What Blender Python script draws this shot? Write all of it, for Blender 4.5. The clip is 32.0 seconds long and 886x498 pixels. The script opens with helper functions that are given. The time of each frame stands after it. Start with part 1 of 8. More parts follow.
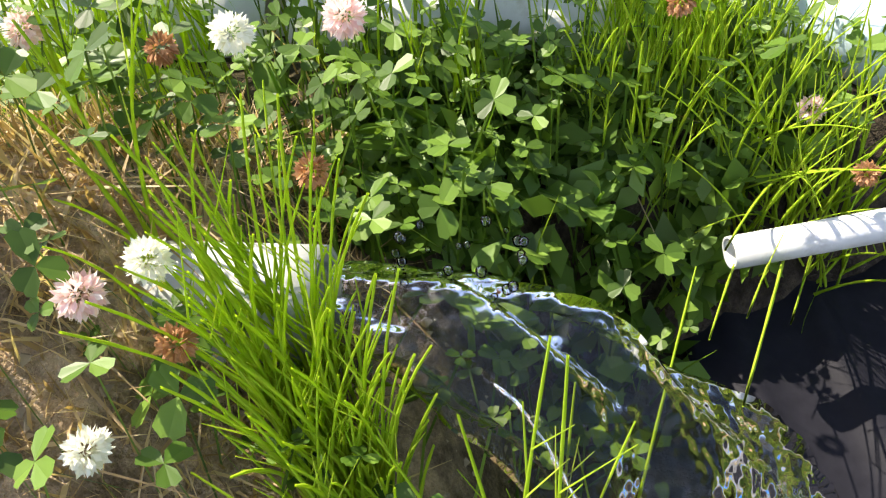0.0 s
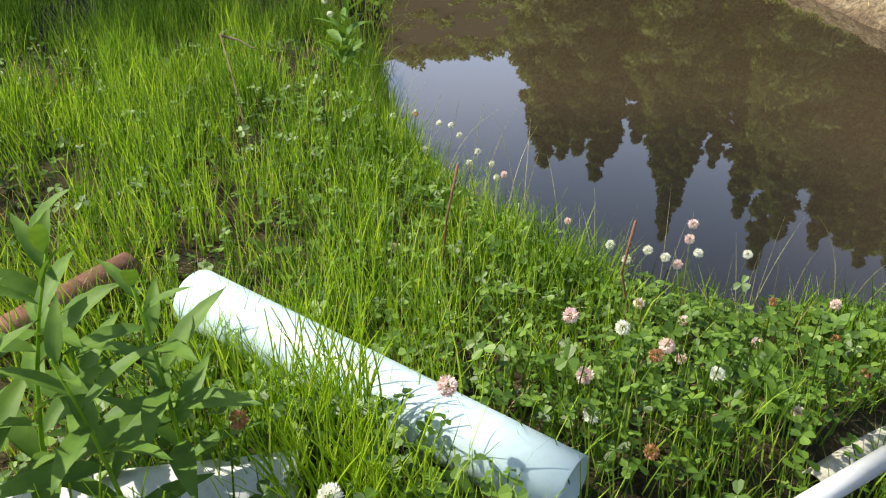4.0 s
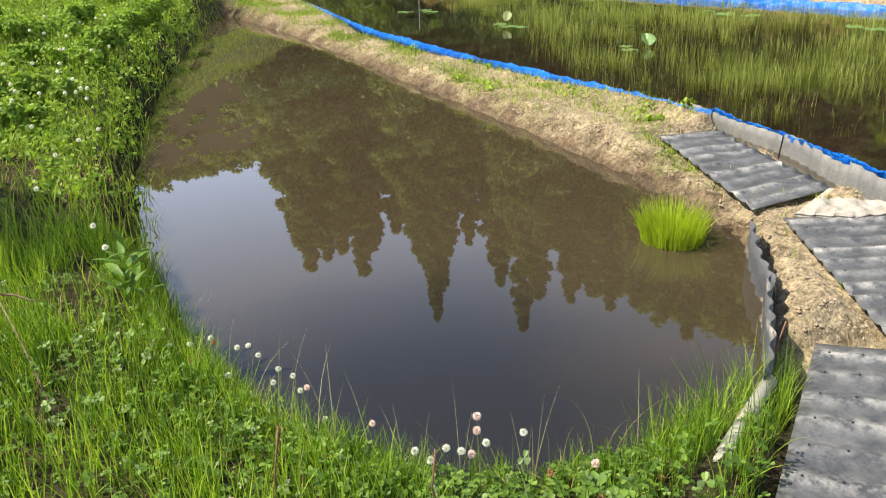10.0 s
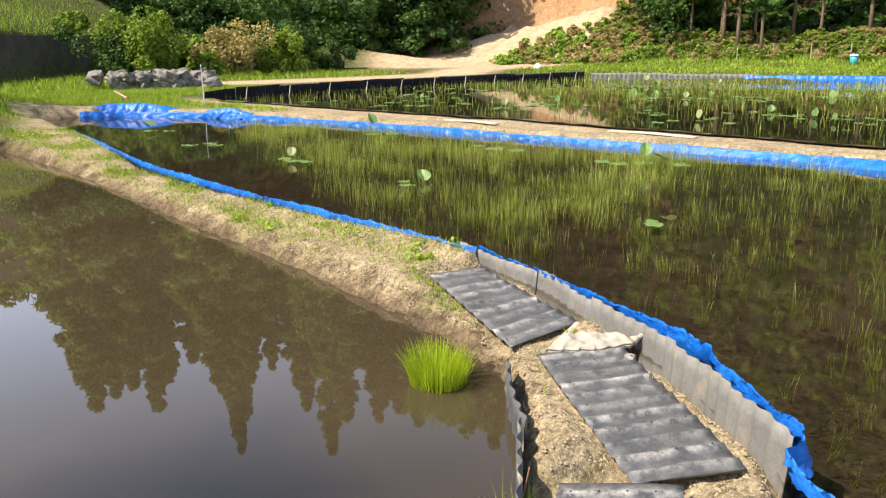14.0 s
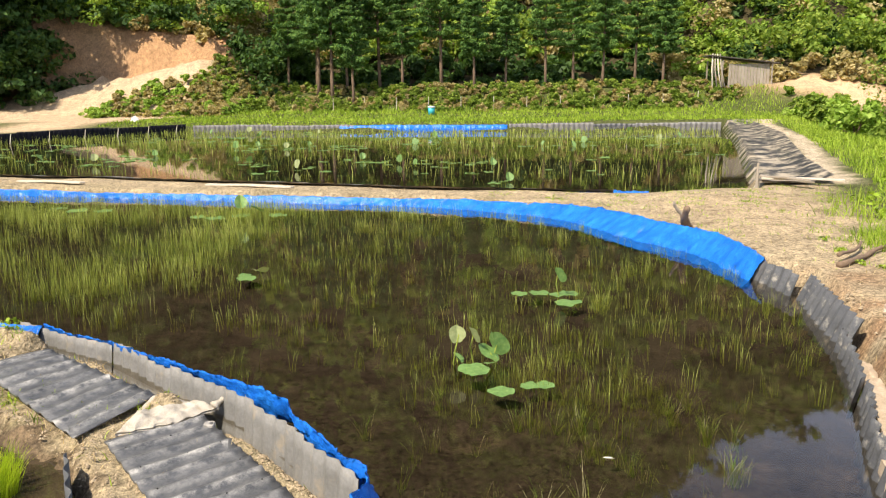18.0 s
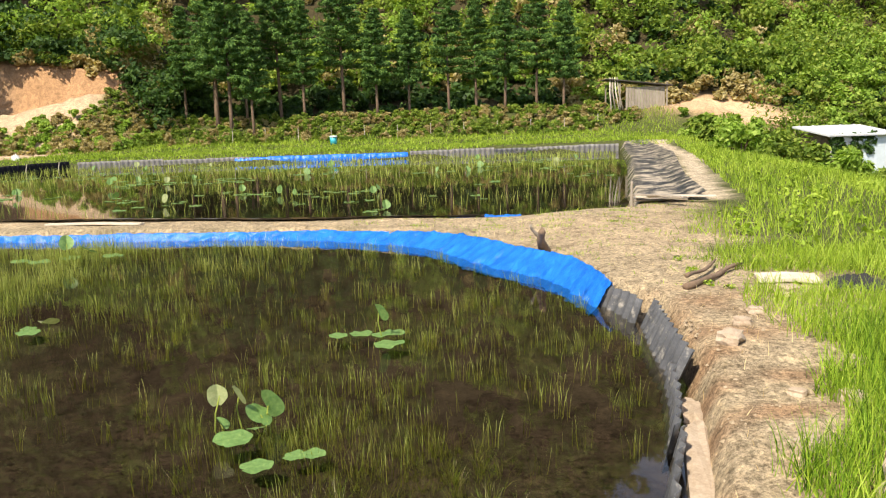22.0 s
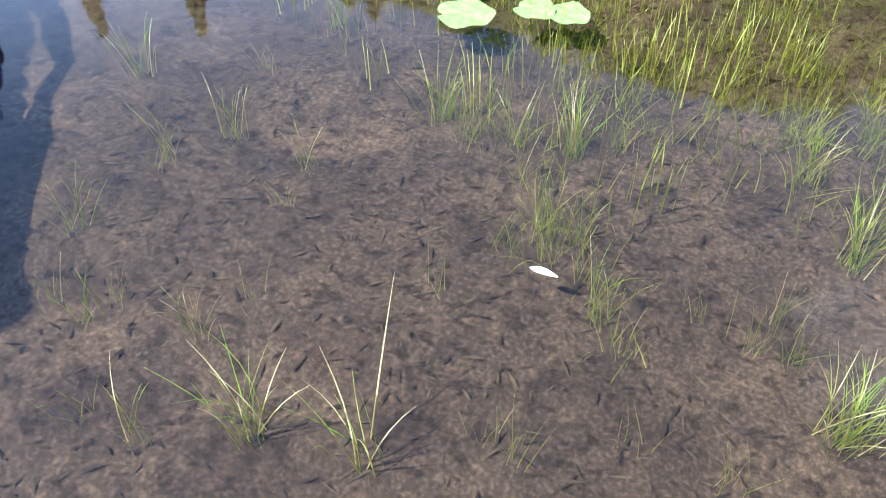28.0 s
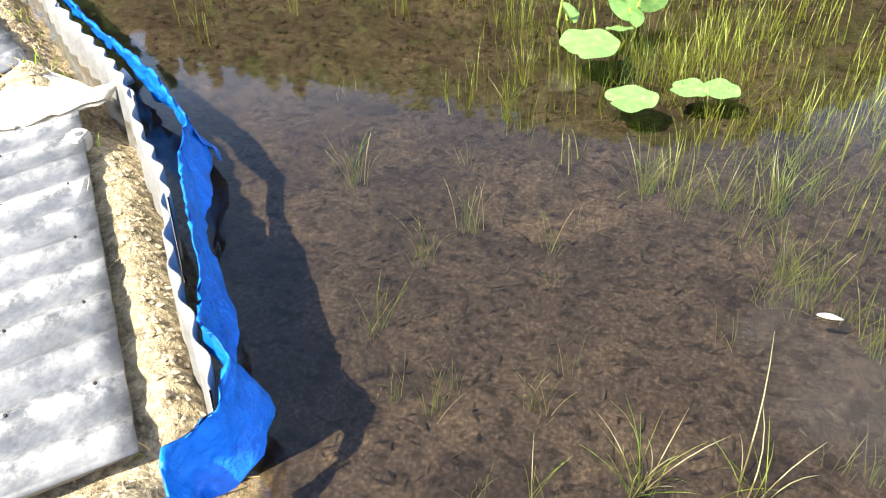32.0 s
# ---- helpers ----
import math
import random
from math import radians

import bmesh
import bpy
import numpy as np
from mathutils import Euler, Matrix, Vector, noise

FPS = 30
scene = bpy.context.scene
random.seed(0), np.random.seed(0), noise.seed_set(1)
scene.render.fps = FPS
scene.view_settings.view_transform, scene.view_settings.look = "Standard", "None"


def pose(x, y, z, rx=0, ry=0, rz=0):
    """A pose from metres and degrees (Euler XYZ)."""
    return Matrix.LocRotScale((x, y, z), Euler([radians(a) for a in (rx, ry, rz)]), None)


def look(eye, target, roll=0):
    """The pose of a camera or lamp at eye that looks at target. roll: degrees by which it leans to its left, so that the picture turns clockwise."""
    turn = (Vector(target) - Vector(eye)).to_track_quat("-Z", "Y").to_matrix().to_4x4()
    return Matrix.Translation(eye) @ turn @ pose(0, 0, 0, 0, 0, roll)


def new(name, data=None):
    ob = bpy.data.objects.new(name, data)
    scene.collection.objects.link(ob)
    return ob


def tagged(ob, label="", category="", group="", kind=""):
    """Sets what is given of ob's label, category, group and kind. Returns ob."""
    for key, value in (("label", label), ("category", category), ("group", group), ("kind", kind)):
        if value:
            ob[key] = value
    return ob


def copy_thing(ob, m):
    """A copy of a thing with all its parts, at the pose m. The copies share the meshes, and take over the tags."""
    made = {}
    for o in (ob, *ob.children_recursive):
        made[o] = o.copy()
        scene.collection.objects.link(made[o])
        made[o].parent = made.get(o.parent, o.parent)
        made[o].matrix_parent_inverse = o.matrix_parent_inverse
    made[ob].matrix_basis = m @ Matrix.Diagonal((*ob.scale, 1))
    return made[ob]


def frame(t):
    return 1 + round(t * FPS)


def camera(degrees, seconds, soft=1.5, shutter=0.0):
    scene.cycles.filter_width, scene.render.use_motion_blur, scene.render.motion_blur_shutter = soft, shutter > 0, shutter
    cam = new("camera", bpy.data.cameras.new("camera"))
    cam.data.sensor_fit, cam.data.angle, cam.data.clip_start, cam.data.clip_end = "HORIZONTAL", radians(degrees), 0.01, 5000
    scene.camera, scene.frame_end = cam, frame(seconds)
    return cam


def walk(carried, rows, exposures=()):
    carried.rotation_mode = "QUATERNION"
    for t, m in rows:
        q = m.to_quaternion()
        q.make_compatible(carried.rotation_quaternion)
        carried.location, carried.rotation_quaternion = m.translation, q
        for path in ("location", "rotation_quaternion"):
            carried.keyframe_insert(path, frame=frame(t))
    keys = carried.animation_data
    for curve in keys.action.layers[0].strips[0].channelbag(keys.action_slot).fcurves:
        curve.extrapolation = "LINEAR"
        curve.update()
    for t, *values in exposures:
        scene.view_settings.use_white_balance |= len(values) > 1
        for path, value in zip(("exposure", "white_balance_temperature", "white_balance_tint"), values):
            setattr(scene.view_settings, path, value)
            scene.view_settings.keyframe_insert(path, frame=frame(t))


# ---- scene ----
cam = camera(58.9, 32.0, 1.2)
METRES, EYE, TILT, LEAN, TURN = 6.0, 0.816, -45.0, 5.5, 0.0
ROWS = [
    (0.0, 0.0, 0.0, 0.0, 0.0, 0.0, -0.0),
    (0.5, 0.0048, -0.0046, 0.0041, -0.59, -0.24, 1.23),
    (1.0, 0.0062, -0.0138, 0.0138, -2.04, 0.24, 3.08),
    (1.5, 0.0045, -0.0178, 0.0214, -7.9, 1.65, 6.47),
    (2.0, 0.0038, -0.0209, 0.0257, -11.2, 4.46, 7.92),
    (2.5, 0.0046, -0.0247, 0.0339, -12.55, 7.14, 8.14),
    (4.5, 0.005, -0.0303, 0.0483, -21.75, 16.38, 13.0),
    (5.0, 0.0047, -0.0313, 0.0493, -24.71, 17.39, 15.68),
    (5.5, 0.0052, -0.0305, 0.0508, -30.2, 17.32, 20.91),
    (6.0, 0.0064, -0.0315, 0.0526, -33.02, 17.16, 22.58),
    (6.5, 0.0061, -0.0372, 0.0587, -35.32, 17.85, 23.99),
    (7.0, 0.0031, -0.039, 0.0625, -36.34, 18.7, 25.36),
    (7.5, 0.0007, -0.0427, 0.0647, -35.5, 19.05, 25.46),
    (8.0, -0.0016, -0.049, 0.0699, -35.89, 18.59, 25.55),
    (8.5, -0.0068, -0.06, 0.0772, -35.67, 17.53, 24.92),
    (9.0, -0.0098, -0.0717, 0.0849, -33.9, 16.94, 24.85),
    (9.5, -0.0158, -0.0834, 0.0875, -33.03, 16.87, 24.99),
    (10.0, -0.0206, -0.0918, 0.0892, -32.7, 17.43, 26.01),
    (10.5, -0.0241, -0.0978, 0.09, -32.73, 18.04, 26.18),
    (11.0, -0.0242, -0.1049, 0.0895, -32.64, 18.15, 26.43),
    (11.5, -0.0223, -0.114, 0.0893, -34.42, 17.61, 27.95),
    (12.0, -0.0197, -0.1253, 0.0886, -35.93, 18.42, 28.65),
    (12.5, -0.0131, -0.128, 0.0906, -40.23, 18.0, 29.93),
    (13.0, -0.0094, -0.1304, 0.0943, -42.54, 19.38, 31.38),
    (13.5, -0.0055, -0.1322, 0.0949, -44.33, 19.54, 32.22),
    (14.0, -0.0024, -0.1352, 0.0936, -47.12, 18.84, 33.23),
    (14.5, 0.0023, -0.1375, 0.092, -51.38, 16.59, 34.6),
    (15.0, 0.0071, -0.141, 0.0896, -56.17, 13.81, 36.27),
    (15.5, 0.0131, -0.1448, 0.0862, -61.42, 10.75, 38.06),
    (17.5, 0.0304, -0.1629, 0.075, -76.45, 3.25, 43.72),
    (18.0, 0.0358, -0.1704, 0.0688, -79.76, 1.6, 44.23),
    (18.5, 0.04, -0.1762, 0.0634, -81.35, 0.61, 43.89),
    (19.0, 0.0416, -0.1799, 0.0586, -81.98, 0.35, 43.32),
    (19.5, 0.0457, -0.1825, 0.0533, -84.29, -1.41, 43.51),
    (20.0, 0.0555, -0.1937, 0.0438, -94.73, -9.03, 45.94),
    (20.5, 0.0727, -0.2241, 0.0142, -93.67, -5.57, 45.96),
    (21.0, 0.1155, -0.2523, -0.0167, -82.04, 1.1, 43.45),
    (21.5, 0.1614, -0.2607, -0.0327, -87.31, -1.07, 46.77),
    (22.0, 0.1856, -0.2654, -0.0351, -87.77, -2.01, 46.65),
    (22.5, 0.2356, -0.2836, -0.0491, -83.09, 0.63, 44.8),
    (23.0, 0.2828, -0.3111, -0.055, -72.78, 7.97, 40.37),
    (23.5, 0.3127, -0.3119, -0.0528, -70.19, 7.76, 39.97),
    (24.0, 0.347, -0.3046, -0.0482, -67.89, 8.32, 39.61),
    (24.5, 0.3672, -0.2925, -0.046, -65.8, 8.06, 38.39),
    (25.0, 0.3916, -0.2784, -0.0452, -59.8, 6.76, 37.75),
    (25.5, 0.4109, -0.2624, -0.0464, -56.66, 1.86, 36.94),
    (26.0, 0.4407, -0.2341, -0.0443, -58.68, -7.08, 37.04),
    (26.5, 0.4634, -0.212, -0.0435, -61.63, -11.59, 36.91),
    (28.5, 0.5011, -0.1998, -0.056, -54.09, -17.32, 36.46),
    (29.0, 0.4938, -0.2019, -0.0548, -54.95, -17.61, 36.59),
    (29.5, 0.4905, -0.205, -0.0484, -57.55, -18.87, 36.56),
    (30.0, 0.4903, -0.2065, -0.0479, -60.08, -18.6, 37.47),
    (30.5, 0.4919, -0.206, -0.0484, -62.12, -19.23, 38.8),
    (31.0, 0.4823, -0.1977, -0.0352, -62.65, -19.14, 38.86),
    (31.5, 0.446, -0.162, 0.0082, -64.67, -19.15, 42.82),
    (32.0, 0.4254, -0.1356, 0.04, -63.22, -17.05, 41.61),
]
walk(cam, [(t, pose(0, 0, EYE, TILT, LEAN, TURN) @ pose(METRES * x, METRES * y, METRES * z, 90 + pitch, roll, yaw)) for t, x, y, z, yaw, pitch, roll in ROWS],
     [(0.0, 1.2, 6700, 14), (1.0, 0.97, 6600, 14), (2.0, 0.48, 6500, 11), (2.5, 0.47, 6500, 10), (5.0, 0.48, 6500, 9), (7.0, 0.6, 6500, 9), (9.0, 0.66, 6600, 9), (13.0, 0.66, 6800, 11), (15.5, 0.7, 6900, 13), (18.0, 0.58, 6900, 12), (20.0, 0.5, 6900, 12), (24.0, 0.6, 6900, 12), (25.0, 1.2, 6900, 16),
          (25.5, 1.75, 6600, 12), (26.0, 2.2, 6400, 9), (26.5, 2.2, 6200, 9), (28.5, 2.25, 5500, 12), (31.0, 2.25, 5500, 12), (31.5, 2.05, 6000, 9), (32.0, 1.88, 6400, 9)])

# ---- light ----
world = bpy.data.worlds.new("sky_world")
scene.world = world
world.use_nodes = True
SUN_FROM = Vector((-0.60, 0.42, 0.95)).normalized()
wn = world.node_tree.nodes
sky = wn.new("ShaderNodeTexSky")
sky.sky_type = "NISHITA"
sky.sun_disc = False
sky.sun_elevation = math.asin(SUN_FROM.z)
sky.sun_rotation = math.atan2(SUN_FROM.x, SUN_FROM.y)
sky.air_density, sky.dust_density = 1.0, 1.6
# drifting cloud cover over the blue
tc = wn.new("ShaderNodeTexCoord")
cn = wn.new("ShaderNodeTexNoise")
cn.inputs["Scale"].default_value, cn.inputs["Detail"].default_value = 2.6, 7.0
cr = wn.new("ShaderNodeValToRGB")
cr.color_ramp.elements[0].position, cr.color_ramp.elements[1].position = 0.56, 0.82
cm = wn.new("ShaderNodeMixRGB")
cm.inputs[2].default_value = (11.0, 11.3, 12.0, 1)
world.node_tree.links.new(tc.outputs["Generated"], cn.inputs["Vector"])
world.node_tree.links.new(cn.outputs["Fac"], cr.inputs["Fac"])
world.node_tree.links.new(cr.outputs["Color"], cm.inputs[0])
world.node_tree.links.new(sky.outputs["Color"], cm.inputs[1])
# pale haze towards the horizon
sep = wn.new("ShaderNodeSeparateXYZ")
hr = wn.new("ShaderNodeMapRange")
hr.interpolation_type = "SMOOTHSTEP"
for slot, val in (("From Min", 0.20), ("From Max", 0.56), ("To Min", 0.8), ("To Max", 0.0)):
    hr.inputs[slot].default_value = val
hm = wn.new("ShaderNodeMixRGB")
hm.inputs[2].default_value = (8.8, 10.6, 14.6, 1)
world.node_tree.links.new(tc.outputs["Generated"], sep.inputs[0])
world.node_tree.links.new(sep.outputs["Z"], hr.inputs["Value"])
world.node_tree.links.new(hr.outputs["Result"], hm.inputs[0])
world.node_tree.links.new(cm.outputs["Color"], hm.inputs[1])
world.node_tree.links.new(hm.outputs["Color"], wn["Background"].inputs["Color"])
wn["Background"].inputs["Strength"].default_value = 0.12
sun = new("sun", bpy.data.lights.new("sun", "SUN"))
sun.data.energy, sun.data.angle, sun.data.color = 4.8, radians(0.53), (1.0, 0.93, 0.79)
sun.matrix_world = look(SUN_FROM * 60, (0, 0, 0))


# ---- materials ----
def node_mat(name):
    m = bpy.data.materials.new(name)
    m.use_nodes = True
    nt = m.node_tree
    return m, nt, nt.nodes, nt.nodes["Principled BSDF"]


def ramp(nt, fac, stops):
    r = nt.nodes.new("ShaderNodeValToRGB")
    while len(r.color_ramp.elements) < len(stops):
        r.color_ramp.elements.new(0.5)
    for e, (p, c) in zip(r.color_ramp.elements, stops):
        e.position, e.color = p, (*c, 1)
    nt.links.new(fac, r.inputs["Fac"])
    return r.outputs["Color"]


def noise_tex(nt, scale, detail=4.0, rough=0.6, space="Object", stretch=None):
    tc = nt.nodes.new("ShaderNodeTexCoord")
    out = tc.outputs[space]
    if stretch:
        mp = nt.nodes.new("ShaderNodeMapping")
        mp.inputs["Scale"].default_value = stretch
        nt.links.new(out, mp.inputs["Vector"])
        out = mp.outputs["Vector"]
    n = nt.nodes.new("ShaderNodeTexNoise")
    n.inputs["Scale"].default_value, n.inputs["Detail"].default_value, n.inputs["Roughness"].default_value = scale, detail, rough
    nt.links.new(out, n.inputs["Vector"])
    return n.outputs["Fac"]


def mixc(nt, a, b, fac, mode="MIX"):
    m = nt.nodes.new("ShaderNodeMixRGB")
    m.blend_type = mode
    for k, v in ((0, fac), (1, a), (2, b)):
        if isinstance(v, (int, float)):
            m.inputs[k].default_value = v
        elif isinstance(v, tuple):
            m.inputs[k].default_value = (*v, 1)
        else:
            nt.links.new(v, m.inputs[k])
    return m.outputs["Color"]


def bump(nt, bsdf, height, dist, strength=0.6):
    b = nt.nodes.new("ShaderNodeBump")
    b.inputs["Distance"].default_value, b.inputs["Strength"].default_value = dist, strength
    nt.links.new(height, b.inputs["Height"])
    nt.links.new(b.outputs["Normal"], bsdf.inputs["Normal"])


def surface(name, stops, scale=8.0, fine=80.0, rough=0.8, bump_d=0.004, metal=0.0, space="Object", stretch=None, stain=None, spec=0.4):
    """Noise at two scales between the colours of stops, with fine relief; stain: (colour, scale, from, to)."""
    m, nt, nodes, b = node_mat(name)
    big, small = noise_tex(nt, scale, 5, 0.65, space, stretch), noise_tex(nt, fine, 3, 0.6, space, stretch)
    mixed = mixc(nt, big, small, 0.4)
    col = ramp(nt, mixed, stops)
    if stain:
        f = ramp(nt, noise_tex(nt, stain[1], 6, 0.7, space), [(stain[2], (0, 0, 0)), (stain[3], (1, 1, 1))])
        col = mixc(nt, col, stain[0], f)
    nt.links.new(col, b.inputs["Base Color"])
    b.inputs["Roughness"].default_value, b.inputs["Metallic"].default_value = rough, metal
    b.inputs["Specular IOR Level"].default_value = spec
    if bump_d:
        bump(nt, b, mixed, bump_d)
    return m


def leafy(name, stops, trans=0.35, rough=0.55, patch=0.35, spec=0.2, glow=(0.9, 0.9, 0.1)):
    """Leaf or blade: colour varies from piece to piece and in patches, light passes through."""
    m, nt, nodes, b = node_mat(name)
    geo = nodes.new("ShaderNodeNewGeometry")
    n = noise_tex(nt, patch, 3, 0.6)
    fac = mixc(nt, geo.outputs["Random Per Island"], n, 0.5)
    col = ramp(nt, fac, stops)
    nt.links.new(col, b.inputs["Base Color"])
    b.inputs["Roughness"].default_value = rough
    b.inputs["Specular IOR Level"].default_value = spec
    t = nodes.new("ShaderNodeBsdfTranslucent")
    tcol = mixc(nt, col, glow, 0.6, "MULTIPLY")
    bright = mixc(nt, tcol, tcol, 0.9, "ADD")
    nt.links.new(bright, t.inputs["Color"])
    mx = nodes.new("ShaderNodeMixShader")
    mx.inputs[0].default_value = trans
    nt.links.new(b.outputs[0], mx.inputs[1])
    nt.links.new(t.outputs[0], mx.inputs[2])
    nt.links.new(mx.outputs[0], nodes["Material Output"].inputs["Surface"])
    return m


def water_mat(name, tint, ripple, ripple_scale, ior=1.45):
    """Clear shallow water: tinted see-through with a mirror gloss by Fresnel."""
    m, nt, nodes, b = node_mat(name)
    nodes.remove(b)
    f = nodes.new("ShaderNodeFresnel")
    f.inputs["IOR"].default_value = ior
    g = nodes.new("ShaderNodeBsdfGlossy")
    g.inputs["Roughness"].default_value = 0.03
    t = nodes.new("ShaderNodeBsdfTransparent")
    t.inputs["Color"].default_value = (*tint, 1)
    mx = nodes.new("ShaderNodeMixShader")
    bp = nodes.new("ShaderNodeBump")
    bp.inputs["Distance"].default_value, bp.inputs["Strength"].default_value = ripple, 0.5
    nt.links.new(noise_tex(nt, ripple_scale, 2, 0.5), bp.inputs["Height"])
    for k in (f, g):
        nt.links.new(bp.outputs["Normal"], k.inputs["Normal"])
    nt.links.new(f.outputs[0], mx.inputs[0])
    nt.links.new(t.outputs[0], mx.inputs[1])
    nt.links.new(g.outputs[0], mx.inputs[2])
    nt.links.new(mx.outputs[0], nodes["Material Output"].inputs["Surface"])
    return m


def muddy_mat(name, stops, clear, dark_spot, ripple, ripple_scale):
    """Silty water, turning darker (colour clear) round a spot (x, y, inner, outer)."""
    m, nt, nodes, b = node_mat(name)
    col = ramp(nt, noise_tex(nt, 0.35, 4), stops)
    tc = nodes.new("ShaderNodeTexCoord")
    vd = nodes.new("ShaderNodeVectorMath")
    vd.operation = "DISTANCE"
    vd.inputs[1].default_value = (dark_spot[0], dark_spot[1], POND1_Z)
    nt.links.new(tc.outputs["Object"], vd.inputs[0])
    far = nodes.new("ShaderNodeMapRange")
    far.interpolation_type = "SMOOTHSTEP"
    far.inputs["From Min"].default_value, far.inputs["From Max"].default_value = dark_spot[2], dark_spot[3]
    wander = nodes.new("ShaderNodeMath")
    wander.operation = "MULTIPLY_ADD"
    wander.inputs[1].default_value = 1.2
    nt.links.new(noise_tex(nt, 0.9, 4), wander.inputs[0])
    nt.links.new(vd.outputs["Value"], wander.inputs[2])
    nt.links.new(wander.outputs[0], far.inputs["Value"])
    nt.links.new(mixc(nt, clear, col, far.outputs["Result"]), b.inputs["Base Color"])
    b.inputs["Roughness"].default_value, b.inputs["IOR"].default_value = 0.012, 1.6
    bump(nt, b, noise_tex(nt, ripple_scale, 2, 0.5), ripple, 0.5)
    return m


def ground_mat():
    """Soil, sand and turf by the cover attribute, with clods and pebbles in relief."""
    m, nt, nodes, b = node_mat("ground_soil")
    at = nodes.new("ShaderNodeAttribute")
    at.attribute_name = "cover"
    n1, n2, n3 = noise_tex(nt, 2.6, 8, 0.75), noise_tex(nt, 11, 6, 0.75), noise_tex(nt, 70, 3, 0.6)
    v = ramp(nt, mixc(nt, n1, n2, 0.5), [(0.34, (0.36, 0.33, 0.30)), (0.5, (0.95, 0.95, 0.95)), (0.66, (1.55, 1.5, 1.42))])
    v2 = ramp(nt, n3, [(0.3, (0.6, 0.58, 0.55)), (0.6, (1.1, 1.1, 1.1)), (0.8, (1.4, 1.4, 1.35))])
    col = mixc(nt, mixc(nt, at.outputs["Color"], v, 1.0, "MULTIPLY"), v2, 0.8, "MULTIPLY")
    lumps = noise_tex(nt, 26, 6, 0.75)
    col = mixc(nt, col, ramp(nt, lumps, [(0.38, (0.45, 0.44, 0.42)), (0.5, (1.0, 1.0, 1.0)), (0.62, (1.5, 1.47, 1.42))]), 0.9, "MULTIPLY")
    # soft silt under water: the mask in the attribute's alpha
    silt = ramp(nt, noise_tex(nt, 5.5, 6, 0.62), [(0.32, (0.62, 0.60, 0.60)), (0.52, (1.0, 1.0, 1.0)), (0.70, (1.42, 1.40, 1.36))])
    grain = ramp(nt, noise_tex(nt, 42, 4, 0.6), [(0.3, (0.72, 0.71, 0.70)), (0.55, (1.0, 1.0, 1.0)), (0.72, (1.22, 1.2, 1.18))])
    silty = mixc(nt, mixc(nt, at.outputs["Color"], silt, 1.0, "MULTIPLY"), grain, 0.9, "MULTIPLY")
    smudge = ramp(nt, noise_tex(nt, 30, 2, 0.5, stretch=(1.0, 0.6, 1.0)), [(0.36, (0.5, 0.48, 0.47)), (0.45, (1.0, 1.0, 1.0))])
    pale = ramp(nt, noise_tex(nt, 2.3, 6, 0.7), [(0.54, (1.0, 1.0, 1.0)), (0.72, (1.7, 1.66, 1.6))])
    crumb = ramp(nt, noise_tex(nt, 95, 4, 0.7), [(0.30, (0.5, 0.49, 0.48)), (0.5, (1.0, 1.0, 1.0)), (0.64, (2.2, 2.12, 2.0))])
    silty = mixc(nt, mixc(nt, mixc(nt, silty, smudge, 0.9, "MULTIPLY"), pale, 1.0, "MULTIPLY"), crumb, 0.8, "MULTIPLY")
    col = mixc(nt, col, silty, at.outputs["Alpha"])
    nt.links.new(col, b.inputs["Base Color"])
    b.inputs["Roughness"].default_value = 0.95
    b.inputs["Specular IOR Level"].default_value = 0.15
    crumbs = noise_tex(nt, 38, 5, 0.7)
    rough_h = mixc(nt, mixc(nt, n2, n3, 0.3), crumbs, 0.5)
    smooth_h = mixc(nt, noise_tex(nt, 9, 5, 0.6), (0.5, 0.5, 0.5), 0.55)
    bump(nt, b, mixc(nt, rough_h, smooth_h, at.outputs["Alpha"]), 0.035, 0.9)
    return m


M_GROUND = ground_mat()
POND1_Z = -0.10
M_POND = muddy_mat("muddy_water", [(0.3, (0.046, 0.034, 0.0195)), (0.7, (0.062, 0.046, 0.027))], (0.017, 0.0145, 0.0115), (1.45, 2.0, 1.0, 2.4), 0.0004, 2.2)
M_WATER = water_mat("shallow_water", (0.75, 0.71, 0.63), 0.0006, 4.0)
# its pale stain blotches also put sky glints into the colour
M_TARP = surface("blue_tarp", [(0.3, (0.004, 0.075, 0.38)), (0.5, (0.008, 0.145, 0.62)), (0.7, (0.02, 0.24, 0.80))], 5, 45, 0.3, 0.006, stain=((0.45, 0.58, 0.72), 6.0, 0.64, 0.78), spec=0.3)
M_TARP.node_tree.nodes["Bump"].inputs["Distance"].default_value = 0.03
M_PLATE = surface("grey_plastic_sheet", [(0.3, (0.045, 0.047, 0.052)), (0.55, (0.095, 0.098, 0.105)), (0.75, (0.2, 0.2, 0.205))], 4, 60, 0.5, 0.001, stain=((0.38, 0.35, 0.30), 9.0, 0.56, 0.72), spec=0.5)
M_PLATE2 = surface("pale_grey_plastic_sheet", [(0.3, (0.12, 0.118, 0.112)), (0.55, (0.19, 0.187, 0.18)), (0.75, (0.27, 0.265, 0.255))], 4, 60, 0.6, 0.001, stain=((0.3, 0.25, 0.18), 5.0, 0.55, 0.75))
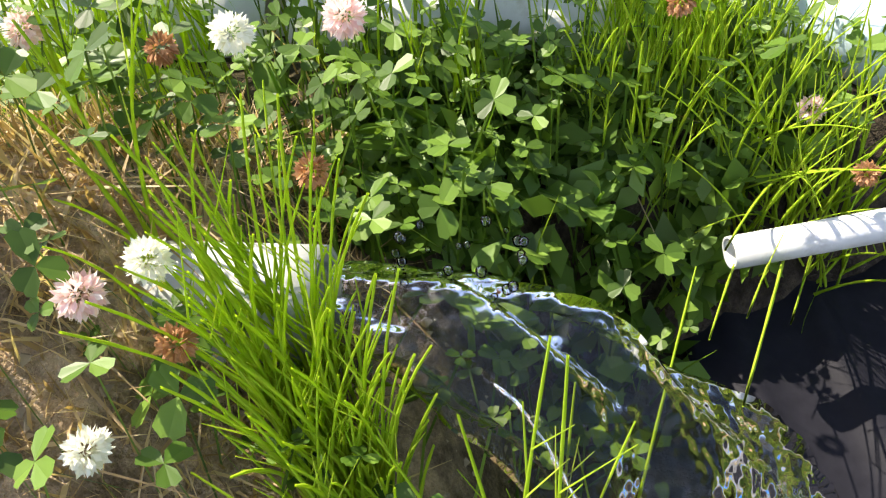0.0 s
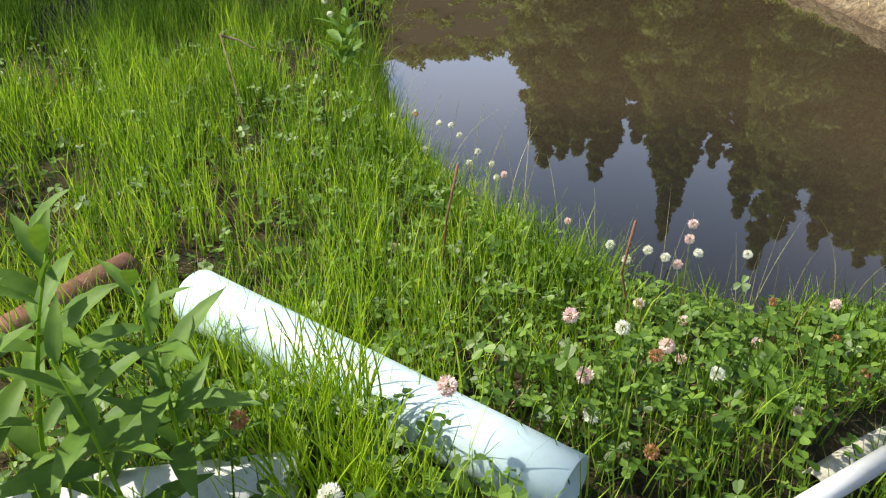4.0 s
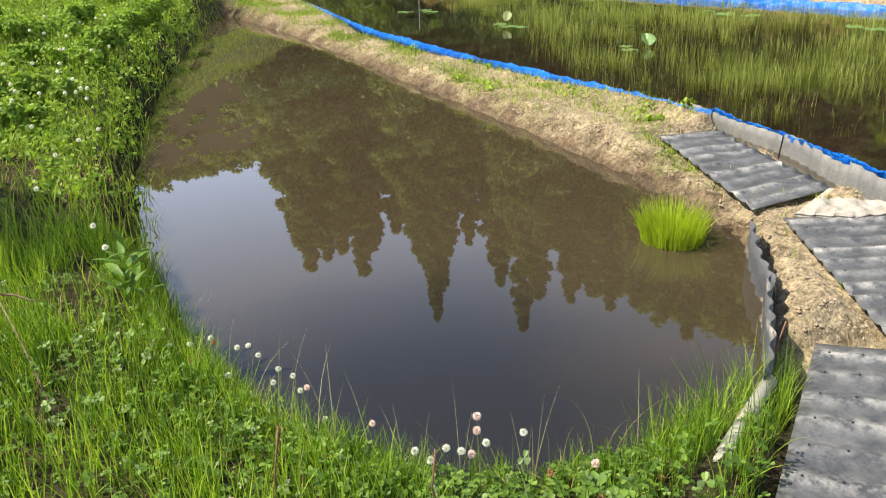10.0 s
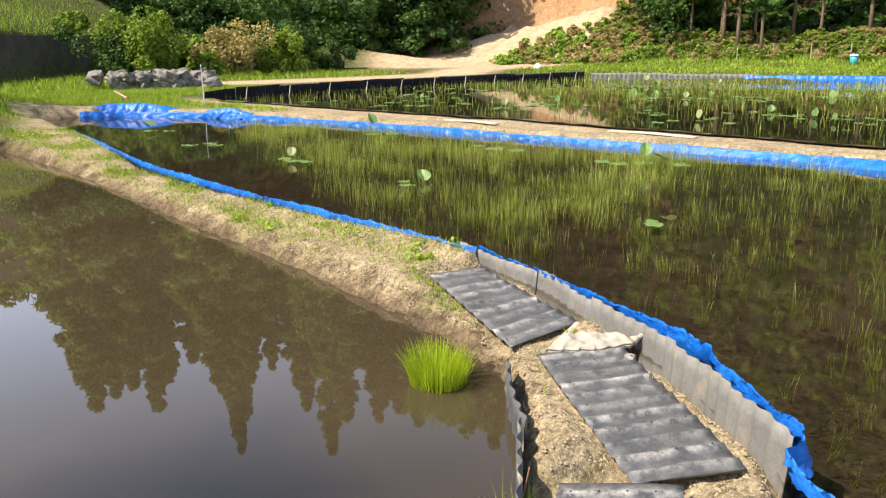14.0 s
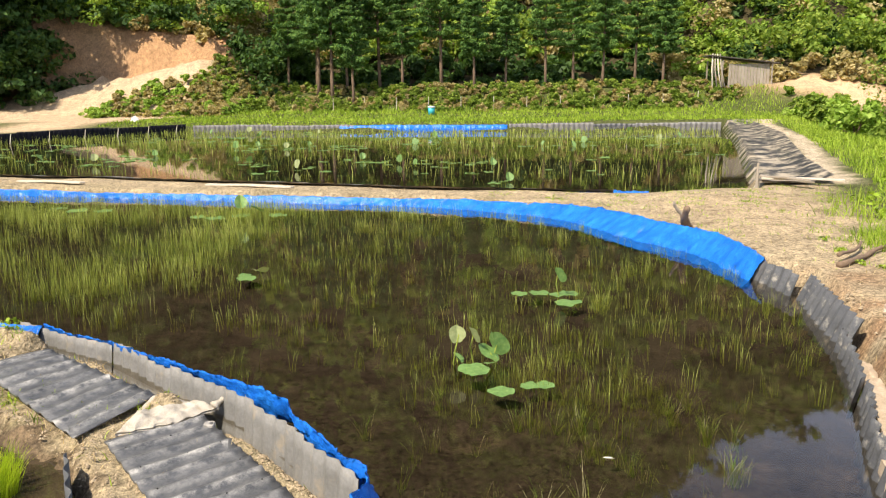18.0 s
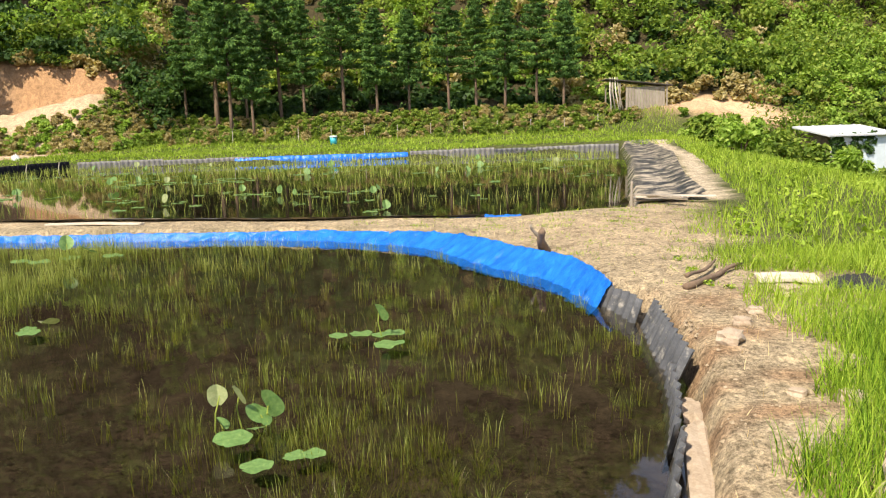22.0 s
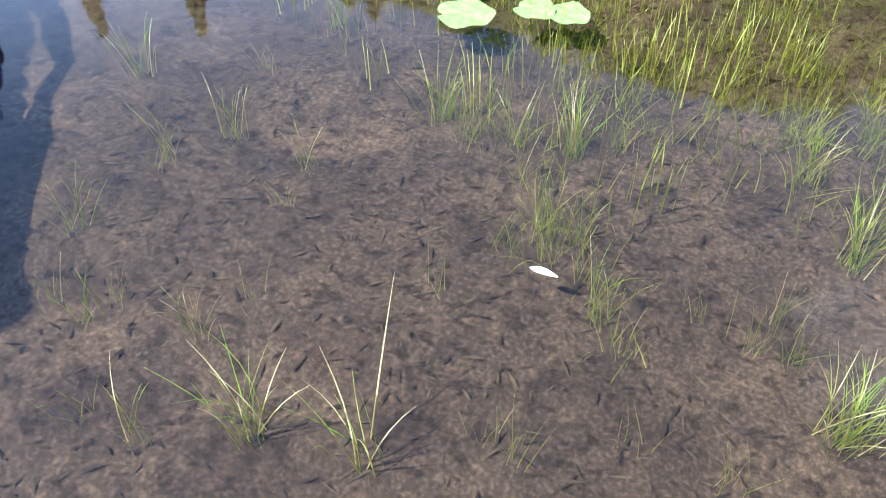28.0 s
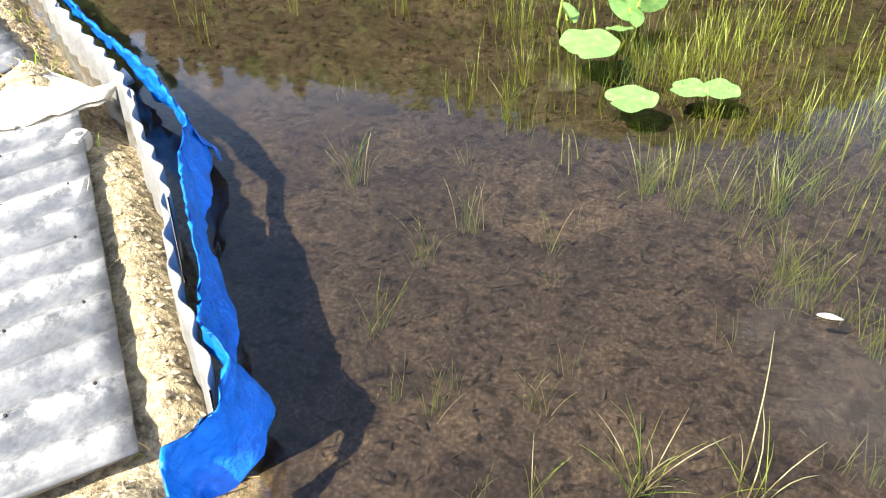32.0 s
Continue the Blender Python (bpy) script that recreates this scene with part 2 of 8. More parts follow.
def dusty_sheet():
    """Grey plastic with dust rubbed along the crests of its waves."""
    m = surface("dusty_grey_sheet", [(0.3, (0.036, 0.038, 0.043)), (0.55, (0.078, 0.081, 0.088)), (0.75, (0.16, 0.16, 0.165))], 4, 60, 0.45, 0.001, spec=0.5)
    nt = m.node_tree
    b = nt.nodes["Principled BSDF"]
    at = nt.nodes.new("ShaderNodeAttribute")
    at.attribute_name = "crest"
    n = ramp(nt, noise_tex(nt, 14, 6, 0.75, stretch=(1, 1, 1)), [(0.41, (0, 0, 0)), (0.68, (1, 1, 1))])
    old = b.inputs["Base Color"].links[0].from_socket
    nt.links.new(mixc(nt, old, (0.50, 0.485, 0.455), mixc(nt, at.outputs["Color"], n, 1.0, "MULTIPLY")), b.inputs["Base Color"])
    return m


M_WALK = dusty_sheet()
M_BLACK = surface("black_plastic", [(0.3, (0.006, 0.006, 0.009)), (0.6, (0.014, 0.014, 0.019)), (0.8, (0.035, 0.035, 0.04))], 4, 60, 0.6, 0.001, stain=((0.22, 0.19, 0.16), 7, 0.64, 0.74), spec=0.14)
M_CLOD = surface("earth_clod", [(0.3, (0.22, 0.165, 0.105)), (0.7, (0.48, 0.385, 0.26))], 30, 90, 0.95, 0.002)
M_STONE = surface("pale_stone", [(0.3, (0.28, 0.21, 0.145)), (0.5, (0.42, 0.33, 0.24)), (0.7, (0.54, 0.45, 0.35))], 6, 60, 0.9, 0.008)
M_ROCK = surface("grey_rock", [(0.3, (0.2, 0.19, 0.17)), (0.5, (0.36, 0.34, 0.31)), (0.7, (0.52, 0.5, 0.46))], 4, 40, 0.9, 0.02)
M_QUARRY = surface("quarry_stone", [(0.3, (0.10, 0.095, 0.085)), (0.5, (0.20, 0.19, 0.17)), (0.7, (0.36, 0.34, 0.30))], 3, 30, 0.9, 0.02)
M_BAG = surface("sackcloth", [(0.3, (0.26, 0.225, 0.175)), (0.5, (0.42, 0.38, 0.32)), (0.7, (0.54, 0.50, 0.43))], 10, 160, 0.85, 0.004, stain=((0.36, 0.27, 0.17), 6.0, 0.56, 0.72))
M_WHITE = surface("white_pvc", [(0.25, (0.52, 0.52, 0.50)), (0.5, (0.68, 0.69, 0.68)), (0.8, (0.76, 0.77, 0.76))], 6, 70, 0.4, 0.0005, stain=((0.45, 0.42, 0.34), 12.0, 0.62, 0.8))
M_GRIMYWHITE = surface("grimy_white_pvc", [(0.25, (0.3, 0.31, 0.28)), (0.5, (0.46, 0.47, 0.44)), (0.8, (0.58, 0.59, 0.56))], 14, 70, 0.45, 0.0008, stain=((0.22, 0.22, 0.14), 22.0, 0.5, 0.7))
M_CYAN = surface("pale_blue_pvc", [(0.25, (0.44, 0.58, 0.60)), (0.5, (0.55, 0.69, 0.71)), (0.8, (0.64, 0.75, 0.76))], 5, 70, 0.35, 0.0005, stain=((0.5, 0.48, 0.4), 12.0, 0.66, 0.82))
M_RUST = surface("rusty_iron", [(0.3, (0.13, 0.055, 0.03)), (0.5, (0.24, 0.115, 0.07)), (0.7, (0.36, 0.2, 0.14))], 10, 90, 0.85, 0.003)
M_BARK = surface("bark", [(0.3, (0.09, 0.06, 0.04)), (0.7, (0.26, 0.18, 0.12))], 5, 30, 0.95, 0.02, stretch=(1, 1, 0.2))
M_GREYPIPE = surface("grimy_pale_pipe", [(0.3, (0.3, 0.29, 0.22)), (0.6, (0.5, 0.48, 0.4)), (0.8, (0.62, 0.6, 0.52))], 9, 60, 0.7, 0.002, stain=((0.16, 0.15, 0.08), 14.0, 0.55, 0.7))
M_WOOD = surface("weathered_wood", [(0.3, (0.2, 0.16, 0.12)), (0.7, (0.42, 0.37, 0.3))], 4, 30, 0.85, 0.003, stretch=(1, 1, 0.15))
M_PALEWOOD = surface("pale_board", [(0.3, (0.45, 0.38, 0.28)), (0.7, (0.7, 0.64, 0.54))], 4, 30, 0.8, 0.003)
M_TIN = surface("tin_roof", [(0.3, (0.55, 0.57, 0.6)), (0.7, (0.75, 0.77, 0.8))], 3, 30, 0.4, 0.002)
M_BLUEROOF = surface("blue_tin_roof", [(0.3, (0.1, 0.3, 0.5)), (0.7, (0.2, 0.45, 0.65))], 3, 30, 0.45, 0.002)
M_PLASTER = surface("white_plaster", [(0.3, (0.55, 0.57, 0.6)), (0.7, (0.75, 0.76, 0.78))], 3, 30, 0.8, 0.002)
M_DARK = surface("dark_opening", [(0.3, (0.02, 0.02, 0.02)), (0.7, (0.04, 0.04, 0.04))], 3, 30, 0.9, 0.0)
M_CONC = surface("old_concrete", [(0.3, (0.04, 0.036, 0.03)), (0.5, (0.08, 0.07, 0.06)), (0.7, (0.14, 0.125, 0.11))], 0.8, 8, 0.95, 0.02)
M_GREENBUCKET = surface("teal_plastic", [(0.3, (0.03, 0.35, 0.42)), (0.7, (0.06, 0.5, 0.58))], 4, 40, 0.4, 0.0)
M_GRASS = leafy("grass_green", [(0.2, (0.07, 0.13, 0.012)), (0.5, (0.24, 0.36, 0.028)), (0.8, (0.42, 0.52, 0.085))], 0.2)
M_HORSE = leafy("horsetail_green", [(0.25, (0.035, 0.085, 0.008)), (0.5, (0.18, 0.32, 0.024)), (0.8, (0.48, 0.60, 0.08))], 0.32, patch=2.5)
M_SHOOT = leafy("tuft_green", [(0.2, (0.22, 0.32, 0.015)), (0.5, (0.44, 0.56, 0.03)), (0.8, (0.66, 0.72, 0.10))], 0.35)
M_JOINT = leafy("horsetail_stem", [(0.2, (0.18, 0.29, 0.015)), (0.5, (0.38, 0.52, 0.03)), (0.8, (0.60, 0.68, 0.10))], 0.35)
M_DRY = leafy("dry_grass", [(0.2, (0.26, 0.17, 0.08)), (0.5, (0.46, 0.34, 0.18)), (0.8, (0.72, 0.60, 0.38))], 0.3)
M_CLOVER = leafy("clover_leaf", [(0.2, (0.04, 0.08, 0.010)), (0.5, (0.085, 0.165, 0.017)), (0.8, (0.21, 0.33, 0.05))], 0.25, 0.45, 0.35, 0.35)
M_WEED = leafy("weed_leaf", [(0.25, (0.03, 0.075, 0.016)), (0.5, (0.085, 0.17, 0.025)), (0.75, (0.2, 0.31, 0.05))], 0.22, 0.55, 2.0, 0.25)
M_REED = leafy("water_grass", [(0.2, (0.11, 0.13, 0.028)), (0.5, (0.25, 0.31, 0.055)), (0.8, (0.50, 0.53, 0.17))], 0.3, patch=0.8)
M_SHOAL = leafy("shoal_grass_green", [(0.2, (0.09, 0.085, 0.025)), (0.5, (0.16, 0.19, 0.035)), (0.8, (0.32, 0.38, 0.08))], 0.3, patch=2.5)
M_STRAWREED = leafy("bleached_shoot", [(0.2, (0.38, 0.36, 0.18)), (0.8, (0.66, 0.62, 0.40))], 0.3, patch=0.8)
M_PINE = leafy("pine_needles", [(0.15, (0.026, 0.068, 0.022)), (0.5, (0.085, 0.18, 0.042)), (0.85, (0.21, 0.33, 0.075))], 0.2, 0.7, 0.6, 0.2)
M_CEDAR = leafy("cedar_sprays", [(0.15, (0.06, 0.10, 0.03)), (0.5, (0.16, 0.22, 0.06)), (0.85, (0.30, 0.36, 0.11))], 0.3, 0.7, 0.4, 0.2)
# yellow-green leaves; on the upper hillside the tone stands for sunlight
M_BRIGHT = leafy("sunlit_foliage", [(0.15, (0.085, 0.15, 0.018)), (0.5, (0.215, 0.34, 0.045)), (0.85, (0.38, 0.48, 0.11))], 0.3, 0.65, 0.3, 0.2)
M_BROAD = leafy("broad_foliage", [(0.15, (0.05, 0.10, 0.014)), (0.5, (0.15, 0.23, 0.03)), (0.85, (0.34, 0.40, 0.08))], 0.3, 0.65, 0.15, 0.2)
# darker foliage copy; on the hillside its tone stands for shade
M_DARKLEAF = leafy("shade_toned_foliage", [(0.15, (0.018, 0.042, 0.011)), (0.5, (0.042, 0.095, 0.02)), (0.85, (0.11, 0.19, 0.04))], 0.25, 0.6, 0.2, 0.25)
M_DRYLEAF = leafy("bamboo_grass", [(0.15, (0.20, 0.15, 0.07)), (0.5, (0.32, 0.27, 0.11)), (0.85, (0.54, 0.45, 0.25))], 0.3, 0.7, 0.5, 0.2)
M_MUDLITTER = leafy("rotting_stalk", [(0.2, (0.014, 0.011, 0.009)), (0.6, (0.034, 0.027, 0.02)), (0.9, (0.10, 0.085, 0.055))], 0.05)
M_DROP = water_mat("water_drop", (1.0, 1.0, 1.0), 0.0, 10.0)
M_JET = water_mat("running_water", (0.82, 0.82, 0.74), 0.022, 32.0, 1.4)
M_LOTUS = leafy("lotus_leaf", [(0.3, (0.10, 0.21, 0.06)), (0.45, (0.18, 0.30, 0.09)), (0.56, (0.29, 0.40, 0.15)), (0.64, (0.46, 0.47, 0.24)), (0.72, (0.34, 0.23, 0.09))], 0.16, 0.5, 3.2, 0.4)
M_LOTUSPALE = leafy("lotus_underside", [(0.3, (0.22, 0.27, 0.11)), (0.5, (0.32, 0.35, 0.17)), (0.7, (0.38, 0.35, 0.19))], 0.12, 0.6, 3.2, 0.3)
M_PALELEAF = leafy("withered_leaf", [(0.2, (0.7, 0.66, 0.52)), (0.8, (0.8, 0.78, 0.68))], 0.2)
M_PETAL = leafy("clover_petal", [(0.1, (0.66, 0.38, 0.34)), (0.45, (0.80, 0.64, 0.60)), (0.8, (0.84, 0.80, 0.74))], 0.2, 0.6, 9.0, glow=(0.9, 0.85, 0.8))
M_BROWNPETAL = leafy("withered_petal", [(0.2, (0.28, 0.13, 0.05)), (0.8, (0.55, 0.32, 0.17))], 0.2, 0.7, 9.0, glow=(0.9, 0.8, 0.6))
M_DANDELION = leafy("white_petal", [(0.2, (0.72, 0.72, 0.6)), (0.8, (0.82, 0.82, 0.76))], 0.2, 0.6, 9.0, glow=(0.9, 0.9, 0.8))


# ---- mesh helpers ----
def mesh_of(name, verts, quads=None, tris=None, mats=(), smooth=False):
    me = bpy.data.meshes.new(name)
    verts = np.asarray(verts, np.float32).reshape(-1, 3)
    parts = [np.asarray(a, np.int32) for a in (quads, tris) if a is not None and len(a)]
    me.vertices.add(len(verts))
    me.vertices.foreach_set("co", verts.ravel())
    loops = np.concatenate([p.ravel() for p in parts])
    sizes = np.concatenate([np.full(len(p), p.shape[1], np.int32) for p in parts])
    me.loops.add(len(loops))
    me.loops.foreach_set("vertex_index", loops)
    me.polygons.add(len(sizes))
    me.polygons.foreach_set("loop_start", np.concatenate([[0], np.cumsum(sizes)[:-1]]).astype(np.int32))
    me.polygons.foreach_set("use_smooth", np.full(len(sizes), smooth))
    me.update(calc_edges=True)
    me.validate()
    for m in mats:
        me.materials.append(m)
    return me


def stuff(name, me, label, category):
    return tagged(new(name, me), label, category, kind="stuff")


def part(name, bm, material, parent=None, label="", smooth=False):
    me = bpy.data.meshes.new(name)
    for f in bm.faces:
        f.smooth = smooth
    bm.to_mesh(me)
    bm.free()
    me.materials.append(material)
    ob = new(name, me)
    ob.parent = parent
    if label:
        tagged(ob, label)
    return ob


def mpart(name, me, parent=None, label=""):
    ob = new(name, me)
    ob.parent = parent
    if label:
        tagged(ob, label)
    return ob


def empty(name, loc=(0, 0, 0), label="", category="", group="", kind=""):
    ob = new(name)
    ob.location = loc
    ob.empty_display_size = 0.1
    return tagged(ob, label, category, group, kind)


def box_bm(sx, sy, sz, bevel=0.0, at=(0, 0, 0), rot=None):
    bm = bmesh.new()
    bmesh.ops.create_cube(bm, size=1)
    bmesh.ops.scale(bm, vec=(sx, sy, sz), verts=bm.verts)
    if bevel:
        bmesh.ops.bevel(bm, geom=bm.edges[:], offset=bevel, segments=2, affect="EDGES")
    if rot is not None:
        bmesh.ops.transform(bm, matrix=rot.to_4x4(), verts=bm.verts)
    bmesh.ops.translate(bm, vec=at, verts=bm.verts)
    return bm


def grid_faces(nu, nv, closed=False):
    i, j = np.meshgrid(np.arange(nu - 1), np.arange(nv if closed else nv - 1), indexing="ij")
    a, b = i * nv + j, i * nv + (j + 1) % nv
    return np.stack([a, b, b + nv, a + nv], -1).reshape(-1, 4)


def frames_along(pts):
    pts = np.asarray(pts, float)
    t = np.gradient(pts, axis=0)
    t /= np.linalg.norm(t, axis=1, keepdims=True)
    ref = np.array([0, 0, 1.0]) if abs(t[:, 2]).mean() < 0.8 else np.array([1.0, 0, 0])
    s = np.cross(t, ref)
    s /= np.linalg.norm(s, axis=1, keepdims=True)
    return pts, t, s, np.cross(s, t)


def tube_mesh(name, pts, radii, mat, sides=12, caps=True, smooth=True):
    pts, t, s, u = frames_along(pts)
    r = np.broadcast_to(np.asarray(radii, float), (len(pts),))
    a = np.linspace(0, 2 * np.pi, sides, endpoint=False)
    v = pts[:, None] + r[:, None, None] * (np.cos(a)[None, :, None] * s[:, None] + np.sin(a)[None, :, None] * u[:, None])
    q, tr = grid_faces(len(pts), sides, True), None
    v = v.reshape(-1, 3)
    if caps:
        n = len(v)
        v = np.concatenate([v, pts[:1], pts[-1:]])
        k = np.arange(sides)
        e = (len(pts) - 1) * sides
        tr = np.concatenate([np.stack([np.full(sides, n), (k + 1) % sides, k], 1), np.stack([np.full(sides, n + 1), e + k, e + (k + 1) % sides], 1)])
    return mesh_of(name, v, q, tr, [mat], smooth)


def hollow_pipe(name, a, b, r, wall, mat, sides=28, rings=6):
    """A pipe from a to b with an open bore."""
    a, b = np.array(a, float), np.array(b, float)
    line = a + (b - a) * np.linspace(0, 1, rings)[:, None]
    prof = np.concatenate([line, line[::-1]])
    rad = np.concatenate([np.full(rings, r), np.full(rings, r - wall)])
    _, t, s, u = frames_along(line)
    s, u = s[0], u[0]
    an = np.linspace(0, 2 * np.pi, sides, endpoint=False)
    v = prof[:, None] + rad[:, None, None] * (np.cos(an)[None, :, None] * s + np.sin(an)[None, :, None] * u)
    q = grid_faces(2 * rings, sides, True)
    k = np.arange(sides)
    e = (2 * rings - 1) * sides
    q = np.concatenate([q, np.stack([e + k, e + (k + 1) % sides, (k + 1) % sides, k], 1)])
    return mesh_of(name, v, q, None, [mat], True)


def smooth01(x):
    x = np.clip(x, 0, 1)
    return x * x * (3 - 2 * x)


def signed_dist(px, py, poly):
    """Distance to a polygon, negative inside."""
    poly = np.asarray(poly, float)
    d = np.full(px.shape, 1e9)
    inside = np.zeros(px.shape, bool)
    for (x1, y1), (x2, y2) in zip(poly, np.roll(poly, -1, 0)):
        dx, dy = x2 - x1, y2 - y1
        t = np.clip(((px - x1) * dx + (py - y1) * dy) / (dx * dx + dy * dy), 0, 1)
        d = np.minimum(d, np.hypot(px - x1 - t * dx, py - y1 - t * dy))
        cross = (y1 > py) != (y2 > py)
        if dy:
            inside ^= cross & (px < (py - y1) * dx / dy + x1)
    return np.where(inside, -d, d)


def line_dist(px, py, pts):
    pts = np.asarray(pts, float)
    d = np.full(px.shape, 1e9)
    for (x1, y1), (x2, y2) in zip(pts[:-1], pts[1:]):
        dx, dy = x2 - x1, y2 - y1
        t = np.clip(((px - x1) * dx + (py - y1) * dy) / (dx * dx + dy * dy), 0, 1)
        d = np.minimum(d, np.hypot(px - x1 - t * dx, py - y1 - t * dy))
    return d


def waves(x, y, seed, scale):
    """A cheap rolling unevenness between -1 and 1."""
    r = np.random.default_rng(seed)
    out = np.zeros(np.shape(x))
    for _ in range(7):
        a, p, k = r.uniform(0, 6.28), r.uniform(0, 6.28), r.uniform(0.5, 2.2) / scale
        out = out + np.sin((x * np.cos(a) + y * np.sin(a)) * k * 6.28 + p)
    return out / 5


def resample(pts, step):
    pts = np.asarray(pts, float)
    seg = np.linalg.norm(np.diff(pts, axis=0), axis=1)
    s = np.concatenate([[0], np.cumsum(seg)])
    n = max(2, int(s[-1] / step) + 1)
    q = np.linspace(0, s[-1], n)
    return np.stack([np.interp(q, s, pts[:, k]) for k in range(pts.shape[1])], 1), q


def rounded(pts, n=3):
    """Corner cutting, for a smooth line through a few points."""
    pts = np.asarray(pts, float)
    for _ in range(n):
        a, b = pts[:-1], pts[1:]
        mid = np.stack([0.75 * a + 0.25 * b, 0.25 * a + 0.75 * b], 1).reshape(-1, pts.shape[1])
        pts = np.concatenate([pts[:1], mid, pts[-1:]])
    return pts


# ---- the plan ----
POND1 = [(7.8, 16.2), (7.0, 12.4), (6.2, 9.5), (5.57, 7.4), (5.04, 5.55), (4.62, 4.1), (4.3, 3.1), (4.06, 2.5), (3.8, 2.05), (3.35, 1.66), (2.88, 1.33), (2.5, 1.13), (2.25, 1.05),
         (1.9, 1.15), (1.5, 1.3), (1.15, 1.55), (1.0, 1.9), (0.95, 2.4), (1.0, 3.0), (1.2, 4.0), (1.6, 5.2), (2.2, 6.8), (3.4, 9.2), (5.3, 12.6), (6.9, 15.4)]
NEAR_EDGE = [(11.0, 20.3), (10.2, 18.0), (9.0, 14.6), (8.1, 12.3), (7.32, 10.44), (6.71, 8.26), (6.32, 6.5), (6.0, 5.15), (5.8, 4.17), (5.54, 3.27), (5.16, 2.5), (4.69, 1.84), (4.17, 1.07), (3.8, 0.72), (3.44, 0.37), (3.1, 0.2)]
CAMERA_EDGE = [(2.8, -0.2), (2.72, -0.7), (2.75, -1.3), (3.0, -1.7)]
RIGHT_EDGE = [(3.3, -1.86), (3.6, -1.93), (4.04, -2.09), (4.6, -2.25), (5.3, -2.43), (6.0, -2.60), (7.5, -2.70), (8.13, -2.52)]
FAR_EDGE = [(8.13, -2.46), (9.0, -2.36), (9.55, -2.2), (9.95, -1.9), (10.5, -1.55), (11.4, -1.1), (11.95, -0.75), (12.4, 0.0), (12.8, 0.8), (13.1, 2.0), (13.3, 4.0), (13.6, 6.5), (13.8, 8.5), (14.05, 11.0), (14.1, 14.0), (13.9, 16.2), (13.7, 17.6), (13.1, 19.1), (12.2, 20.4)]
POND2 = NEAR_EDGE + CAMERA_EDGE + RIGHT_EDGE + FAR_EDGE[1:]
POND3 = [(14.3, -4.0), (14.0, -1.5), (14.7, 2), (15.3, 5), (16, 9), (16.4, 13), (17.3, 20), (18.3, 22.3), (24, 22.8), (32, 21.5), (40, 18.3), (40.5, 9), (41.3, 0), (42.3, -9.4), (30, -7.2), (18.2, -4.8)]
PLATE_BEDS = [[(4.85, 3.31), (5.22, 3.03), (4.49, 1.85), (3.93, 2.03)], [(3.89, 1.83), (4.29, 1.48), (3.24, 0.48), (2.87, 0.84)], [(2.71, 1.09), (2.97, 0.66), (1.62, 0.19), (1.34, 0.60)]]


FOOT = [(30, 57), (38, 49), (48, 39), (55, 30), (58, 20), (57.5, 8), (57.5, -10), (53.5, -17), (54, -24), (60, -34), (62, -60), (50, -110), (600, -300), (900, 100), (500, 900), (62, 114)]


def skyline(bearing):
    """Height angle of the treetops seen from the ponds."""
    return np.interp(bearing, [-20, 20, 30, 38.7, 42.6, 49, 55, 60, 68, 75, 79, 88, 93, 96, 98, 100, 102, 104, 108, 111, 150], [15, 18, 20, 22, 24.8, 25.7, 27.2, 28.4, 30.1, 31, 32.3, 32.6, 31.4, 30, 28.5, 27, 25.2, 23.3, 21.8, 19.8, 15])


def hill(x, y):
    """The wooded slope behind the far pond, and the hills that close the valley."""
    d = -signed_dist(x, y, FOOT)
    z = 1.5 * smooth01((d + 4.5) / 4.5) + np.clip(d - 3, 0, None) * (0.45 + 0.55 * smooth01((d - 8) / 20))
    z = np.minimum(z, 60 + 4 * waves(x, y, 61, 60))
    z = np.minimum(z, np.maximum(1.5, np.hypot(x, y) * np.tan(np.radians(skyline(np.degrees(np.arctan2(x, y))) - 4.5))))
    v = y * 0.97 + x * 0.05 - 120
    z2 = np.clip(v * 0.6, 0, 74 + 5 * waves(x, y, 62, 90))
    w = -y - 70 - 0.1 * x
    z3 = np.clip(w * 0.35, 0, 40)
    k = -x - 60
    z4 = np.clip(k * 0.35, 0, 35)
    return np.maximum(np.maximum(z, z2), np.maximum(z3, z4))


def cutting(x, y):
    """Where the slope is dug away to bare sand, 0 to 1."""
    k = cut_foot(y)
    a = smooth01((y - 23.0) / 2.5) * smooth01((44 - y) / 3) * smooth01((x - k + 7.5) / 2) * smooth01((k + 2.9 - x) / 0.5)
    a = np.maximum(a, smooth01(1.5 - 1.3 * np.hypot((x - 49) / 7, (y - 33) / 6.5)))
    b = smooth01(1.25 - np.hypot((x - 55.3) / 3.4, (y + 19.5) / 5.8))
    return np.clip(1.6 * a, 0, 1), np.clip(1.5 * b, 0, 1)


def cut_foot(y):
    """Where the crest of the sand spur runs."""
    return 57.0 - 0.3 * np.clip(y - 32, 0, None)


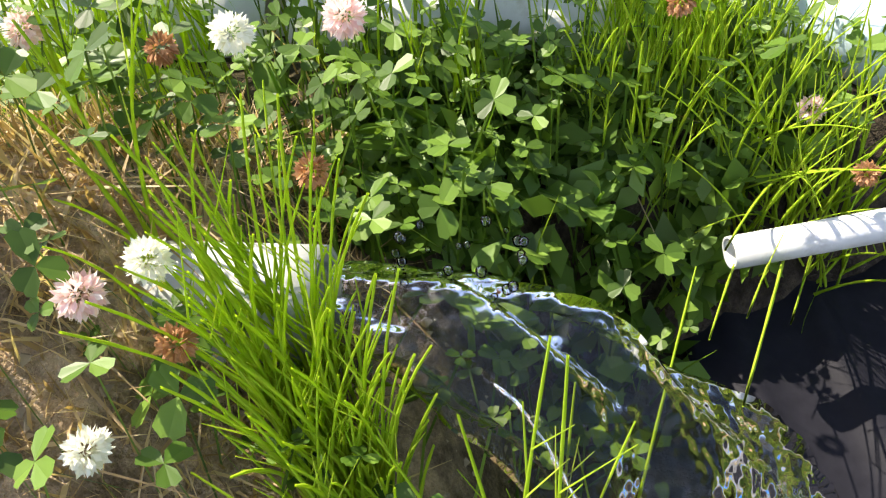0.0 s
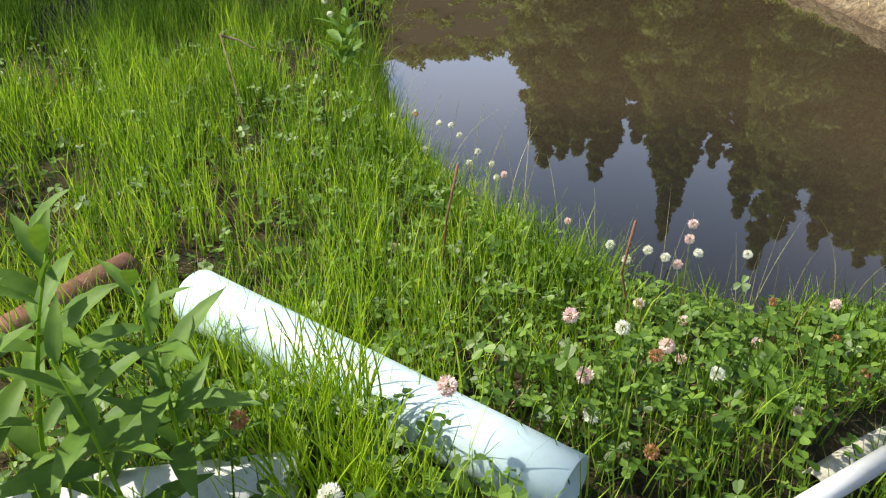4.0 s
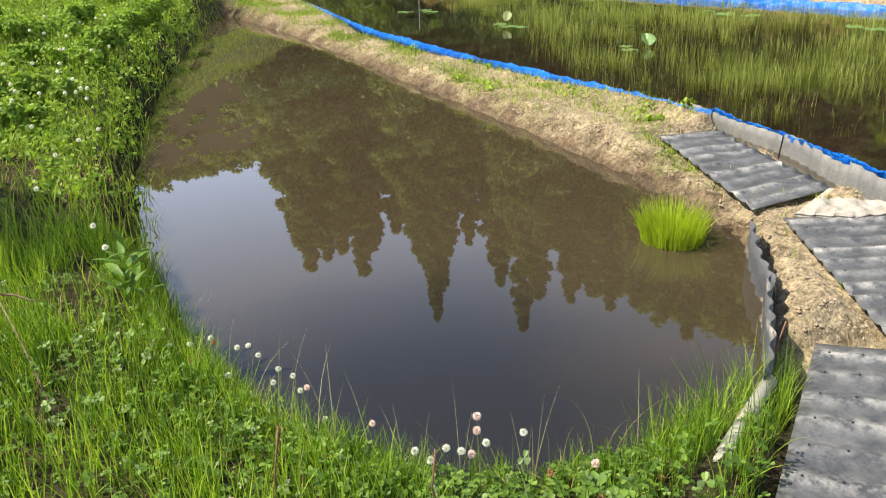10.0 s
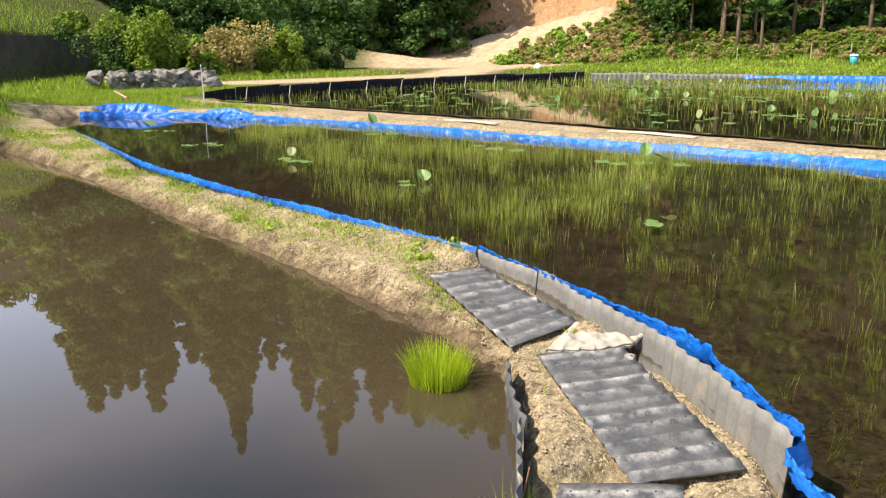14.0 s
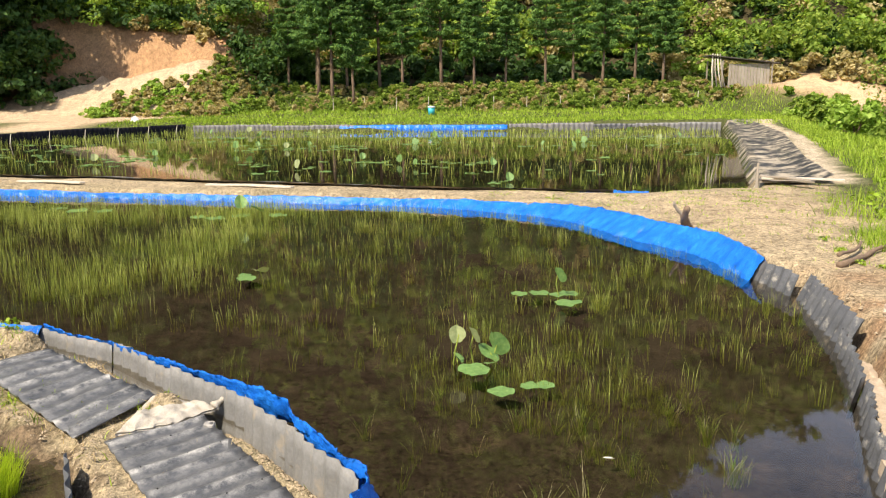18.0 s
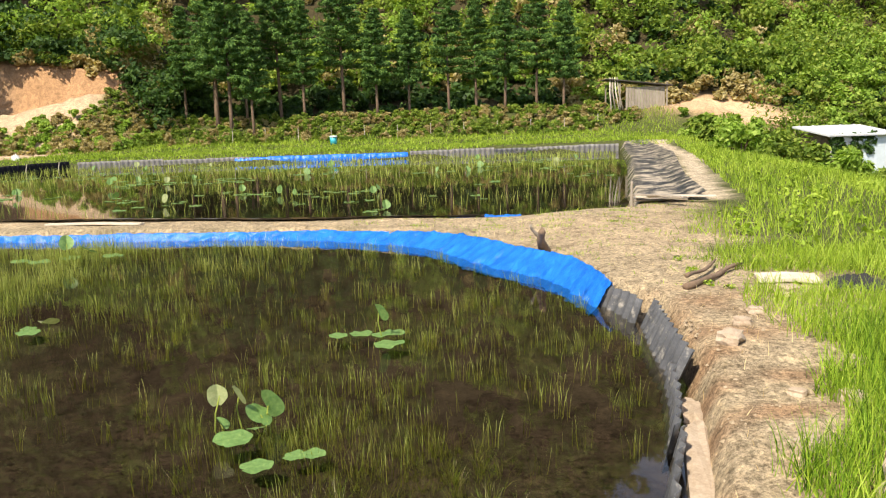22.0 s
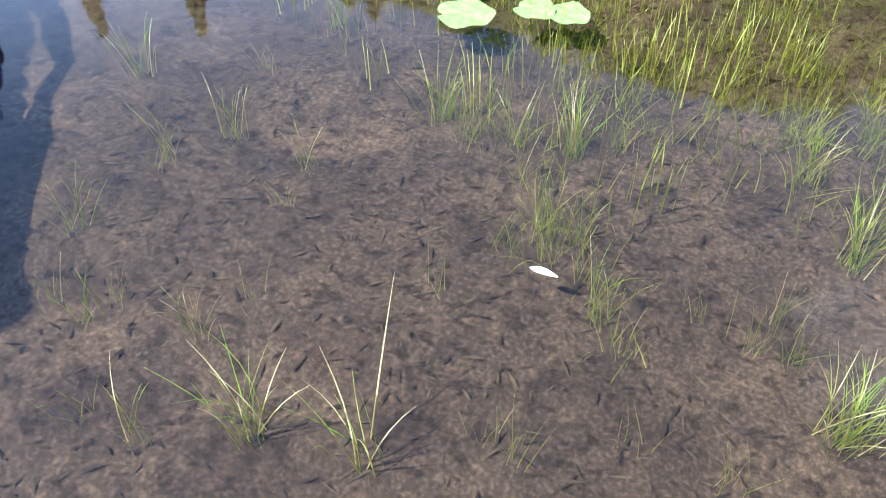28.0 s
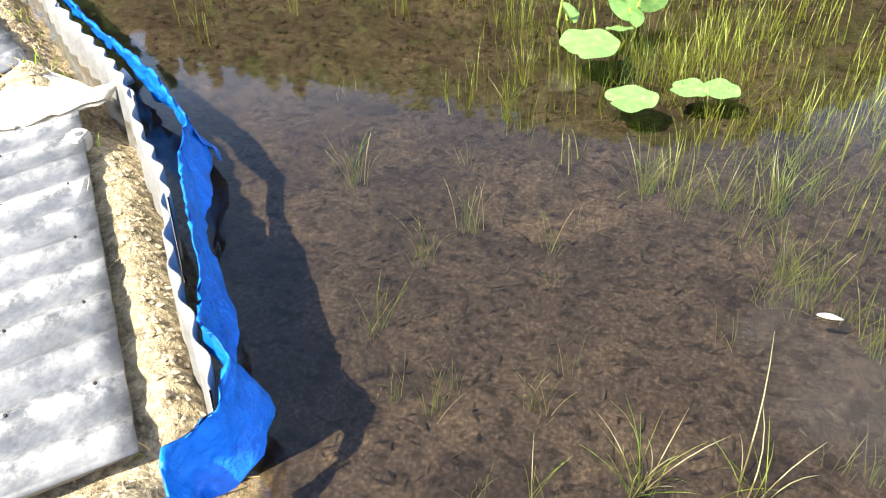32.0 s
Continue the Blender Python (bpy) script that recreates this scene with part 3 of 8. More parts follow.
def sand_spur(x, y, base):
    """A pale spur in front of a dug-out earth cliff."""
    k = cut_foot(y)
    crest = np.interp(y, [16, 25, 27, 32, 38.4, 41.3, 47], [4.6, 4.6, 4.2, 3.1, 1.9, 1.5, 0.6])
    top = np.interp(y, [20, 25, 28, 31.5, 35.5, 38, 46], [6.2, 6.3, 6.6, 7.0, 7.6, 7.8, 7.0])
    rough = 0.16 * waves(x, y, 47, 1.6) + 0.09 * waves(x, y, 48, 0.6)
    face = 0.5 + (crest - 0.5) * np.clip((x - k + 6.5) / 6.5, 0, 1) ** 1.3 + rough
    cliff = crest - 0.3 + rough + (top - crest + 0.3) * smooth01((x - k - 1.1 - 0.9 * waves(x, y, 50, 2.5) - 0.3 * waves(x, y, 51, 0.9)) / 1.5) + np.clip(x - k - 3, 0, None) * 0.5
    z = np.where(x < k + 0.6, np.where(x < k, face, crest - 0.5 * (x - k) + rough), cliff)
    w = smooth01((y - 20) / 3.5) * smooth01((48 - y) / 4) * smooth01((x - k + 9) / 3) * smooth01((k + 16 - x) / 8)
    return base * (1 - w) + z * w


WALL = [(-30, 19), (2, 25), (9, 30.5), (15, 36), (24, 43.6), (32.5, 49.2), (35.6, 50.6)]


def wall_line(x):
    """Where the retaining wall runs."""
    return np.interp(x, [p[0] for p in WALL], [p[1] for p in WALL])


def land(x, y):
    """Height of the ground."""
    d1, d2, d3 = signed_dist(x, y, POND1), signed_dist(x, y, POND2), signed_dist(x, y, POND3)
    d1 = d1 + 0.05 * waves(x, y, 41, 0.5) + 0.03 * waves(x, y, 42, 0.17)
    base = 0.16 + 0.025 * waves(x, y, 3, 2.2)
    # the knoll with the pipes, the left bank of the first pond, the right-hand bank
    base = base + 0.25 * np.exp(-(((x + 0.45) / 0.24) ** 4 + ((y - 0.38) / 0.26) ** 2))
    base = base + 0.14 * np.exp(-(((x + 0.1) / 0.75) ** 2 + ((y - 0.75) / 0.55) ** 2))
    base = base + smooth01((3.2 - x + 0.42 * (y - 2)) / 3) * np.clip(d1 * 0.13, 0, 0.34) * smooth01((y - 1) / 2)
    leftside = smooth01((1.2 + 0.5 * (y - 2) - x) / 0.8)
    base = base + leftside * smooth01((y - 5) / 5) * smooth01((26 - y) / 5) * np.clip((d1 - 0.1) * 0.5, 0, 0.16)
    base = base + 0.09 * smooth01((0.38 - d2) / 0.2) * smooth01((x - 3) / 0.4) * smooth01((y - 0.2) / 0.4) * smooth01((6 - x) / 1)
    base = base + 0.08 * smooth01((-1.8 - y) / 1.5) * smooth01((x - 3) / 2)
    # the causeway between the ponds lies low
    cause = smooth01(1 - np.minimum(np.abs(d1), 9) / 1.4) * smooth01(1 - np.minimum(np.abs(d2), 9) / 1.4)
    base = base - 0.21 * cause + cause * (0.024 * waves(x, y, 44, 0.45) + 0.03 * waves(x, y, 46, 0.14))
    base = base - 0.09 * np.exp(-(((x - 1.4) / 0.6) ** 2 + ((y - 1.2) / 0.35) ** 2))
    # the walkway bed
    base = base - 0.16 * smooth01(1.5 - line_dist(x, y, [(2.84, 0.86), (1.48, 0.4)]) / 0.28) + 0.012 * waves(x, y, 45, 0.25) * smooth01((x - 2.4) / 0.4) * smooth01(1.8 - np.abs(d2))
    for bed in PLATE_BEDS:
        w = smooth01((0.14 - signed_dist(x, y, bed)) / 0.14)
        base = base * (1 - w) + np.minimum(base, 0.005 + 0.008 * waves(x, y, 46, 0.14)) * w
    # the chute under the spout
    base = base - 0.30 * smooth01(1.4 - line_dist(x, y, [(0.05, 0.28), (0.45, 0.38), (1.3, 0.42)]) / 0.3) * smooth01((x + 0.1) / 0.2)
    base = base + 0.25 * smooth01((x - 40) / 3) + 0.3 * smooth01((x - 47) / 6) + hill(x, y)
    # ground falls away on the right beyond the bank
    fall = smooth01((-(y + 0.16 * x) - 5.5) / 9) * smooth01((x - 2) / 8) * smooth01((62 - x) / 12)
    base = base - 2.0 * fall
    ca, cb = cutting(x, y)
    base = sand_spur(x, y, base)
    base = base + cb * (0.55 * np.abs(np.sin(y * 0.8 + 0.5 * waves(x, y, 49, 2))) + 0.12 * waves(x, y, 49, 0.8))
    # mound at the left end
    base = base + 0.5 * np.exp(-(((x - 9.6) / 2.6) ** 2 + ((y - 22.6) / 2.6) ** 2))
    # terrace above the retaining wall
    u = y - 0.3 - wall_line(x)
    base = base + smooth01(u / 0.5) * smooth01((36.0 - x) / 1.5) * (2.3 + 0.4 * np.clip(u, 0, 25)) * smooth01((x + 40) / 20)
    out = np.minimum(np.minimum(d1 + 0.02, d2), d3)
    edge = np.where(d1 < np.minimum(d2, d3), smooth01((d1 + 0.35) / 0.6), np.where(d2 < d3, smooth01((d2 - 0.02) / 0.2), smooth01((d3 + 0.1) / 0.3)))
    low = np.where(d1 < np.minimum(d2, d3), -0.45, np.where(d2 < d3, -0.10 + 0.018 * waves(x, y, 8, 0.9) + 0.008 * waves(x, y, 9, 0.16), -0.2))
    return low + (base - low) * edge


def axis(stops):
    out = [np.arange(a, b, s) for a, b, s in stops]
    return np.concatenate(out)


XS = np.concatenate([-np.geomspace(500, 3.2, 34), axis([(-3, -0.6, 0.12), (-0.6, 6.0, 0.045), (6, 14.2, 0.11), (14.2, 19, 0.25), (19, 70, 0.7), (70, 170, 3)]), np.geomspace(170, 2500, 14)])
YS = np.concatenate([-np.geomspace(1500, 52, 14), axis([(-50, -12, 1.2), (-12, -4, 0.3), (-4, -2.7, 0.1), (-2.7, 3.2, 0.045), (3.2, 10, 0.11), (10, 24, 0.22), (24, 70, 0.9)]), np.geomspace(70, 2500, 26)])


def build_ground():
    gx, gy = np.meshgrid(XS, YS, indexing="ij")
    gz = land(gx, gy)
    me = mesh_of("ground", np.stack([gx, gy, gz], -1).reshape(-1, 3), grid_faces(len(XS), len(YS))[:, ::-1], None, [M_GROUND], True)
    x, y = gx.ravel(), gy.ravel()
    d1, d2, d3 = signed_dist(x, y, POND1), signed_dist(x, y, POND2), signed_dist(x, y, POND3)
    soil, mud, turf = np.array([0.39, 0.315, 0.21]), np.array([0.050, 0.040, 0.033]), np.array([0.085, 0.10, 0.032])
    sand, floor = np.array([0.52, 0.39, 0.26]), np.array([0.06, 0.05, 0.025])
    patch = waves(x, y, 21, 3.0)
    col = turf + np.zeros((len(x), 3))

    def lay(c, w):
        nonlocal col
        w = np.clip(w, 0, 1)[:, None]
        col = col * (1 - w) + c * w

    lay(np.array([0.055, 0.047, 0.024]), smooth01((2.7 + 0.45 * np.clip(y - 4, 0, None) - x) / 0.8) * smooth01((18 - y) / 4) * smooth01((x + 5) / 2) * smooth01((y + 1) / 1))
    dike = smooth01((1.7 - np.abs(d2)) / 0.5) * smooth01((x - 2.3) / 0.5) * smooth01((x - 1.0 - 0.5 * (y - 2)) / 0.6)
    lay(soil, dike * (0.85 + 0.2 * patch))
    lay(soil, smooth01((2.6 + 1.0 * patch - np.abs(d2)) / 0.8) * smooth01((x - 3) / 1) * smooth01((-y - 0.5) / 1))
    lay(np.array([0.42, 0.33, 0.22]), smooth01(1.3 - np.hypot((x - 12.5) / 3.0, (y + 3.4) / 1.6)))
    lay(soil, smooth01((1.5 - d3) / 0.5) * smooth01((18 - x) / 2))
    lay(np.array([0.29, 0.17, 0.095]), 0.75 * smooth01(waves(x, y, 92, 0.9) * 1.2 + 0.3) * smooth01((-1.9 - y) / 0.3) * smooth01((y + 3.9) / 0.5) * smooth01((x - 3) / 1) * smooth01((8.2 - x) / 1.2))
    lay(np.array([0.17, 0.18, 0.05]), 0.75 * smooth01(waves(x, y, 59, 0.9) * 1.2 + 0.25 * smooth01((y - 3) / 2)) * smooth01((1.7 - np.abs(d2)) / 0.5) * smooth01((y - 1.5) / 1) * smooth01((12 - x) / 2))
    lay(np.array([0.15, 0.11, 0.07]), smooth01((0.34 + 0.15 * waves(x, y, 43, 0.4) - d1 - 0.18) / 0.12) * smooth01((x - 2.9 - 0.1 * y) / 0.5))
    lay(np.array([0.44, 0.33, 0.21]), smooth01(1.5 - np.hypot((x + 0.35) / 0.3, (y - 0.35) / 0.3)))
    # shade under the clover by the spout, put into the soil colour
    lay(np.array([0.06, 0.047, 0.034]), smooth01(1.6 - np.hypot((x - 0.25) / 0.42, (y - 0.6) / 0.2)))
    lay(np.array([0.50, 0.42, 0.31]), smooth01(1.6 - line_dist(x, y, [(15, -5.7), (18.6, -6.5), (30, -9.4), (43, -11.5)]) / (0.12 + 0.008 * x) + 0.7 * waves(x, y, 96, 0.9)))
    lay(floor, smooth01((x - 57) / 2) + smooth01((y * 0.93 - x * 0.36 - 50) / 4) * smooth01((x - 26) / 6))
    ca, cb = cutting(x, y)
    lay(sand, 1.3 * ca)
    kx = cut_foot(y)
    lay(np.array([0.40, 0.24, 0.13]), 1.5 * smooth01((x - kx - 0.8) / 0.4) * smooth01((kx + 4 - x) / 0.6) * smooth01((y - 22.5) / 2) * smooth01((44 - y) / 2))
    # cliff darker at this end: shade of the trees put into its colour
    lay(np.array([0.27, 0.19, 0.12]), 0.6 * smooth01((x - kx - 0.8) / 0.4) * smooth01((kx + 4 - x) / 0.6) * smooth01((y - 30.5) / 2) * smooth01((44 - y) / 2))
    lay(np.array([0.62, 0.42, 0.26]), 1.3 * cb)
    lay(sand, smooth01(1.5 - line_dist(x, y, [(24, 31), (33, 28), (44, 27), (52, 25)]) / 2.2))
    lay(mud, smooth01((0.03 - d2) / 0.06))
    lay(mud * 0.8, smooth01((0.0 - np.minimum(d1, d3)) / 0.1))
    at = me.color_attributes.new("cover", "FLOAT_COLOR", "POINT")
    at.data.foreach_set("color", np.concatenate([col, smooth01((0.02 - d2) / 0.06)[:, None]], 1).astype(np.float32).ravel())
    return tagged(new("ground", me), "uneven ground of tan soil, turf and mud banks", "ground", kind="structure")


build_ground()


def pond_sheet(name, poly, z, mat, label):
    bm = bmesh.new()
    vs = [bm.verts.new((x, y, z)) for x, y in poly]
    f = bm.faces.new(vs)
    if f.normal.z < 0 or f.calc_area() == 0:
        pass
    bm.normal_update()
    if f.normal.z < 0:
        bmesh.ops.reverse_faces(bm, faces=[f])
    bmesh.ops.triangulate(bm, faces=bm.faces[:])
    ob = part(name, bm, mat)
    return tagged(ob, label, "water", kind="structure")


def grown(poly, by):
    """The polygon pushed outwards, so that the water meets the bank."""
    p = np.asarray(poly, float)
    area = 0.5 * np.sum(p[:, 0] * np.roll(p[:, 1], -1) - np.roll(p[:, 0], -1) * p[:, 1])
    t = np.roll(p, -1, 0) - np.roll(p, 1, 0)
    n = np.stack([t[:, 1], -t[:, 0]], 1) / np.linalg.norm(t, axis=1, keepdims=True) * np.sign(area)
    return [tuple(q) for q in p + by * n]


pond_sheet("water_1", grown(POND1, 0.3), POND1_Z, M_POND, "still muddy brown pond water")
pond_sheet("water_2", grown(POND2, 0.05), 0.0, M_WATER, "clear shallow paddy water over brown mud")
pond_sheet("water_3", grown(POND3, 0.1), 0.0, M_WATER, "dark still water of the lotus pond")


# ---- the large forms round the ponds ----
def edge_strip(pts, step=0.02, soft=2):
    line, s = resample(rounded([(*p, 0) for p in pts], soft), step)
    t = np.gradient(line, axis=0)[:, :2]
    t /= np.linalg.norm(t, axis=1, keepdims=True)
    return line[:, :2], s, np.stack([t[:, 1], -t[:, 0]], 1)


def wave_panel(name, a, b, top, bottom, mat, pitch=0.12, amp=0.009, tilt=0.0, label="", group="", sag=0.0, seed=0):
    """One corrugated edging sheet standing on edge from a to b, its waves running upright."""
    a, b = np.array(a, float), np.array(b, float)
    L = np.linalg.norm(b - a)
    n = int(L / pitch * 8) + 2
    s = np.linspace(0, L, n)
    d = (b - a) / L
    o = np.array([d[1], -d[0]])
    r = np.random.default_rng(seed)
    p0, p1 = r.uniform(0, 6.28, 2)
    hs = np.linspace(0, 1, 5)
    z0, z1 = np.asarray(bottom), np.asarray(top)
    wob = 0.012 * np.sin(s / L * 5 + p0)
    rows = []
    for side in (0, 1):
        for h in (hs if side == 0 else hs[::-1]):
            z = z0 + (z1 - z0) * h + h * (0.008 * np.sin(s / L * 7 + p1) - sag * s / L)
            off = amp * np.sin(s / pitch * 6.283) + wob + tilt * h + (0.004 if side else 0)
            rows.append(np.concatenate([a + d * s[:, None] + o * off[:, None], z[:, None]], 1))
    v = np.stack(rows)
    q = grid_faces(len(rows), n)
    k = np.arange(n - 1)
    e = (len(rows) - 1) * n
    q = np.concatenate([q, np.stack([e + k, e + k + 1, k + 1, k], 1)])
    me = mesh_of(name, v, q, None, [mat], True)
    return tagged(new(name, me), label, "edging panel", group)


def tarp_strip(name, pts, top, drop, out, label, seed, lip=0.10, bulge=0.03, fold=0.02, shift=0.0, soft=2):
    """A plastic sheet hung over an edge: from behind the top, over it, down to the water."""
    line, s, nrm = edge_strip(pts, 0.025, soft)
    r = np.random.default_rng(seed)
    ph = r.uniform(0, 6.28, 10)
    n = len(s)
    tz = np.interp(s / s[-1], np.linspace(0, 1, len(top)), top)
    out = np.interp(s / s[-1], np.linspace(0, 1, len(out)), out) if isinstance(out, list) else out
    wob = sum(np.sin(s * k + p) / (1 + 0.25 * i) for i, (k, p) in enumerate(zip((1.1, 2.3, 4.1, 7.7, 13.0, 21.0), ph))) / 3
    fr = r.uniform(4, 34, 14)
    q14, m14 = r.uniform(0, 6.28, 14), r.uniform(0.4, 2.5, 14)
    slant = r.normal(0, 2.2, 14)

    def creases(u):
        return sum((1 - 2.2 * np.abs(np.sin(s * k * 0.5 + q + w * u))) * (0.5 + 0.5 * np.sin(s * m + q * 3)) for k, q, m, w in zip(fr, q14, m14, slant)) / 3.0

    us = np.array([-1.0, -0.7, -0.4, -0.15, 0.0, 0.1, 0.2, 0.32, 0.44, 0.56, 0.68, 0.8, 0.9, 1.0])
    v = np.zeros((n, len(us), 3))
    for k, u in enumerate(us):
        crease = creases(u)
        if u < 0:
            off, z = -0.5 * out - lip * -u * (1 + 0.35 * wob), tz - 0.05 * -u - 0.02 * np.abs(crease) * -u
        else:
            off = out * (u - 0.5) + bulge * np.sin(u * 3.1) * (1 + wob) + fold * crease * u
            z = tz - (tz + drop) * u + 0.012 * crease * (1 - u)
        z = z + 0.02 * wob * (1 - abs(u))
        off = off + shift
        v[:, k, :2] = line + nrm * np.asarray(off)[:, None]
        v[:, k, 2] = z
    v += r.normal(0, 0.0035, v.shape)
    tarp = empty(name, (0, 0, 0), label, "tarpaulin")
    per = int(1.6 / 0.025)
    for i0 in range(0, n - 1, per):
        i1 = min(n, i0 + per + 3)
        w = v[i0:i1] + np.array([0, 0, 0.004 * ((i0 // per) % 2)])
        back = w - np.array([0, 0, 0.003])
        q = grid_faces(len(w), len(us))
        mpart("sheet", mesh_of("sheet", np.concatenate([w.reshape(-1, 3), back.reshape(-1, 3)]), np.concatenate([q, q[:, ::-1] + len(w) * len(us)]), None, [M_TARP], True), tarp)
    return tarp


# the near edge of the second pond: grey panels with a blue sheet along their top
NEAR_PANELS = [(5.62, 3.55), (5.16, 2.52), (4.69, 1.86), (4.20, 1.19), (3.77, 0.78), (3.29, 0.35)]
for k, (a, b) in enumerate(zip(NEAR_PANELS[:-1], NEAR_PANELS[1:])):
    wave_panel("edging_panel", a, b, 0.12 + 0.024 * k, -0.14, M_PLATE2, tilt=-0.03, label="grey corrugated edging panel between causeway and water", group="edging panels of the near pond edge", seed=k)
tarp_strip("blue_tarp", [(9.9, 17.2), (9.05, 14.8), (8.1, 12.3)] + NEAR_EDGE[4:10] + [(5.54, 3.27)], [0.08, 0.09, 0.09, 0.10, 0.11, 0.12], 0.05, -0.03, "faded blue tarpaulin strip along the earth causeway", 5, lip=0.03)
tarp_strip("blue_tarp", [(5.54, 3.27), (5.16, 2.48), (4.73, 1.82), (4.55, 1.56), (4.42, 1.35), (4.30, 1.15), (4.09, 0.89)], [0.15, 0.16, 0.18, 0.21, 0.23], -0.05, -0.03, "narrow blue tarpaulin hem along grey edging panels", 6, lip=0.02, bulge=0.004, shift=-0.012, soft=0)
tarp_strip("blue_tarp", [(4.12, 0.90), (3.94, 0.81), (3.76, 0.66), (3.57, 0.50), (3.42, 0.40), (3.37, 0.30), (3.26, 0.27), (3.17, 0.32), (3.05, 0.22), (2.92, 0.04), (2.78, -0.2)], [0.22, 0.24, 0.25, 0.25, 0.26, 0.24, 0.2, 0.2, 0.2], -0.08, -0.02, "bright blue tarpaulin hanging over the pond corner", 7, lip=0.0, bulge=0.002, fold=0.02, shift=-0.004, soft=0)
# the far side of the second pond
tarp_strip("blue_tarp", FAR_EDGE[::-1], [0.15, 0.14, 0.12, 0.11, 0.11, 0.11, 0.11, 0.12, 0.16, 0.24, 0.25], 0.07, [0.10, 0.10, 0.09, 0.09, 0.09, 0.09, 0.12, 0.2, 0.38, 0.5, 0.22], "long blue tarpaulin lining the far bank, wet and creased", 8, lip=0.03, bulge=0.0, fold=0.03)
# panels round the right-hand end
RIGHT_PANELS = [((8.22, -2.45), (7.52, -2.60), M_PLATE, 0.20, -0.12), ((7.46, -2.62), (5.96, -2.50), M_PLATE, 0.24, -0.17), ((6.0, -2.50), (4.95, -2.25), M_PLATE, 0.16, -0.07), ((4.99, -2.27), (4.15, -2.03), M_PLATE, 0.16, -0.07), ((4.19, -2.05), (3.2, -1.73), M_PLATE, 0.16, -0.07)]
for k, (a, b, m, top, tl) in enumerate(RIGHT_PANELS):
    wave_panel("edging_panel", a, b, top, -0.14, m, tilt=tl, label="dark grey corrugated edging panel holding the pond bank", group="edging panels of the pond bank", seed=20 + k, amp=0.016, pitch=0.15)
# edging of the first pond
wave_panel("edging_panel", (3.62, 1.87), (2.98, 1.40), 0.10, -0.30, M_PLATE, pitch=0.15, amp=0.011, label="weathered grey corrugated panel on the muddy pond edge", group="edging panels of the muddy pond", seed=31)
wave_panel("edging_panel", (3.0, 1.42), (2.28, 1.06), 0.13, -0.30, M_PLATE, pitch=0.15, amp=0.011, label="weathered grey corrugated panel on the muddy pond edge", group="edging panels of the muddy pond", seed=32)


SCREW = tube_mesh("screw", [(0, 0, -0.004), (0, 0, 0.002), (0, 0, 0.004)], [0.004, 0.004, 0.003], M_DARK, 8)


def floor_plate(corners, waves_n, mat, label, amp=0.012, screws=(0, 0)):
    """A corrugated sheet laid flat: corners far-left, far-right, near-right, near-left; waves run across."""
    c = np.array(corners, float)
    n, w = waves_n * 8 + 1, 10
    u, t = np.linspace(0, 1, n), np.linspace(0, 1, w)
    r = np.random.default_rng(waves_n)
    rows = []
    for side in (0, 1):
        g = (c[0] * (1 - t)[None, :, None] + c[1] * t[None, :, None]) * (1 - u)[:, None, None] + (c[3] * (1 - t)[None, :, None] + c[2] * t[None, :, None]) * u[:, None, None]
        ridge = np.mod(u * waves_n, 1.0) - 0.5
        z = amp * (1.7 * np.exp(-(ridge / 0.17) ** 2) - 0.5)[:, None] + 0.006 * np.sin(t * 4 + u[:, None] * 5 + r.uniform(0, 6))
        g[..., 2] += z - 0.005 * side
        rows.append(g.reshape(-1, 3))
    q = grid_faces(n, w)
    rim = []
    idx = np.arange(n * w).reshape(n, w)
    for e in (idx[0, ::-1], idx[-1], idx[:, 0], idx[::-1, -1]):
        rim.append(np.stack([e[:-1], e[1:], e[1:] + n * w, e[:-1] + n * w], 1))
    me = mesh_of("walkway_plate", np.concatenate(rows), np.concatenate([q, q[:, ::-1] + n * w] + rim), None, [mat], True)
    crest = np.tile(np.repeat(np.exp(-((np.mod(u * waves_n, 1.0) - 0.5) / 0.23) ** 2) * (0.62 + 0.38 * np.sin(u * 23)), w) * 0.85 + 0.15, 2)
    at = me.color_attributes.new("crest", "FLOAT_COLOR", "POINT")
    at.data.foreach_set("color", np.stack([crest, crest, crest, np.ones_like(crest)], 1).astype(np.float32).ravel())
    plate = tagged(new("walkway_plate", me), label, "walkway plate", "plates of the walkway")
    for a in range(screws[0]):
        for b in range(screws[1]):
            i = min(n - 1, int((a + 0.5) / screws[0] * waves_n) * 8 + 4)
            p = rows[0].reshape(n, w, 3)[i, min(w - 1, int((b + 0.5) / screws[1] * w))]
            k = mpart("screw", SCREW, plate)
            k.matrix_basis = pose(p[0], p[1], p[2])
    return plate


floor_plate([(4.85, 3.31, 0.06), (5.22, 3.03, 0.07), (4.49, 1.85, 0.06), (3.93, 2.03, 0.035)], 9, M_WALK, "weathered grey corrugated sheet laid as walkway on the causeway", 0.009)
floor_plate([(3.89, 1.83, 0.04), (4.29, 1.48, 0.05), (3.24, 0.48, 0.055), (2.87, 0.84, 0.045)], 11, M_WALK, "dusty grey corrugated sheet laid as walkway", 0.009, (5, 3))
floor_plate([(2.71, 1.09, 0.045), (2.97, 0.66, 0.05), (1.62, 0.19, 0.06), (1.34, 0.60, 0.06)], 9, M_WALK, "dark grey corrugated sheet laid as walkway beside the grass", 0.0055, (9, 5))
floor_plate([(1.34, 0.64, 0.10), (1.60, 0.24, 0.10), (0.25, -0.12, 0.05), (0.2, 0.72, 0.08)], 11, M_BLACK, "black corrugated sheet under the spout, stained with mud", 0.007)


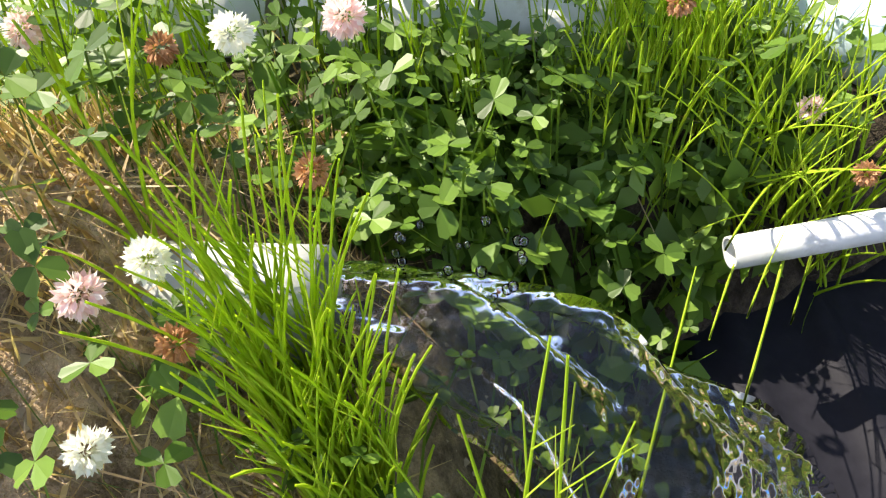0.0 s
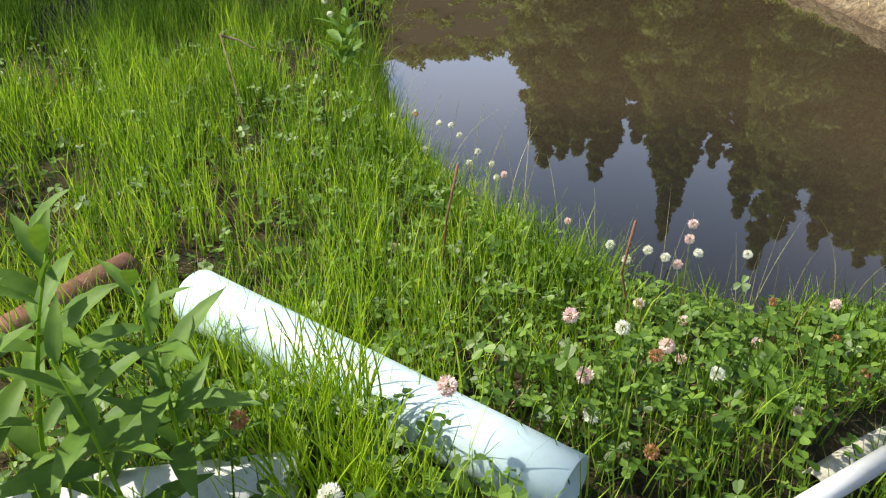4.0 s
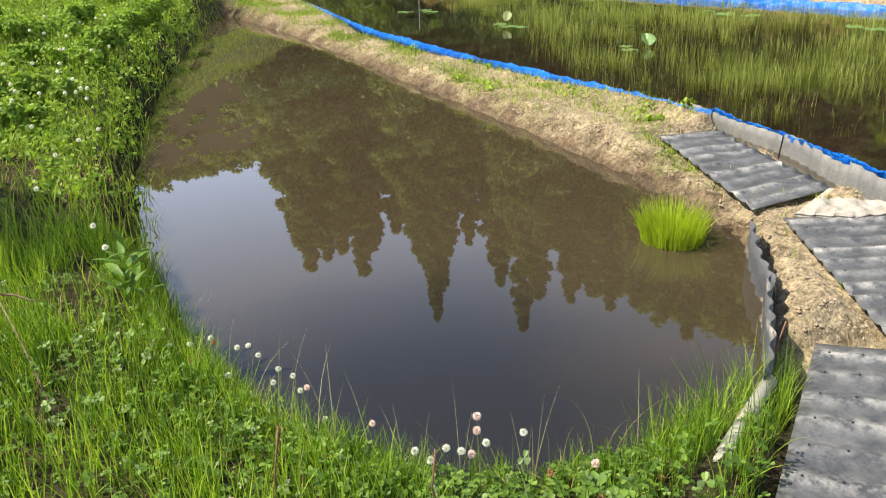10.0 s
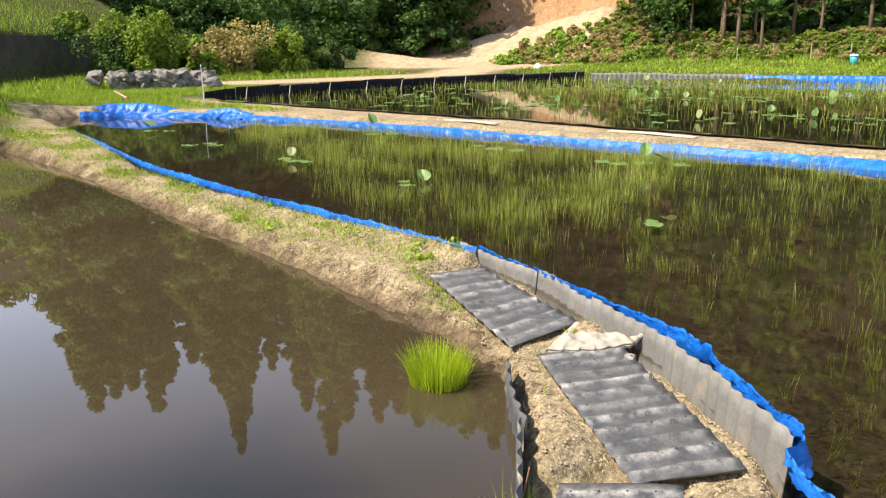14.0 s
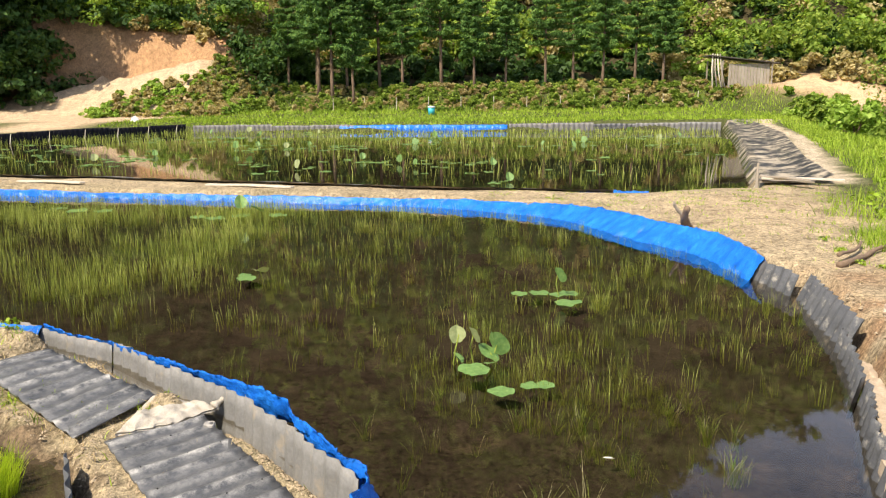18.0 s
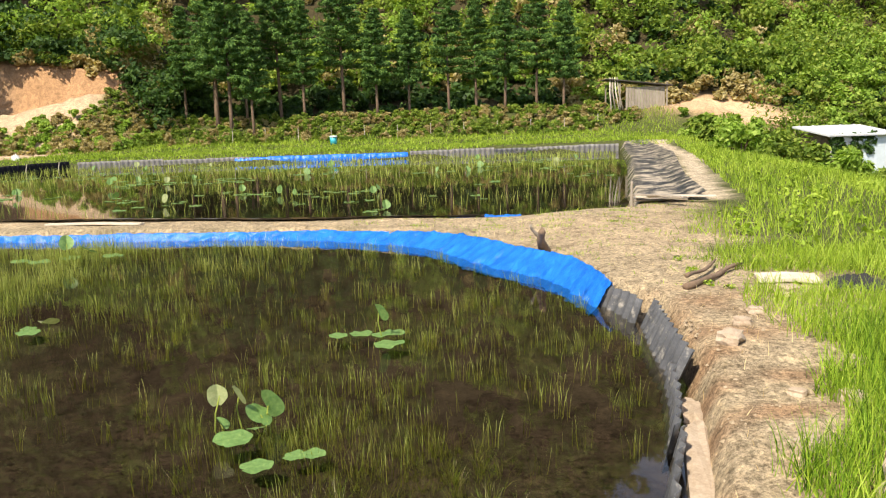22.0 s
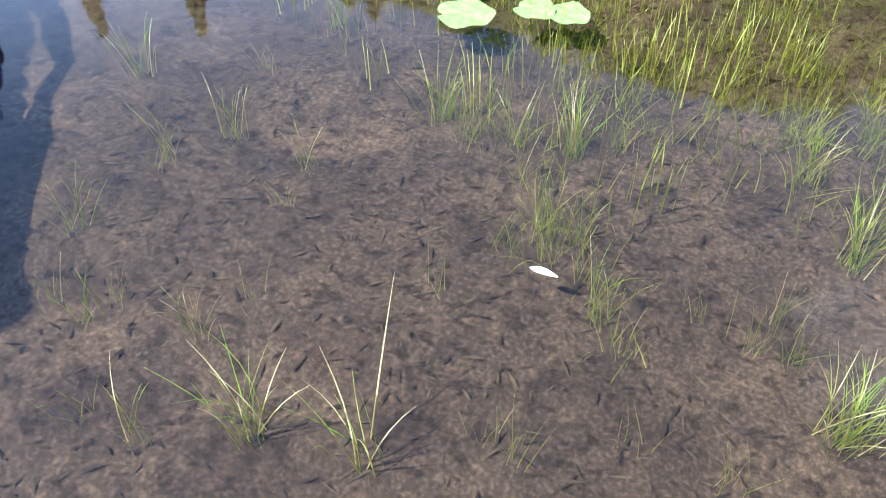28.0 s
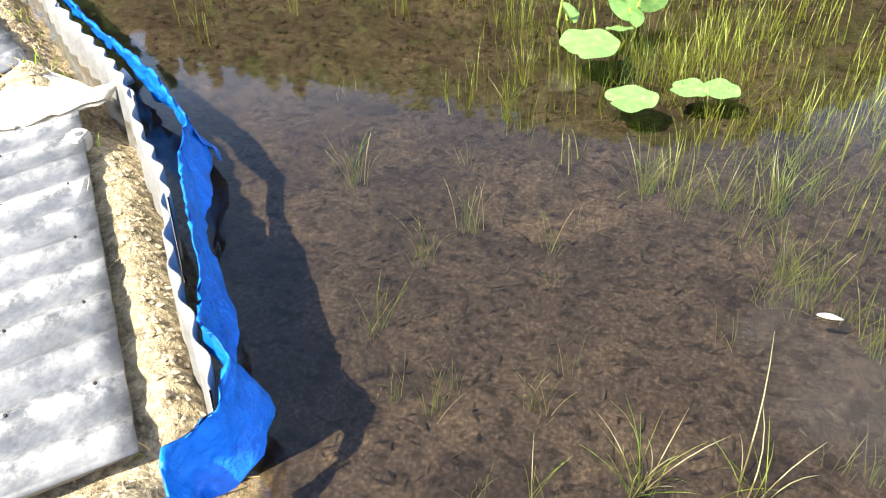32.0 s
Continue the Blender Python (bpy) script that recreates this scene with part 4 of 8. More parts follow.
# ---- pipes ----
def pipe(name, a, b, r, wall, mat, label):
    return tagged(new(name, hollow_pipe(name, a, b, r, wall, mat)), label, "pipe")


pipe("large_pipe", (0.54, 0.77, 0.265), (0.09, 1.43, 0.31), 0.057, 0.004, M_CYAN, "pale blue-white plastic pipe lying in the clover")
pipe("thin_pipe", (0.225, 0.536, 0.25), (1.05, 0.665, 0.25), 0.0165, 0.003, M_WHITE, "thin white plastic pipe reaching over the black sheet")
pipe("spout_pipe", (-0.130, 0.387, 0.378), (-0.28, 0.402, 0.383), 0.047, 0.005, M_GRIMYWHITE, "white plastic spout pipe half hidden by horsetail")
pipe("white_pipe", (0.17, 0.885, 0.30), (-0.24, 0.965, 0.31), 0.054, 0.004, M_WHITE, "short white plastic pipe lying behind the clover")
pipe("white_pipe", (-0.27, 0.97, 0.31), (-1.0, 1.08, 0.33), 0.056, 0.004, M_WHITE, "white plastic pipe lying behind the clover")
pipe("rusty_pipe", (-0.03, 1.67, 0.27), (-1.4, 0.48, 0.33), 0.036, 0.004, M_RUST, "rusty iron pipe lying in the grass")
pipe("edge_pipe", (2.33, 1.07, 0.05), (1.0, 0.74, 0.13), 0.025, 0.003, M_GREYPIPE, "weathered pale pipe half sunk in the grass bank")


# ---- foliage ----
def leaf_cloud(name, centres, radii, per, size, mat, seed, flat=1.0, aspect=1.8):
    """Many rhombic leaves round the centres, on uneven shells; returns a mesh."""
    r = np.random.default_rng(seed)
    centres, radii = np.asarray(centres, float), np.asarray(radii, float)
    n = len(centres) * per
    c = np.repeat(centres, per, 0)
    rr = np.repeat(radii, per, 0)
    d = r.normal(size=(n, 3))
    d /= np.linalg.norm(d, axis=1, keepdims=True)
    p = c + d * rr * (r.uniform(0.25, 1.0, (n, 1)) ** 0.5)
    nrm = d * 0.6 + r.normal(size=(n, 3)) * 0.6 + np.array([0, 0, 0.5])
    nrm /= np.linalg.norm(nrm, axis=1, keepdims=True)
    a = np.cross(nrm, r.normal(size=(n, 3)))
    a /= np.linalg.norm(a, axis=1, keepdims=True)
    b = np.cross(nrm, a)
    s = size * r.uniform(0.55, 1.35, (n, 1))
    a, b = a * s * 0.5 * aspect, b * s * 0.5
    v = np.stack([p - a, p - 0.15 * a + b, p + a, p - 0.15 * a - b], 1)
    return mesh_of(name, v, np.arange(4 * n).reshape(n, 4), None, [mat])


def blade_mesh(name, pos, height, width, mat, seed, levels=4, lean=0.35, curl=0.5, flat=False):
    """Blades or thin stems: tapering three-sided shoots that bend outwards."""
    r = np.random.default_rng(seed)
    n = len(pos)
    h, w = np.broadcast_to(height, (n,)).astype(float), np.broadcast_to(width, (n,)).astype(float)
    az = r.uniform(0, 6.283, n)
    ln = np.abs(r.normal(0, lean, n))
    cu = r.uniform(0, curl, n)
    ts = np.linspace(0, 1, levels)
    if flat:
        sides = np.array([[-1, 0], [1, 0]])
    else:
        sides = np.array([[-1, -0.6], [1, -0.6], [0, 1.1]])
    m = len(sides)
    sp = r.uniform(0, 6.283, n)
    v = np.zeros((n, levels, m, 3))
    for i, t in enumerate(ts):
        out = h * (ln * t + cu * t ** 2.5 * 0.6)
        z = h * (t - 0.35 * (ln + cu * t) ** 2 * t)
        wd = w * (1 - t) ** 0.6 if i < levels - 1 else w * 0.08
        for j, (sx, sy) in enumerate(sides):
            ox, oy = np.cos(sp) * sx - np.sin(sp) * sy, np.sin(sp) * sx + np.cos(sp) * sy
            v[:, i, j, 0] = pos[:, 0] + np.cos(az) * out + ox * wd / 2
            v[:, i, j, 1] = pos[:, 1] + np.sin(az) * out + oy * wd / 2
            v[:, i, j, 2] = pos[:, 2] + z
    f = grid_faces(levels, m, not flat)
    q = (f[None] + (np.arange(n) * levels * m)[:, None, None]).reshape(-1, 4)
    return mesh_of(name, v, q, None, [mat], not flat)


def scatter(n, x0, x1, y0, y1, seed, keep):
    """Random places on the ground where keep(x, y, d1, d2, d3, rng) is true."""
    r = np.random.default_rng(seed)
    x, y = r.uniform(x0, x1, n), r.uniform(y0, y1, n)
    k = keep(x, y, signed_dist(x, y, POND1), signed_dist(x, y, POND2), signed_dist(x, y, POND3), r)
    x, y = x[k], y[k]
    return np.stack([x, y, land(x, y) - 0.005], 1), r


# trees of the row at the foot of the slope
def pine_tree(seed, height):
    r = np.random.default_rng(seed)
    tree = empty("pine_tree")
    tz = np.linspace(0, 1, 9)
    trunk = np.stack([0.06 * np.sin(tz * 3 + seed), 0.06 * np.cos(tz * 2.4 + seed), tz * height], 1)
    mpart("trunk", tube_mesh("trunk", trunk, 0.13 * (1 - 0.85 * tz), M_BARK, 8), tree)
    cs, rs = [], []
    low = height * r.uniform(0.24, 0.36)
    z = low
    while z < height * 0.99:
        t = (z - low) / (height - low)
        reach = ((1 - t) ** 0.75 * height * 0.175 + 0.12) * (1 - 0.35 * np.exp(-t * 14))
        n = int(r.integers(4, 7))
        for k in range(n):
            a = 6.283 * (k + r.uniform(-0.3, 0.3)) / n
            L = reach * r.uniform(0.7, 1.15)
            tip = np.array([np.cos(a) * L, np.sin(a) * L, z + L * r.uniform(-0.05, 0.25)])
            if L > 0.5:
                mpart("bough", tube_mesh("bough", [(0, 0, z), tip * (0.5, 0.5, 0) + (0, 0, z - 0.03), tip], [0.03, 0.022, 0.008], M_BARK, 5), tree)
            for f in np.arange(0.3, 1.01, 0.22):
                cs.append((tip[0] * f, tip[1] * f, z + (tip[2] - z) * f + 0.03))
                q = (0.13 + 0.17 * (1 - t)) * (1.15 - 0.35 * f) * r.uniform(0.8, 1.25)
                rs.append((q * 1.15, q * 1.15, q * 0.72))
        z += height * r.uniform(0.035, 0.06) * (1.1 - 0.4 * t)
    mpart("crown", leaf_cloud("crown", cs, rs, 60, 0.075, M_PINE, seed, aspect=4.0), tree)
    return tagged(tree, "young pine with bare lower trunk below the wooded slope", "tree", "row of pine trees")


def put_trees():
    kinds = [pine_tree(40 + k, h) for k, h in enumerate((9.6, 10.6, 8.8, 11.2))]
    r = np.random.default_rng(77)
    spots = []
    y = 18.5
    while y > -11:
        spots.append((57.6 + r.uniform(-0.8, 0.9), y))
        y -= r.uniform(1.8, 2.9)
    spots += [(55.2, 14.4), (54.9, 12.9), (56.0, 15.6)]
    used = [False] * 4
    for i, (x, y) in enumerate(spots):
        k = int(r.integers(0, 4)) if i > 3 else i
        z = float(land(np.array([x]), np.array([y]))[0]) - 0.1
        s = r.uniform(0.85, 1.15)
        m = pose(x, y, z, 0, 0, r.uniform(0, 360)) @ Matrix.Diagonal((s, s, s, 1))
        if not used[k]:
            kinds[k].matrix_basis = m
            used[k] = True
        else:
            copy_thing(kinds[k], pose(x, y, z, 0, 0, r.uniform(0, 360)))


put_trees()


def wooded_slope():
    """Bushes and trees that cover the hillside, the nearest part dense."""
    r = np.random.default_rng(5)

    def spots(n, x0, x1, y0, y1):
        x, y = r.uniform(x0, x1, n), r.uniform(y0, y1, n)
        return x, y, land(x, y)

    def cover(name, x, y, z, size, per, leaf, mat, seed, label):
        c, q = [], []
        for xi, yi, zi, s in zip(x, y, z, size):
            for _ in range(8):
                lift = r.uniform(0.1, 1.15)
                c.append((xi + r.normal(0, 0.36) * s * (1.25 - 0.6 * lift), yi + r.normal(0, 0.36) * s * (1.25 - 0.6 * lift), zi + s * lift))
                k = s * r.uniform(0.2, 0.42)
                q.append((k, k, k * 0.6))
        stuff(name, leaf_cloud(name, c, q, per, leaf, mat, seed), label, "shrubs")

    # low growth at the foot of the pines
    x, y, z = spots(900, 52.5, 57.5, -13, 24)
    ca, cb = cutting(x, y)
    k = (ca < 0.25) & (cb < 0.3) & (r.uniform(size=len(x)) < 0.25 + 0.75 * smooth01((x - 52.5) / 3))
    m = r.uniform(size=len(x)) < 0.55
    cover("slope_bushes", x[k & m], y[k & m], z[k & m], r.uniform(0.35, 0.8, (k & m).sum()) * 0.75, 46, 0.085, M_BROAD, 1, "low green bushes at the foot of the slope")
    cover("bamboo_grass", x[k & ~m], y[k & ~m], z[k & ~m], r.uniform(0.3, 0.7, (k & ~m).sum()) * 0.75, 46, 0.085, M_DRYLEAF, 2, "straw-coloured dwarf bamboo at the foot of the slope")
    # the slope itself
    x, y, z = spots(1500, 52, 84, -52, 60)
    ca, cb = cutting(x, y)
    d = -signed_dist(x, y, FOOT)
    k = (ca < 0.15) & (cb < 0.12) & (d > 1.2) & (d < 24)
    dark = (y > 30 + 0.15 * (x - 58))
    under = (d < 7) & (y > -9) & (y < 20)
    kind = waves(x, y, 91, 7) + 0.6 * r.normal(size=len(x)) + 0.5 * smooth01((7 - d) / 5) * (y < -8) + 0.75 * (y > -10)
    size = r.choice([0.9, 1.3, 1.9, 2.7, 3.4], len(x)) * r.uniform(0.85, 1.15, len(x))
    # dark leaf colour stands for the pines' shade behind their trunks
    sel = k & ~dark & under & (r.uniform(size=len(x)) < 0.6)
    cover("shade_toned_undergrowth", x[sel], y[sel], z[sel] - 0.3, 0.5 * size[sel], 26, 0.26, M_DARKLEAF, 13, "undergrowth with the pines' shade put into its leaf colour")
    sel = k & ~dark & ~under & (kind < 0.35)
    cover("slope_trees", x[sel], y[sel], z[sel], size[sel], 48, 0.21, M_BROAD, 3, "broadleaf trees and bushes covering the hillside")
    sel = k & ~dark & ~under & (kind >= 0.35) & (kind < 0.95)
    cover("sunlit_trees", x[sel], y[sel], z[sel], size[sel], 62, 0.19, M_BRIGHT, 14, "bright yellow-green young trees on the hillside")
    sel = k & ~dark & ~under & (kind >= 0.95)
    cover("dry_shrubs", x[sel], y[sel], z[sel], 0.6 * size[sel], 34, 0.22, M_DRYLEAF, 15, "straw-coloured shrubs on the hillside")
    # dark leaves put the shade of gaps between crowns into colour
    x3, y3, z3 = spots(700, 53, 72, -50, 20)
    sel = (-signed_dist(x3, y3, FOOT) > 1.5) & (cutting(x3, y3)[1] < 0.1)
    cover("slope_undergrowth", x3[sel], y3[sel], z3[sel] - 0.3, r.uniform(0.7, 1.2, sel.sum()), 16, 0.3, M_DARKLEAF, 17, "undergrowth coloured dark for the shaded gaps between hillside trees")
    # the hollow round the hut
    x3, y3, z3 = spots(420, 41, 57, -46, -13.5)
    away = np.minimum(np.hypot(x3 - 41.6, y3 + 20.5), np.hypot(x3 - 47.3, y3 + 31.8) - 3.5)
    sel = (away > 2.6) & (cutting(x3, y3)[1] < 0.2) & (y3 < -6.5 - 0.17 * x3)
    pick = r.uniform(size=420) < 0.5
    cover("hollow_bushes", x3[sel & pick], y3[sel & pick], z3[sel & pick], r.uniform(0.5, 1.3, (sel & pick).sum()), 34, 0.17, M_BROAD, 18, "green bushes in the hollow behind the hut")
    cover("hollow_shrubs", x3[sel & ~pick], y3[sel & ~pick], z3[sel & ~pick], r.uniform(0.4, 1.0, (sel & ~pick).sum()), 34, 0.15, M_BRIGHT, 19, "yellow-green shrubs in the hollow behind the hut")
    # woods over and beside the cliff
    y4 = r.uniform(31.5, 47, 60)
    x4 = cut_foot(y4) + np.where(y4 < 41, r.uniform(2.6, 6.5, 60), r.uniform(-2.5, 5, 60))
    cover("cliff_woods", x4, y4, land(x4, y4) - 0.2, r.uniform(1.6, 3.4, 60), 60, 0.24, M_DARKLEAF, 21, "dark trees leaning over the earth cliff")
    # shrubs on the foot of the sand spur
    y6 = 20.5 + 9.5 * r.uniform(size=260) ** 1.3
    x6 = r.uniform(50.2, 55.4, 260) - 0.15 * (y6 - 22)
    pick = r.uniform(size=260) < 0.5
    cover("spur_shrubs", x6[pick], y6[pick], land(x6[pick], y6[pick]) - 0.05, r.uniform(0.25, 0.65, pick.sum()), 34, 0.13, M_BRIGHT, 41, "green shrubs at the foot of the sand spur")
    cover("spur_bamboo", x6[~pick], y6[~pick], land(x6[~pick], y6[~pick]) - 0.05, r.uniform(0.25, 0.65, (~pick).sum()), 34, 0.13, M_DRYLEAF, 42, "straw-coloured shrubs at the foot of the sand spur")
    # tall trees whose shade falls on the cliff
    y5 = r.uniform(36.5, 47, 26)
    x5 = cut_foot(y5) - r.uniform(-1.5, 4.5, 26)
    for lift in (0.0, 2.6, 5.2, 7.8, 10.4):
        cover("tall_trees", x5, y5, land(x5, y5) + lift, r.uniform(2.2, 3.2, 26) * (1 - 0.04 * lift), 60, 0.26, M_DARKLEAF, 23 + int(lift), "tall dark broadleaf trees beside the earth cliff")
    # dry bamboo hanging over the dug-out cliff and the sand ridges
    yb = np.concatenate([r.uniform(21, 31.5, 70), r.uniform(-25, -13, 60)])
    xb = np.where(yb > 0, cut_foot(yb) + r.uniform(2.4, 5, 130), 57.6 + r.uniform(0, 2.6, 130))
    cover("overhanging_bamboo", xb, yb, land(xb, yb), r.uniform(0.5, 1.1, 130), 30, 0.2, M_DRYLEAF, 16, "straw-coloured bamboo grass hanging over bare earth")
    x2, y2, z2 = spots(900, 24, 62, 18, 72)
    d = -signed_dist(x2, y2, FOOT)
    ca, cb = cutting(x2, y2)
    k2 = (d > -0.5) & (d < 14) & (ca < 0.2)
    # sun and shade put into leaf colour: upper trees light, lower trees dark
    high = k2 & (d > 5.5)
    cover("upper_trees", x2[high], y2[high], z2[high], r.uniform(1.5, 3.2, high.sum()), 80, 0.22, M_BRIGHT, 34, "upper hillside trees with sunlight put into their leaf colour")
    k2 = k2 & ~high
    cover("shade_toned_trees", x2[k2], y2[k2], z2[k2], r.uniform(0.8, 1.0, k2.sum()) * r.choice([1.0, 1.6, 2.4, 3.6, 4.6], k2.sum()), 80, 0.22, M_DARKLEAF, 4, "broadleaf trees on the hillside, shade put into leaf colour")
    x, y, z = spots(1700, 20, 170, -120, 130)
    d = -signed_dist(x, y, FOOT)
    k = (d > 18) & (d < 110)
    cover("hill_woods", x[k], y[k], z[k], r.uniform(2.6, 6.0, k.sum()), 17, 0.95, M_BROAD, 6, "distant woods on the upper hillside")
    # the mountain that closes the valley
    x, y = r.uniform(-70, 175, 1500), r.uniform(118, 262, 1500)
    z = land(x, y)
    k = (z > 3) & (-signed_dist(x, y, FOOT) < 0)
    cover("mountain_woods", x[k], y[k], z[k] - 6.0, r.uniform(3.0, 6.5, k.sum()), 22, 0.9, M_BROAD, 71, "distant woods on the mountain behind the valley")


wooded_slope()


# tall conifers on the left of the slope, whose tops show mirrored in the muddy pond
def cedar_tree(seed, height):
    r = np.random.default_rng(seed)
    tree = empty("cedar_tree")
    tz = np.linspace(0, 1, 7)
    mpart("trunk", tube_mesh("trunk", np.stack([0 * tz, 0 * tz, tz * height], 1), 0.3 * (1 - 0.9 * tz), M_BARK, 8), tree)
    cs, rs = [], []
    for _ in range(110):
        t = r.uniform(0, 1) ** 0.8
        a, k = r.uniform(0, 6.283), r.uniform(0.2, 1.0)
        reach = height * 0.19 * (1 - t) ** 0.9 * r.uniform(0.7, 1.1) + 0.05
        cs.append((np.cos(a) * reach * k, np.sin(a) * reach * k, height * (0.22 + 0.78 * t)))
        q = 0.22 + 1.4 * (1 - t)
        rs.append((q, q, q * 0.6))
    mpart("crown", leaf_cloud("crown", cs, rs, 150, 0.22, M_CEDAR, seed, aspect=2.6), tree)
    return tagged(tree, "tall dark cedar tree standing on the wooded hillside", "tree", "cedars on the hillside")


def put_cedars():
    kinds = [cedar_tree(90, 20), cedar_tree(91, 20), cedar_tree(92, 20)]
    r = np.random.default_rng(9)
    # bearing from the first pond's near bank, elevation of the tip
    tips = [(28.7, 21.5), (29.5, 23.7), (30.8, 22.8), (32.0, 22.6), (33.5, 24.4), (34.7, 22.0), (36.3, 21.4), (37.9, 23.2), (39.2, 27.8), (40.3, 23.4), (42.0, 22.6), (44.4, 25.5), (46.2, 28.8), (47.4, 26.6), (50.0, 26.6), (51.6, 26.2), (53.1, 27.2), (55, 26.6), (57.2, 27.4), (59.2, 28.7)]
    tips += [(r.uniform(29.5, 56), r.uniform(16, 20.5)) for _ in range(16)] + [(r.uniform(60, 66), r.uniform(22, 26)) for _ in range(6)]
    for i, (bearing, el) in enumerate(tips):
        dist = r.uniform(72, 84)
        x, y = math.sin(radians(bearing)) * dist, math.cos(radians(bearing)) * dist
        z = float(land(np.array([x]), np.array([y]))[0]) - 0.3
        s = (math.tan(radians(el)) * dist - 1.9 - z) / 20
        m = pose(x, y, z, 0, 0, r.uniform(0, 360))
        ob = kinds[i] if i < 3 else copy_thing(kinds[i % 3], m)
        wide = max(0.7, s * (0.74 if i in (8, 12) else 1.02))
        ob.matrix_basis = m @ Matrix.Diagonal((wide, wide, s, 1))


put_cedars()


def ridge_woods():
    """Broad treetops along the skyline of the hill."""
    r = np.random.default_rng(19)
    c, q = [], []
    for bearing in np.arange(56, 114, 0.5):
        dist = r.uniform(100, 110)
        x, y = math.sin(radians(bearing)) * dist + 3, math.cos(radians(bearing)) * dist
        top = math.tan(radians(float(skyline(bearing)) + r.normal(0, 0.35))) * dist - 1.9
        g = ground_height(x, y)
        for k in range(max(3, int((top - g) / 2.4))):
            c.append((x + r.normal(0, 1.2), y + r.normal(0, 1.2), top - 2.0 - 2.4 * k))
            s = r.uniform(1.6, 2.8)
            q.append((s, s, s))
    stuff("ridge_woods", leaf_cloud("ridge_woods", c, q, 60, 0.75, M_BROAD, 20), "broad treetops along the skyline of the hill", "woods")


def ground_height(x, y):
    return float(land(np.array([float(x)]), np.array([float(y)]))[0])


ridge_woods()


# ---- grass ----
def not_walk(x, y):
    on = line_dist(x, y, [(2.75, 0.85), (1.45, 0.42)]) < 0.26
    sheet = signed_dist(x, y, [(1.34, 0.64), (1.6, 0.2), (0.25, -0.12), (0.15, 0.5), (0.35, 0.74)]) < 0.0
    pipe_bed = line_dist(x, y, [(2.33, 1.07), (1.0, 0.74)]) < 0.03
    return ~on & ~sheet & ~pipe_bed


def near_bank(x, y, d1, d2, d3, r):
    patch = 0.5 + 0.7 * waves(x, y, 51, 0.9) + 0.55 * waves(x, y, 52, 0.28)
    bare = np.exp(-(((x + 0.35) / 0.25) ** 2 + ((y - 0.4) / 0.3) ** 2))
    bare = bare + 0.9 * np.exp(-(((x + 0.45) / 0.42) ** 2 + ((y - 0.62) / 0.24) ** 2))
    bare = bare + 0.93 * (x < 0.03) * (y < 0.74)
    bare = np.clip(bare + 0.85 * np.exp(-(((x - 0.15) / 0.42) ** 2 + ((y - 0.68) / 0.24) ** 2)) + 0.6 * np.exp(-(((x - 1.15) / 0.4) ** 2 + ((y - 1.1) / 0.3) ** 2)), 0, 0.97)
    return (d1 > -0.10) & (d2 > 0.1) & not_walk(x, y) & (x < 2.45 + 0.2 * np.maximum(y - 4, 0)) & (r.uniform(size=len(x)) < np.clip(patch, 0.05, 1) * (1 - bare))


def tall_patch(x, y):
    """Where the horsetail stands highest."""
    return np.clip(0.55 + 0.7 * waves(x, y, 53, 0.45), 0.15, 1.15)


pos, r = scatter(150000, -2.2, 2.7, 0.5, 4.2, 11, near_bank)
hgt = r.uniform(0.07, 0.23, len(pos)) * (0.55 + 0.6 * tall_patch(pos[:, 0], pos[:, 1]))
low = np.exp(-(((pos[:, 0] - 1.25) / 0.35) ** 2 + ((pos[:, 1] - 1.1) / 0.3) ** 2))
hgt *= (1 - 0.45 * low) * (1 + 0.55 * smooth01((pos[:, 0] - 1.55) / 0.3))
stuff("horsetail_bank", blade_mesh("horsetail_bank", pos, hgt, r.uniform(0.0028, 0.0052, len(pos)), M_HORSE, 12, 4, 0.20, 0.45, True), "bright green horsetail and grass on the pond bank", "grass")
pos, r = scatter(110000, -4.5, 7.5, 4.0, 19, 13, lambda x, y, d1, d2, d3, r: (d1 > -0.15) & (d2 > 1.6) & (x < 1.5 + 0.45 * (y - 2)) & (r.uniform(size=len(x)) < np.clip(0.7 + 0.5 * waves(x, y, 55, 1.6), 0.15, 1) * np.exp(-(y - 4) / 14)))
stuff("left_bank_grass", blade_mesh("left_bank_grass", pos, r.uniform(0.08, 0.24, len(pos)), r.uniform(0.005, 0.010, len(pos)) * (0.6 + 0.09 * pos[:, 1]), M_GRASS, 16, 4, 0.28, 0.6, True), "tall uneven meadow grass on the pond bank", "grass")
pos, r = scatter(9000, -1.5, 2.6, 0.7, 6, 94, lambda x, y, d1, d2, d3, r: (d1 > 0) & (d2 > 0.1) & not_walk(x, y))
stuff("dry_stems", blade_mesh("dry_stems", pos, r.uniform(0.04, 0.15, len(pos)), r.uniform(0.0015, 0.004, len(pos)), M_DRY, 95, 3, 0.9, 0.6, True), "dry straw stems among the bank grass", "straw")
# low turf: lawn of the right bank, the strip beyond the lotus pond, the far left
pos, r = scatter(62000, 2.6, 9.5, -8.5, -2.2, 17, lambda x, y, d1, d2, d3, r: (np.hypot(x - 7.93, y + 4.05) > 0.4) & (np.hypot(x - 7.75, y + 4.55) > 0.35) & (np.hypot(x - 8.1, y + 3.5) > 0.5) & (d2 > 0.28) & (r.uniform(size=len(x)) < smooth01((np.interp(x, [3.0, 3.6, 4.2, 4.75, 5.7, 7.1, 9.5], [-2.2, -2.38, -2.52, -2.9, -3.35, -3.38, -3.7]) - y + 0.18 * waves(x, y, 56, 0.8)) / 0.3)))
